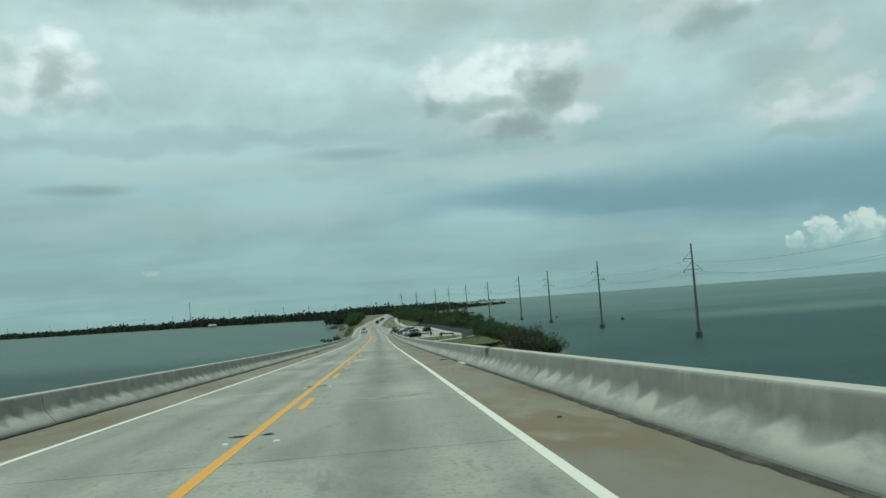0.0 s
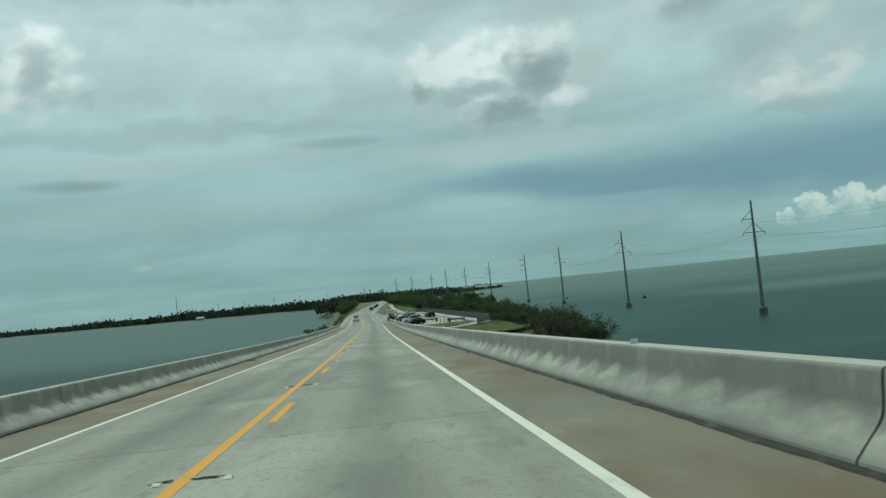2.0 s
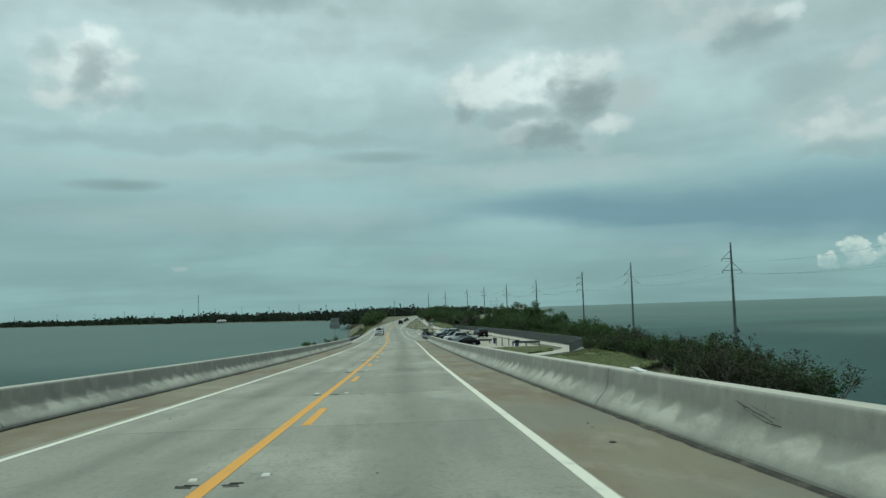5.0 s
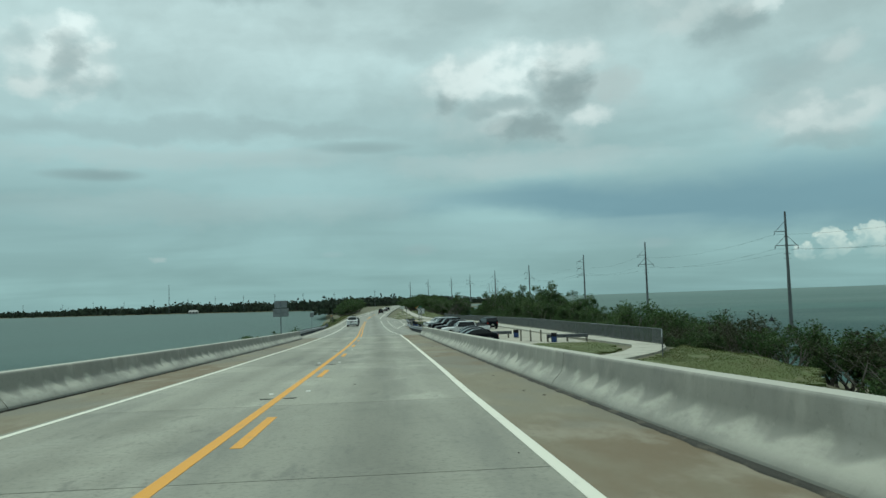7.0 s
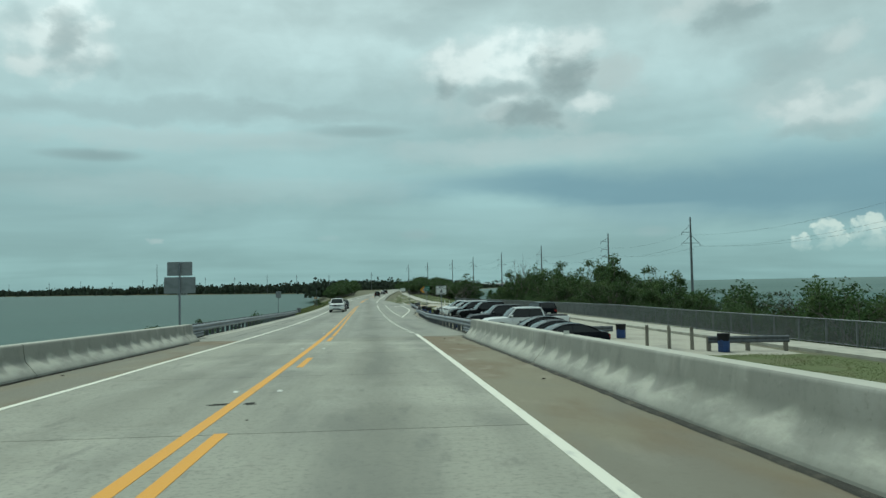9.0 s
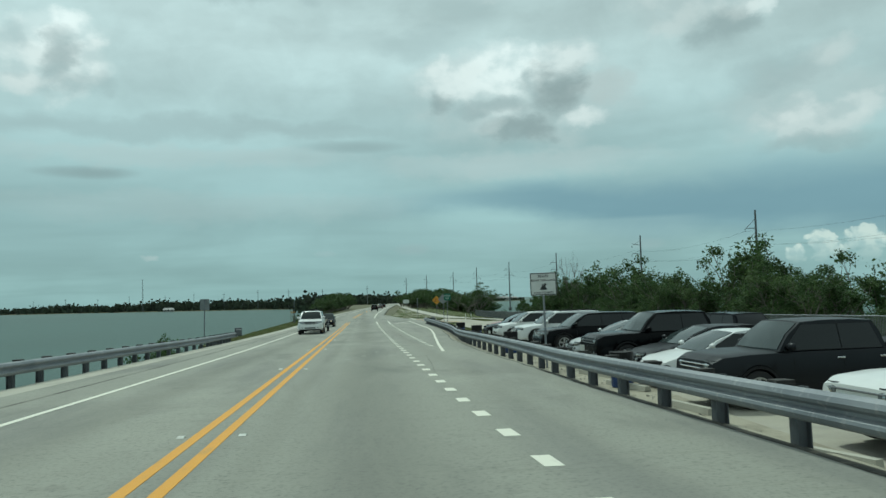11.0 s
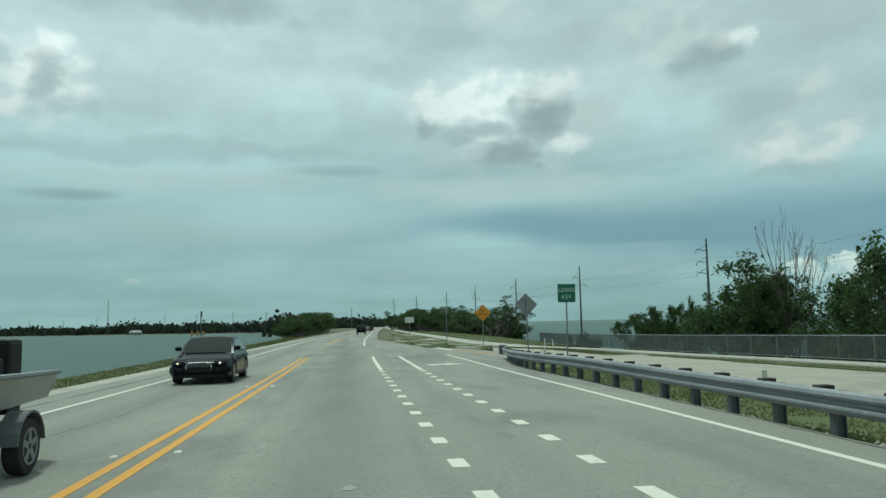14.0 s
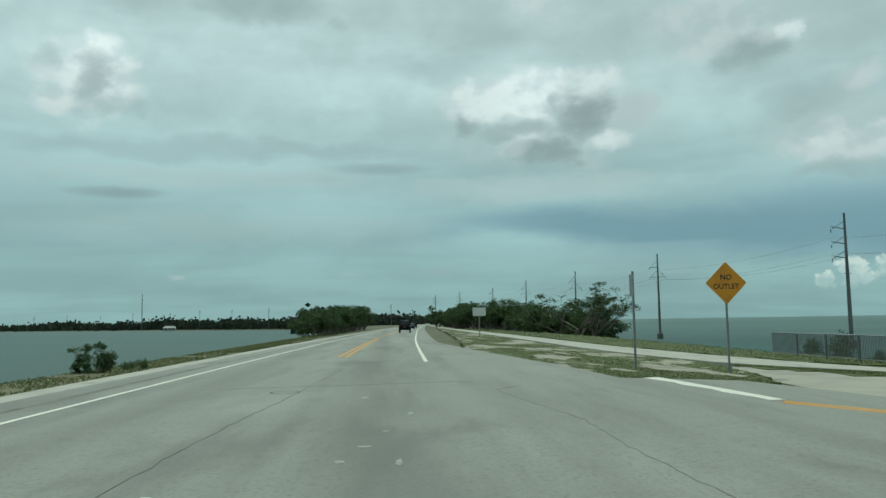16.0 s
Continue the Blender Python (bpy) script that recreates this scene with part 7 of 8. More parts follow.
    part("rear_bumper", bm, chrome_mat if "bed" in S else paint_mat, t)
    bm = bmesh.new()
    box(bm, -L / 2 - 0.045, -L / 2 - 0.02, -0.16, 0.16, h0 + 0.30, h0 + 0.44, bevel=0.004)
    part("blank_plate", bm, marker_mat, t)
    # cladding along the sills, black arch trims
    for s in (1, -1):
        bm = bmesh.new()
        box(bm, S["xr"] + r * 1.2, S["xf"] - r * 1.2, s * (W - 0.02) - 0.03, s * (W - 0.02) + 0.03, h0 - 0.01, h0 + (0.16 if roof > 1.6 else 0.07), bevel=0.015)
        part("sill", bm, trim_mat, t)
        for xw in (S["xf"], S["xr"]):
            bm = bmesh.new()
            loft(bm, [[(xw + r * q * math.cos(a), s * (W - 0.035 + o), r + r * q * math.sin(a)) for q, o in ((1.10, 0.0), (1.10, 0.045), (1.24, 0.04), (1.24, -0.02))] for a in np.linspace(-0.05, math.pi + 0.05, 13)])
            part("arch_trim", bm, trim_mat if roof > 1.6 else paint_mat, t)
    if rack:
        for s in (1, -1):
            bm = bmesh.new()
            tube(bm, (B - 0.15, s * wt * 0.88, roof + 0.05), (C + 0.1, s * wt * 0.88, roof + 0.05), 0.02, 0.02, 6)
            for x in (B - 0.2, (B + C) / 2, C + 0.15):
                tube(bm, (x, s * wt * 0.88, roof - 0.03), (x, s * wt * 0.88, roof + 0.05), 0.018, 0.018, 6)
            part("roof_rail", bm, trim_mat, t)
    if bonnet:
        bm = bmesh.new()
        xs_ = np.linspace(A + 0.12, nose - 0.22, 7)
        rows2 = [[bm.verts.new((x, v * W * 0.70, float(np.interp(x, tx, tz)) + 0.034 - 0.010 * v * v)) for v in (-1, -0.5, 0, 0.5, 1)] for x in xs_]
        for a, b in zip(rows2, rows2[1:]):
            for i in range(4): bm.faces.new((a[i], a[i + 1], b[i + 1], b[i]))
        ext = bmesh.ops.extrude_face_region(bm, geom=bm.faces[:])
        bmesh.ops.translate(bm, vec=(0, 0, -0.03), verts=[v for v in ext["geom"] if isinstance(v, bmesh.types.BMVert)])
        bmesh.ops.recalc_face_normals(bm, faces=bm.faces[:])
        part("bonnet", bm, bonnet, t, "red bonnet")
    if "bed" in S:
        b0, b1 = S["bed"]
        bm = bmesh.new()
        box(bm, b0, b1, -W * 0.80, W * 0.80, 1.10, 1.285, bevel=0.01)
        part("bed_cover", bm, trim_mat, t, "dark load-bed cover")
    return t


TURN = radians(183)


def parked(name, label, spec, mat, y, lat=9.2, turn=TURN, **kw):
    f = Vector((math.cos(turn), math.sin(turn), 0))
    c = low(lat, y, 0.02) - f * spec["L"] / 2
    c.z = stand_z(9.4, c.y) + 0.03
    return car(name, label, spec, mat, Matrix.Translation(c) @ Matrix.Rotation(turn, 4, "Z"), group="cars in the car park", **kw)


parked("sedan", "black saloon car parked nose to the road", SEDAN, night_paint, 221.6)
parked("sedan", "dark grey saloon car parked nose to the road", SEDAN, grey_paint, 224.7)
parked("sedan", "black saloon car parked beside a white pickup", SEDAN, black_paint, 229.0, 9.6)
parked("pickup_truck", "white crew-cab pickup truck parked nose to the road", PICKUP, white_paint_car, 233.4, 9.3, category="pickup truck")
parked("pickup_truck", "faded dark pickup truck with a chrome grille bar", PICKUP, grey_paint, 238.6, 9.0, category="pickup truck", chrome=True)
parked("sedan", "white saloon car with a pale bonnet", SEDAN, white_paint_car, 242.3)
parked("sedan", "dark saloon car with a clear windscreen", SEDAN, grey_paint, 244.9, 9.7)
parked("pickup_truck", "large black pickup truck with square headlights", PICKUP, black_paint, 247.6, 9.2, category="pickup truck")
parked("sedan", "silver saloon car between two black trucks", SEDAN, silver_paint, 251.2, 9.5)
parked("suv", "black sport utility car with a chrome barred grille", SUV, black_paint, 256.2, 9.3, chrome=True, category="suv")
parked("sedan", "low black saloon car between two utility cars", SEDAN, night_paint, 259.0, 10.2)
parked("suv", "large white sport utility car with roof rails", SUV, white_paint_car, 261.9, 9.3, rack=True, chrome=True, category="suv")
parked("crossover", "white compact crossover car with roof rails", CROSS, white_paint_car, 268.2, 9.3, rack=True, category="suv")
parked("sedan", "glossy black saloon car with raked windscreen", SEDAN, black_paint, 273.6, 9.5)
parked("sedan", "black saloon car with a red bonnet", SEDAN, night_paint, 277.4, 10.3, bonnet=red_paint)
f_ = low(18.2, 257.0, 0.02)
car("suv", "dark utility car standing in the car park lane", SUV, night_paint, Matrix.Translation(f_) @ Matrix.Rotation(radians(100), 4, "Z"), "suv", "cars in the car park")
# wheel stops
stop_me = None
for y in (221.4, 224.6, 229, 233.2, 238.2, 242.0, 245.0, 248.0, 251.0, 256.0, 259.0, 262.0, 267.4, 272.2):
    if stop_me is None:
        bm = bmesh.new()
        loft(bm, [[(-0.10, yy, 0), (-0.075, yy, 0.13), (0.075, yy, 0.13), (0.10, yy, 0)] for yy in (-0.92, -0.9, 0.9, 0.92)])
        ob = tagged(link("wheel_stop", bm, path_mat), "pale concrete wheel stop", "wheel stop", "wheel stops")
        stop_me = ob
        ob.matrix_world = Matrix.Translation(low(8.75, y, 0.02)) @ Matrix.Rotation(radians(14), 4, "Z")
    else:
        again(stop_me, Matrix.Translation(low(8.7 + random.uniform(-0.1, 0.15), y, 0.02)) @ Matrix.Rotation(radians(random.uniform(8, 22)), 4, "Z"))


def on_road(x_off, y, heading):
    """A pose on the carriageway, following its slope; heading +1 away from the start, -1 back."""
    a, b = Vector((mid_x(y - 2), y - 2, road_z(y - 2))), Vector((mid_x(y + 2), y + 2, road_z(y + 2)))
    d = (b - a).normalized() * heading
    ang = math.atan2(d.y, d.x)
    return Matrix.Translation((mid_x(y) + x_off, y, road_z(y) + 0.006)) @ Matrix.Rotation(ang, 4, "Z") @ Matrix.Rotation(-math.asin(d.z), 4, "Y")


# oncoming white utility car towing a small boat
RIG_Y = 284.3
car("suv", "white utility car with roof rails towing a boat trailer", WAGON, white_paint_car, on_road(-1.95, RIG_Y, -1), "suv", rack=True, shield=dusty_shield)
t = thing("boat_trailer", "small grey skiff on a road trailer behind a white car", "boat trailer", at=on_road(-1.95, RIG_Y + 5.75, -1))
bm = bmesh.new()
rings = []
for x, w, zb, zt in ((-2.5, 0.80, 0.60, 1.02), (-1.2, 0.88, 0.57, 1.03), (0.4, 0.86, 0.56, 1.05), (1.6, 0.66, 0.60, 1.09), (2.4, 0.34, 0.72, 1.12), (2.75, 0.06, 0.92, 1.14)):
    rings.append([(x, -w * 0.15, zb), (x, -w * 0.85, zb + 0.12), (x, -w, zt), (x, -w * 0.92, zt + 0.01), (x, -w * 0.8, zt - 0.22), (x, w * 0.8, zt - 0.22), (x, w * 0.92, zt + 0.01), (x, w, zt), (x, w * 0.85, zb + 0.12), (x, w * 0.15, zb)])
loft(bm, rings)
part("hull", bm, gel_mat, t, "grey aluminium boat hull")
for s in (1, -1):
    bm = bmesh.new()
    line = [(-2.5, 0.81, 1.03), (-1.2, 0.89, 1.04), (0.4, 0.87, 1.06), (1.6, 0.67, 1.10), (2.4, 0.35, 1.13), (2.75, 0.07, 1.15)]
    for (x0, y0, z0), (x1, y1, z1) in zip(line, line[1:]): tube(bm, (x0, s * y0, z0), (x1, s * y1, z1), 0.03, 0.03, 6)
    part("gunwale", bm, steel_mat, t, "pale metal gunwale")
bm = bmesh.new()
loft(bm, [[(x0, -0.34, z), (x0, 0.34, z), (x1, 0.34, z), (x1, -0.34, z)] for x0, x1, z in ((-0.75, 0.05, 0.80), (-0.72, 0.02, 1.42), (-0.62, -0.15, 1.52))])
part("console", bm, trim_mat, t)
bm = bmesh.new()
loft(bm, [[(x0, -0.20, z), (x0, 0.20, z), (x1, 0.20, z), (x1, -0.20, z)] for x0, x1, z in ((-0.60, -0.30, 1.50), (-0.56, -0.40, 1.86))])
part("wind_shield", bm, lamp_mat, t, "clear plastic console screen")
bm = bmesh.new()
for s in (1, -1):
    tube(bm, (-1.05, s * 0.52, 1.0), (-0.90, s * 0.48, 1.92), 0.028, 0.028, 6)
    tube(bm, (0.30, s * 0.52, 1.0), (0.15, s * 0.48, 1.92), 0.028, 0.028, 6)
    tube(bm, (-0.95, s * 0.48, 1.92), (0.20, s * 0.48, 1.92), 0.03, 0.03, 6)
for x in (-0.95, -0.4, 0.20):
    tube(bm, (x, -0.48, 1.92), (x, 0.48, 1.92), 0.025, 0.025, 6)
tube(bm, (-0.4, 0.0, 1.92), (-0.4, 0.0, 2.12), 0.04, 0.03, 6)
part("canopy_frame", bm, trim_mat, t)
bm = bmesh.new()
box(bm, -2.95, -2.5, -0.2, 0.2, 0.50, 1.45, bevel=0.07)
part("outboard_motor", bm, trim_mat, t)
for x0, x1, y0, y1, z1, mt, lb in ((0.55, 1.25, -0.50, 0.30, 1.42, trim_mat, "black cool box"), (1.32, 1.80, -0.42, 0.10, 1.36, post_mat, "grey crate"), (-1.75, -1.15, -0.45, 0.45, 1.22, trim_mat, "dark seat box"), (0.70, 1.30, 0.34, 0.60, 1.26, post_mat, "folded grey cover")):
    bm = bmesh.new()
    box(bm, x0, x1, y0, y1, 0.83, z1, bevel=0.03)
    part("cargo_box", bm, mt, t, lb)
bm = bmesh.new()
for p, q in (((0.1, -0.60, 1.10), (0.55, -0.30, 1.30)), ((0.1, -0.60, 1.10), (-0.6, -0.66, 1.10)), ((0.2, 0.55, 1.12), (-0.5, 0.30, 1.32))):
    tube(bm, p, q, 0.022, 0.022, 6)
part("strap", bm, red_lamp, t, "red tie-down strap")
bm = bmesh.new()
for s in (1, -1):
    tube(bm, (-2.4, s * 0.5, 0.47), (1.4, s * 0.45, 0.47), 0.045, 0.045, 6)
    tube(bm, (1.4, s * 0.45, 0.5), (3.4, 0, 0.46), 0.045, 0.045, 6)
box(bm, -1.1, -0.95, -0.85, 0.85, 0.32, 0.42)
part("trailer_frame", bm, steel_mat, t)
for s in (1, -1):
    wheel(t, -1.02, s * 0.95, 0.30, 0.18, steel_mat)
    bm = bmesh.new()
    loft(bm, [[(-1.02 + q * 0.38 * math.cos(a), s * 0.84 + o, 0.30 + q * 0.38 * math.sin(a)) for a in np.linspace(0.1, math.pi - 0.1, 9) for q in (1.0,)] + [(-1.02 + 0.355 * math.cos(a), s * 0.84 + o, 0.30 + 0.355 * math.sin(a)) for a in np.linspace(math.pi - 0.1, 0.1, 9)] for o in (0.0, s * 0.22)])
    part("mudguard", bm, post_mat, t)

# oncoming black saloon
car("sedan", "glossy blue-black saloon car with bright headlamps on the road", SEDAN, night_paint, on_road(-1.95, 308.6, -1), "car", lit=True, shield=dusty_shield)
# vehicles ahead
t = car("jeep", "black open-top off-road car with a spare wheel", JEEP, black_paint, on_road(1.75, 446.0, 1), "car", rim=trim_mat)
bm = bmesh.new()
n = 20
loft(bm, [[(-2.14 - d, 0.40 * q * math.cos(2 * math.pi * i / n), 1.08 + 0.40 * q * math.sin(2 * math.pi * i / n)) for i in range(n)] for d, q in ((0.0, 0.6), (0.0, 0.95), (0.06, 1.0), (0.2, 0.97), (0.24, 0.85), (0.22, 0.4))])
part("spare_wheel", bm, rubber_mat, t)
car("sedan", "dark car far ahead on the road", SEDAN, grey_paint, on_road(1.75, 520.0, 1), "car")
car("suv", "black utility car far ahead on the road", SUV, black_paint, on_road(1.75, 560.0, 1), "suv")
car("sedan", "white car far off coming towards us", SEDAN, white_paint_car, on_road(-1.75, 640.0, -1), "car")

# ---- vegetation ----
def branch(bm, p, d, length, r, depth, rng, tips, spread=0.75):
    """A tapered limb with forks; collects twig ends."""
    segs = 3 if depth > 1 else 2
    for k in range(segs):
        q = p + d * (length / segs)
        tube(bm, p, q, r * (1 - 0.25 * k / segs), r * (1 - 0.25 * (k + 1) / segs), 5 if depth > 2 else 4 if depth > 1 else 3, False)
        p = q
        d = (d + Vector((rng.uniform(-1, 1), rng.uniform(-1, 1), rng.uniform(-0.5, 0.8))) * 0.18).normalized()
    r *= 0.72
    if depth == 0:
        tips.append(p)
        return
    for _ in range(rng.choice((2, 3, 3))):
        nd = (d + Vector((rng.uniform(-1, 1), rng.uniform(-1, 1), rng.uniform(-0.35, 0.75))) * spread).normalized()
        branch(bm, p, nd, length * rng.uniform(0.55, 0.85), r * 0.7, depth - 1, rng, tips, spread)
    if depth <= 2: tips.append(p)


def leaf_cloud(tips, rng, per, radius, size, squash=0.75):
    vs, fs = [], []
    for p in tips:
        n = int(per * rng.uniform(0.4, 1.5))
        rad = radius * rng.uniform(0.7, 1.35)
        for _ in range(n):
            o = Vector((rng.gauss(0, 1), rng.gauss(0, 1), rng.gauss(0, 1))).normalized() * (rad * rng.random() ** 0.45)
            o.z *= squash
            c = p + o
            u = Vector((rng.uniform(-1, 1), rng.uniform(-1, 1), rng.uniform(-0.5, 0.5))).normalized()
            v = u.orthogonal().normalized()
            v = (v * math.cos(rng.uniform(0, 3)) + u.cross(v) * math.sin(rng.uniform(0, 3))).normalized()
            s = size * rng.uniform(0.6, 1.4)
            k = len(vs)
            bend = u.cross(v) * s * 0.15
            vs += [c - u * s, c - v * s * 0.42 + bend, c + u * s, c + v * s * 0.42 + bend]
            fs.append((k, k + 1, k + 2, k + 3))
    return vs, fs


def plant(name, seed, height, stems, depth, per, radius, size, mat, label, category="tree", lean=0.5, bare=0.0, spread=0.75):
    rng = random.Random(seed)
    t = thing(name, label, category)
    bm = bmesh.new()
    tips = []
    for _ in range(stems):
        a = rng.uniform(0, 6.28)
        d = Vector((math.cos(a) * lean * rng.uniform(0.3, 1), math.sin(a) * lean * rng.uniform(0.3, 1), 1)).normalized()
        p = Vector((math.cos(a) * 0.15, math.sin(a) * 0.15, -0.4))
        branch(bm, p, d, height * rng.uniform(0.30, 0.42), height * 0.020 + 0.015, depth, rng, tips, spread)
    part("trunk", bm, bark_mat, t)
    if bare: tips = [p for p in tips if rng.random() > bare]
    vs, fs = leaf_cloud(tips, rng, per, radius, size)
    me = bpy.data.meshes.new("crown")
    me.from_pydata(vs, [], fs)
    me.materials.append(mat)
    c = new("crown", me)
    c.parent = t
    return t


TREES = [plant("tree", 21 + i, h, st, 3, int(per * 0.88), 0.40, 0.088, leaf_mat, "bushy green shore tree with many stems", "tree", 0.55, 0.12, 0.85) for i, (h, st, per) in enumerate(((5.4, 3, 54), (4.6, 4, 44), (5.0, 3, 52), (4.2, 4, 46)))]
FAR_TREES = [plant("tree", 121 + i, h, st, 3, per, 0.52, 0.125, leaf_mat, "dense dark green tree further along the key", "tree", 0.75, 0.0, 0.95) for i, (h, st, per) in enumerate(((5.4, 4, 40), (4.6, 5, 36), (5.0, 4, 40)))]
SHRUBS = [plant("shrub", 51 + i, h, st, 3, per, 0.25 if bare > 0.3 else 0.34, 0.062, m, lab, "shrub", 0.9, bare, 0.95) for i, (h, st, per, m, bare, lab) in enumerate((
    (3.0, 4, 26, dull_leaf, 0.35, "straggly brownish shore shrub with bare twigs"), (2.6, 5, 30, leaf_mat, 0.15, "low green mangrove shrub"), (3.2, 4, 20, dull_leaf, 0.5, "half-bare shore shrub with grey twigs"), (2.4, 5, 36, leaf_mat, 0.05, "dense green shore shrub")))]
BARE = plant("bare_tree", 77, 5.2, 3, 4, 2, 0.3, 0.06, dull_leaf, "leafless grey tree standing above the shrubs", "tree", 0.16, 0.93, 0.42)
LONE = plant("lone_tree", 78, 5.4, 4, 4, 24, 0.28, 0.075, leaf_mat, "open half-bare tree with spreading grey limbs", "tree", 1.1, 0.50, 0.95)
SMALL = [plant("small_tree", 171 + i, 4.4, 3, 3, 80, 0.36, 0.085, leaf_mat, "compact dark green shore tree with a rounded crown", "tree", 0.6, 0.0, 0.8) for i in range(2)]
used = set()
TALL = {}
for pr_ in TREES + FAR_TREES + SHRUBS + SMALL + [BARE, LONE]:
    zs = sorted(v.co.z for ch in pr_.children for v in ch.data.vertices)
    TALL[pr_.name] = zs[int(len(zs) * 0.995)]


def put_plant(proto, lat, y, top, rng=random, group="", wide=1.0, sink=0.1):
    """Stands a plant on the ground with its top at the given height over the sea."""
    x = axis_x(y) + lat
    z = max(land_z(x, y), -0.2) - sink
    key = proto.name.split(".")[0] if proto.name not in TALL else proto.name
    s = max(0.2, (top - z) / TALL[key])
    w = wide * s ** 0.75
    m = Matrix.Translation((x, y, z)) @ Matrix.Rotation(rng.uniform(0, 6.28), 4, "Z") @ Matrix.Diagonal((w * rng.uniform(0.9, 1.15), w * rng.uniform(0.9, 1.15), s, 1))
    if proto.name not in used:
        used.add(proto.name)
        proto.matrix_world = m
        ob = proto
    else:
        ob = again(proto, m)
    if group: ob["group"] = group
    return ob


rng = random.Random(31)
# tall belt behind the car park railing
for k in range(60):
    y = 250 + 84 * (k + rng.random()) / 60
    lat = rng.uniform(28.2, 39.0)
    top = float(np.interp(y, (250, 258, 270, 284, 296, 305, 316, 325, 328, 334), (8.2, 8.6, 9.6, 10.3, 9.0, 8.8, 9.5, 8.8, 7.6, 8.2))) - 3.8 * rng.random() ** 1.1
    put_plant(TREES[k % 4], lat, y, top, rng, "trees behind the car park")
for lat, y, top in ((32.5, 283, 12.4), (34, 286, 11.8), (33.8, 312.5, 12.3), (36.5, 329.5, 8.8), (35.8, 352, 7.4), (33, 340, 8.0), (38, 274, 10.6), (30.2, 277, 10.4), (29.4, 268, 9.4), (31, 295, 10.4), (30.4, 303, 10.2), (29.6, 320, 10.0), (33.0, 323.2, 12.2), (34.2, 324.4, 10.8), (32.6, 329.0, 8.6), (33.0, 310.5, 10.2), (35.0, 309.0, 10.0), (34.0, 343.5, 7.4), (32.4, 337.0, 9.6), (31.2, 338.4, 10.8), (32.4, 335.4, 11.2), (31.0, 333.2, 10.0), (30.8, 340.4, 8.8)):
    put_plant(TREES[int(y) % 4], lat, y, top, rng, "trees behind the car park", 0.86)
# small separate crowns at the end of the belt
for lat, y, top, wide in ((31.0, 357.2, 7.2, 0.7), (30.6, 354.8, 8.0, 0.62), (30.5, 351.8, 7.9, 0.5), (30.5, 348.4, 7.7, 0.55), (30.4, 345.4, 8.6, 0.38), (30.6, 343.2, 7.7, 0.6)):
    put_plant(SMALL[int(y) % 2], lat, y, top, rng, "trees behind the car park", wide)
put_plant(BARE, 31.4, 331.8, 13.9, rng, "trees behind the car park", 0.56)
# straggly shrubs on the point
for lat, y, top, k in ((34.5, 178.5, 8.0, 2), (36.0, 181, 7.7, 0), (33.0, 182.5, 7.6, 2), (32.8, 207, 8.5, 2), (34.6, 209, 8.0, 0), (32.9, 229, 8.8, 1), (38, 241, 8.5, 3), (38, 258, 8.6, 1), (35.2, 215, 7.8, 1), (31.6, 203, 7.6, 0)):
    put_plant(SHRUBS[k], lat, y, top, rng, "shrubs on the point", 1.0, 0.3)
for k in range(60):
    y = 170 + 88 * (k + rng.random()) / 60
    hi = float(np.interp(y, (172, 180, 200, 250), (37.5, 40, 42, 44)))
    lo = float(np.interp(y, (172, 190, 205, 214, 250), (38, 33, 29.5, 29.5, 28)))
    lat = rng.uniform(lo, hi)
    top = float(np.interp(y, (170, 180, 205, 230, 258), (6.6, 7.3, 7.5, 7.7, 8.3))) - 2.8 * rng.random()
    if abs(lat - 29.0 - 0.57 * (y - 228.5)) < 1.6 and y > 222: top = 5.4
    put_plant(SHRUBS[rng.choice((0, 0, 1, 2, 2, 3)) if y < 222 else rng.choice((1, 2, 0, 1))], lat, y, top, rng, "shrubs on the point", 1.1, 0.3)
for k in range(28):
    y = 205 + 160 * (k + rng.random()) / 28
    lat = float(np.interp(y, (205, 225, 340, 365), (30.5, 29.5, 27.0, 25.5))) + rng.uniform(-0.8, 2.5)
    put_plant(SHRUBS[rng.choice((1, 3, 3))], lat, y, 5.6 if 224 < y < 232 else rng.uniform(5.9, 7.4) if y < 325 else rng.uniform(5.1, 5.7), rng, "shrubs behind the railing", 1.1 if y < 325 else 0.7, 0.25)
# sea side: single shrubs by the guardrail, clump further on
for lat, y, top, k in ((-11.4, 275.5, 5.85, 3), (-12.6, 277.5, 5.5, 3), (-8.3, 355.4, 5.3, 1)):
    put_plant(SHRUBS[k], lat, y, top, rng, "shrubs on the sea verge", 0.62, 0.15)
put_plant(SMALL[1], -10.6, 243.0, 6.55, rng, "shrubs on the sea verge", 1.0, 0.1)
put_plant(SMALL[0], -9.0, 353.4, 6.0, rng, "shrubs on the sea verge", 0.78, 0.25)
for k in range(40):
    y = 438 + 140 * (k + rng.random()) / 40
    lat = rng.uniform(-12.5, -8.5) + float(np.interp(y, (438, 470, 575), (0.5, 1.2, 3.2)))
    top = float(np.interp(y, (438, 446, 559, 578), (8.0, 9.2, 11.4, 11.4))) - 2.2 * rng.random() ** 1.5
    put_plant(FAR_TREES[k % 3], lat, y, top, rng, "trees on the sea verge", 1.15)
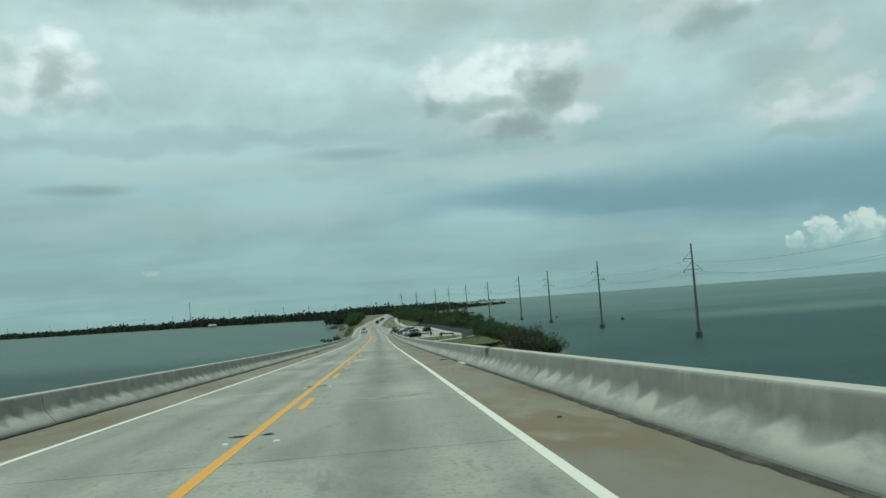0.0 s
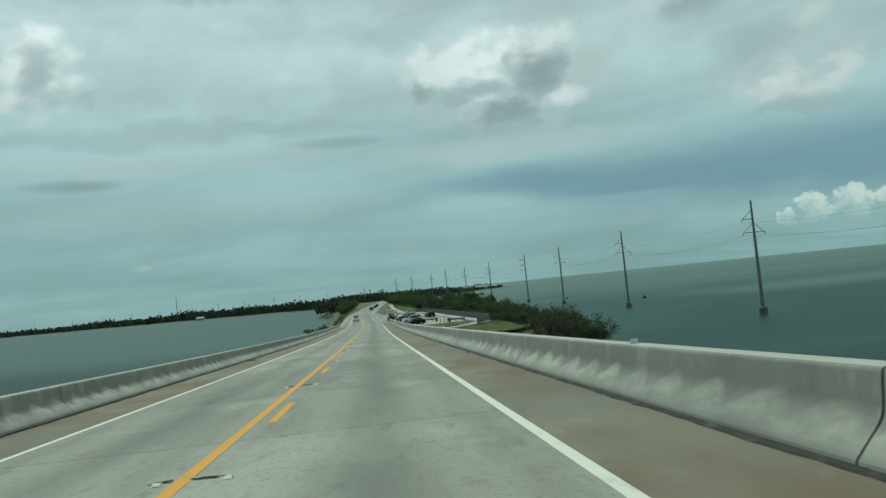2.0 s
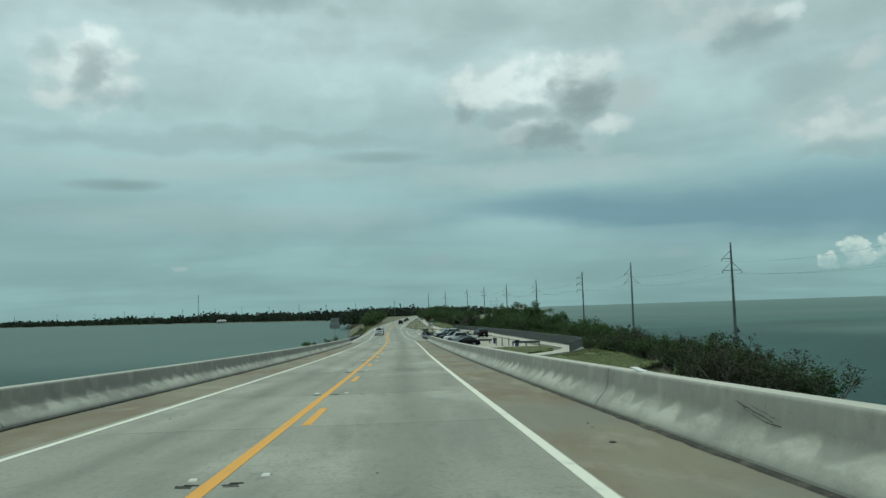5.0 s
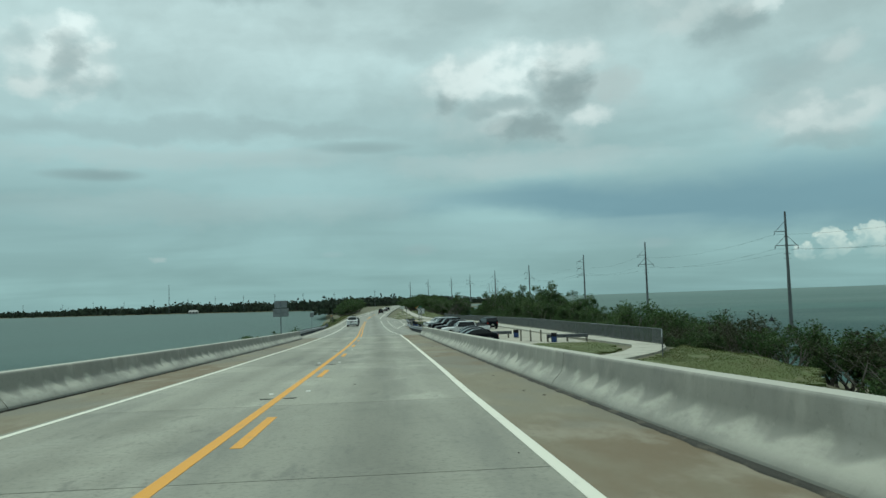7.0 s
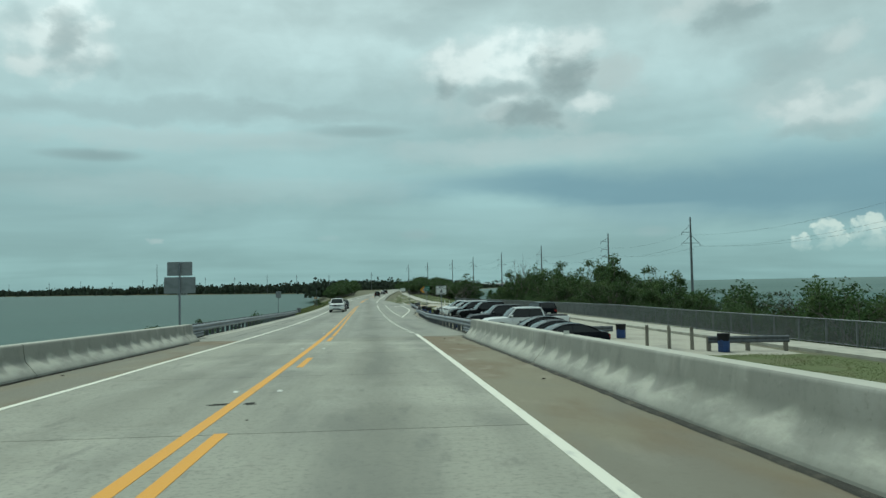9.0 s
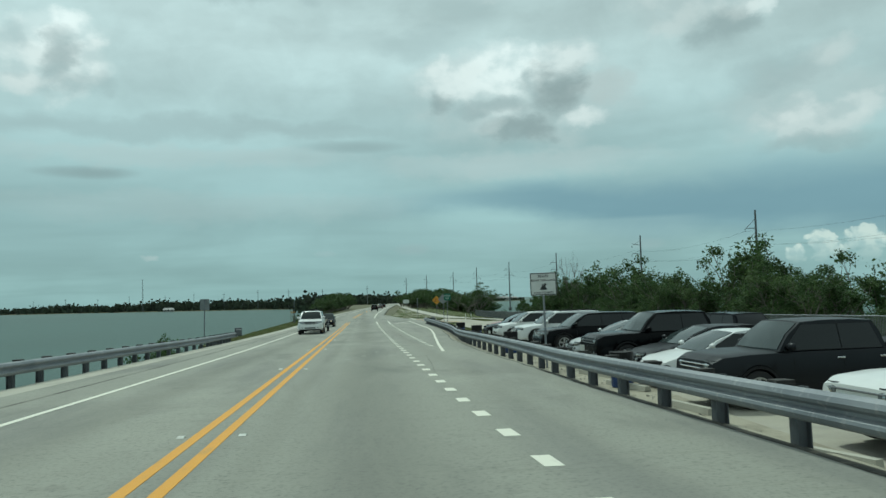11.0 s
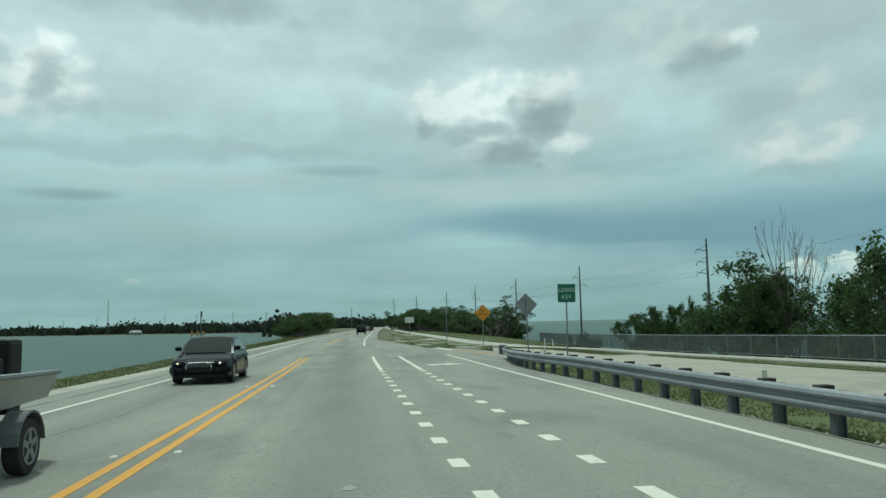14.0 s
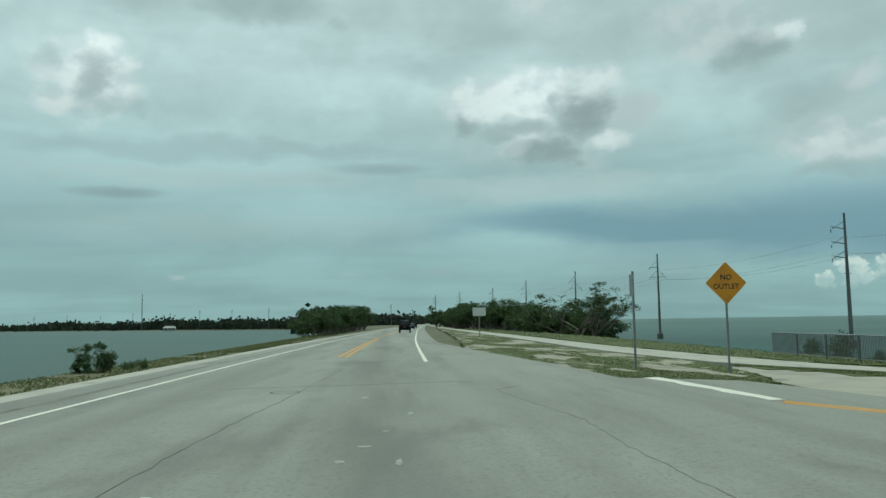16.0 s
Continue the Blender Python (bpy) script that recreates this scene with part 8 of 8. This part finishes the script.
# clump beyond the junction
put_plant(LONE, 29.4, 441, 12.0, rng, "trees beyond the junction", 1.6)
put_plant(LONE, 33.0, 445, 10.6, rng, "trees beyond the junction", 1.4)
for k in range(78):
    y = 448 + 190 * (k + rng.random()) / 78
    lat = rng.uniform(22.5, 38) + float(np.interp(y, (448, 520, 640), (1.0, -1.5, -2.0)))
    top = float(np.interp(y, (448, 470, 520, 640), (9.6, 10.8, 11.6, 13.0))) - 3.6 * rng.random() ** 1.3
    put_plant(FAR_TREES[k % 3], lat, y, top, rng, "trees beyond the junction", 1.2)
for k in range(14):
    y = rng.uniform(366, 450)
    lat = rng.uniform(28, 37)
    put_plant(SHRUBS[rng.choice((1, 3))], lat, y, max(land_z(axis_x(y) + lat, y), 0) + rng.uniform(0.9, 1.8), rng, "shrubs beyond the junction", 1.2, 0.15)


# far woods: clumped canopies, one mass per stretch of shore
def woods(name, line, depth_, height, count, size, seed, label, base=0.4, mat=None):
    rng = random.Random(seed)
    vs, fs = [], []
    lens = [(Vector(b) - Vector(a)).length for a, b in zip(line, line[1:])]
    total = sum(lens)
    clumps = []
    for _ in range(count):
        q, k = rng.uniform(0, total), 0
        while q > lens[k] and k < len(lens) - 1: q -= lens[k]; k += 1
        a, b = Vector(line[k]), Vector(line[k + 1])
        p = a.lerp(b, q / lens[k]) + Vector((rng.uniform(-1, 1) * depth_, rng.uniform(-1, 1) * depth_))
        g = 0.72 + 0.35 * noise.noise(Vector((p.x * 0.012, p.y * 0.012, seed)))
        clumps.append((p, height * g * rng.uniform(0.55, 1.1)))
    for p, h in clumps:
        for _ in range(9):
            c = Vector((p.x + rng.gauss(0, size * 1.1), p.y + rng.gauss(0, size * 1.1), base + abs(rng.gauss(0.55, 0.28)) * h))
            u = Vector((rng.uniform(-1, 1), rng.uniform(-1, 1), rng.uniform(-0.6, 0.6))).normalized()
            v = u.cross(Vector((rng.uniform(-0.3, 0.3), rng.uniform(-0.3, 0.3), 1))).normalized()
            w = u.cross(v)
            s = size * rng.uniform(0.5, 1.2)
            k = len(vs)
            vs += [c - u * s, c - w * s * 0.8, c + u * s, c + w * s * 0.8]
            fs.append((k, k + 1, k + 2, k + 3))
    me = bpy.data.meshes.new(name)
    me.from_pydata(vs, [], fs)
    me.materials.append(mat or far_leaf)
    tagged(new(name, me), label, "woods", kind="stuff")


woods("far_woods", ((-1900, 2350), (-1100, 1900), (-520, 1480), (-300, 1320)), 26, 11, 2600, 3.0, 3, "dark line of far woods on the sea horizon", 0.3)
woods("far_woods", ((-300, 1320), (-180, 1210), (-95, 1130), (-40, 1060), (0, 1030)), 22, 12, 2200, 2.2, 4, "dark wooded shore across the water", 0.3)
woods("road_woods", ((-28, 600), (-30, 760), (-36, 900), (-24, 1040)), 9, 8, 1500, 1.3, 5, "dense roadside thicket", 3.4)
woods("road_woods", ((34, 640), (40, 760), (44, 900), (52, 1040)), 11, 9, 1700, 1.4, 6, "dense roadside thicket", 3.4)
woods("end_woods", ((-40, 1080), (12, 1300), (60, 1320), (120, 1330)), 22, 12, 900, 2.0, 7, "woods where the road runs out of sight", 3.0)
woods("point_woods", ((60, 1080), (110, 1250), (170, 1420), (245, 1560)), 14, 7, 900, 2.0, 8, "low dark woods on a far point", 0.6)

# land under the far woods
for nm, line, half in (("island", ((-2000, 2420), (-1100, 1900), (-520, 1480), (-300, 1320), (-180, 1210), (-95, 1130), (-30, 1060), (20, 1000)), 34), ("point", ((30, 990), (60, 1090), (110, 1250), (170, 1420), (262, 1600)), 26)):
    bm = bmesh.new()
    rings = []
    for i, p in enumerate(line):
        a, b = Vector(line[max(0, i - 1)]), Vector(line[min(len(line) - 1, i + 1)])
        d = (b - a).normalized()
        n = Vector((-d.y, d.x))
        c = Vector(p)
        rings.append([(*(c - n * half), -0.6), (*(c - n * half * 0.85), 0.7), (*(c + n * half * 0.85), 0.7), (*(c + n * half), -0.6)])
    loft(bm, rings)
    tagged(link(nm + "_ground", bm, soil_mat), "low far shore under the woods", "shore", kind="structure")


# coconut palms standing over the far woods
def palm(seed, h):
    rng = random.Random(seed)
    t = thing("palm", "tall coconut palm over the far shore", "palm", "far palms")
    bm = bmesh.new()
    p, d = Vector((0, 0, -0.5)), Vector((rng.uniform(-0.12, 0.12), rng.uniform(-0.12, 0.12), 1))
    for k in range(5):
        q = p + d * h / 5
        tube(bm, p, q, 0.22 - 0.025 * k, 0.20 - 0.025 * k, 6, False)
        p = q
        d = (d + Vector((rng.uniform(-0.05, 0.05), rng.uniform(-0.05, 0.05), 0))).normalized()
    part("trunk", bm, bark_mat, t)
    vs, fs = [], []
    for k in range(13):
        a = 6.283 * k / 13 + rng.uniform(-0.2, 0.2)
        up = rng.uniform(-0.2, 0.9)
        prev = None
        for j in range(6):
            q = j / 5
            c = p + Vector((math.cos(a) * q * 2.9, math.sin(a) * q * 2.9, up * q * 2.2 - 2.6 * q * q))
            w = 0.55 * math.sin(math.pi * min(1, q * 0.9 + 0.1)) + 0.05
            side = Vector((-math.sin(a), math.cos(a), 0)) * w
            row_ = (c - side + Vector((0, 0, -w * 0.5)), c, c + side + Vector((0, 0, -w * 0.5)))
            if prev:
                b = len(vs)
                vs += [*prev, *row_]
                fs += [(b, b + 1, b + 4, b + 3), (b + 1, b + 2, b + 5, b + 4)]
            prev = row_
    me = bpy.data.meshes.new("fronds")
    me.from_pydata(vs, [], fs)
    me.materials.append(far_leaf)
    c = new("fronds", me)
    c.parent = t
    return t


PALMS = [palm(3, 9.5), palm(4, 12.0), palm(5, 10.5)]
rng = random.Random(44)
spots = []
for k in range(46):
    q = rng.random()
    x, y = float(np.interp(q, (0, 0.25, 0.55, 0.8, 1), (-520, -250, -110, -30, 40))), float(np.interp(q, (0, 0.25, 0.55, 0.8, 1), (1480, 1280, 1140, 1070, 1060)))
    spots.append((x + rng.uniform(-18, 18), y + rng.uniform(-18, 18)))
for k in range(26):
    q = rng.random() ** 0.8
    spots.append((float(np.interp(q, (0, 0.5, 1), (105, 165, 235))) + rng.uniform(-8, 8), float(np.interp(q, (0, 0.5, 1), (1260, 1410, 1540))) + rng.uniform(-12, 12)))
seen = set()
for k, (x, y) in enumerate(spots):
    pr = PALMS[k % 3]
    s = rng.uniform(0.75, 1.2)
    m = Matrix.Translation((x, y, 0.6)) @ Matrix.Rotation(rng.uniform(0, 6.28), 4, "Z") @ Matrix.Scale(s, 4)
    if pr.name not in seen:
        seen.add(pr.name)
        pr.matrix_world = m
    else:
        again(pr, m)
# thin far poles and a lattice mast over the woods across the water
far_pole = None
for x, y, h in ((-6, 990, 21), (-52, 1030, 20), (-92, 1085, 21), (-130, 1120, 22), (-176, 1165, 21), (-222, 1215, 22), (-276, 1290, 21), (-345, 1365, 22), (-405, 1415, 20), (-470, 1465, 22), (-540, 1520, 21), (-640, 1600, 22), (-760, 1690, 22), (-900, 1790, 23)):
    m = Matrix.Translation((x, y, 0.6)) @ Matrix.Scale(h / 21.0, 4)
    if far_pole is None:
        far_pole = thing("far_pole", "thin far utility pole over the woods", "utility pole", "far poles across the water", at=m)
        bm = bmesh.new()
        tube(bm, (0, 0, -1), (0, 0, 21), 0.32, 0.2, 6)
        part("shaft", bm, pole_mat, far_pole)
        bm = bmesh.new()
        tube(bm, (-1.4, 0, 18.5), (1.4, 0, 18.5), 0.12, 0.12, 5)
        part("crossarm", bm, pole_mat, far_pole)
    else:
        again(far_pole, m)
t = thing("radio_mast", "slender lattice radio mast far across the water", "radio mast", at=Matrix.Translation((-268.1, 1160.7, 0.5)))
for a in (0.5, 2.6, 4.7):
    bm = bmesh.new()
    tube(bm, (1.0 * math.cos(a), 1.0 * math.sin(a), 0), (0.25 * math.cos(a), 0.25 * math.sin(a), 38.5), 0.12, 0.10, 5)
    part("leg", bm, pole_mat, t)
bm = bmesh.new()
for k in range(16):
    z = k * 2.4
    r = 1.0 - 0.75 * z / 38.5
    pts = [Vector((r * math.cos(a), r * math.sin(a), z)) for a in (0.5, 2.6, 4.7)]
    for i in range(3):
        tube(bm, pts[i], pts[(i + 1) % 3] + Vector((0, 0, 2.2)), 0.06, 0.06, 4, False)
part("lattice", bm, pole_mat, t)
# pale low houses by the far shore and on the point
for x, y, w, d, h in ((-232, 1135, 12, 8, 2.6), (168, 1392, 15, 9, 5.0), (205, 1465, 20, 10, 5.0), (232, 1520, 14, 9, 4.5), (140, 1330, 10, 8, 4.5)):
    t = thing("house", "small pale house low on the far shore", "house", "far houses", at=Matrix.Translation((x, y, 0.6)) @ Matrix.Rotation(random.uniform(-0.4, 0.4), 4, "Z"))
    bm = bmesh.new()
    box(bm, -w / 2, w / 2, -d / 2, d / 2, 0, h)
    part("wall", bm, wall_mat, t)
    bm = bmesh.new()
    loft(bm, [[(-w / 2 - 0.5, y0, h), (w / 2 + 0.5, y0, h), (w / 2 - 1.5, y0 * 0.05, h + 2.2), (-w / 2 + 1.5, y0 * 0.05, h + 2.2)] for y0 in (-d / 2 - 0.5, d / 2 + 0.5)])
    part("roof", bm, roof_mat, t)
    for q in (-0.3, 0.0, 0.3):
        bm = bmesh.new()
        box(bm, q * w - 0.7, q * w + 0.7, -d / 2 - 0.04, -d / 2 + 0.02, 1.2, 2.6)
        part("window", bm, glass_mat, t)
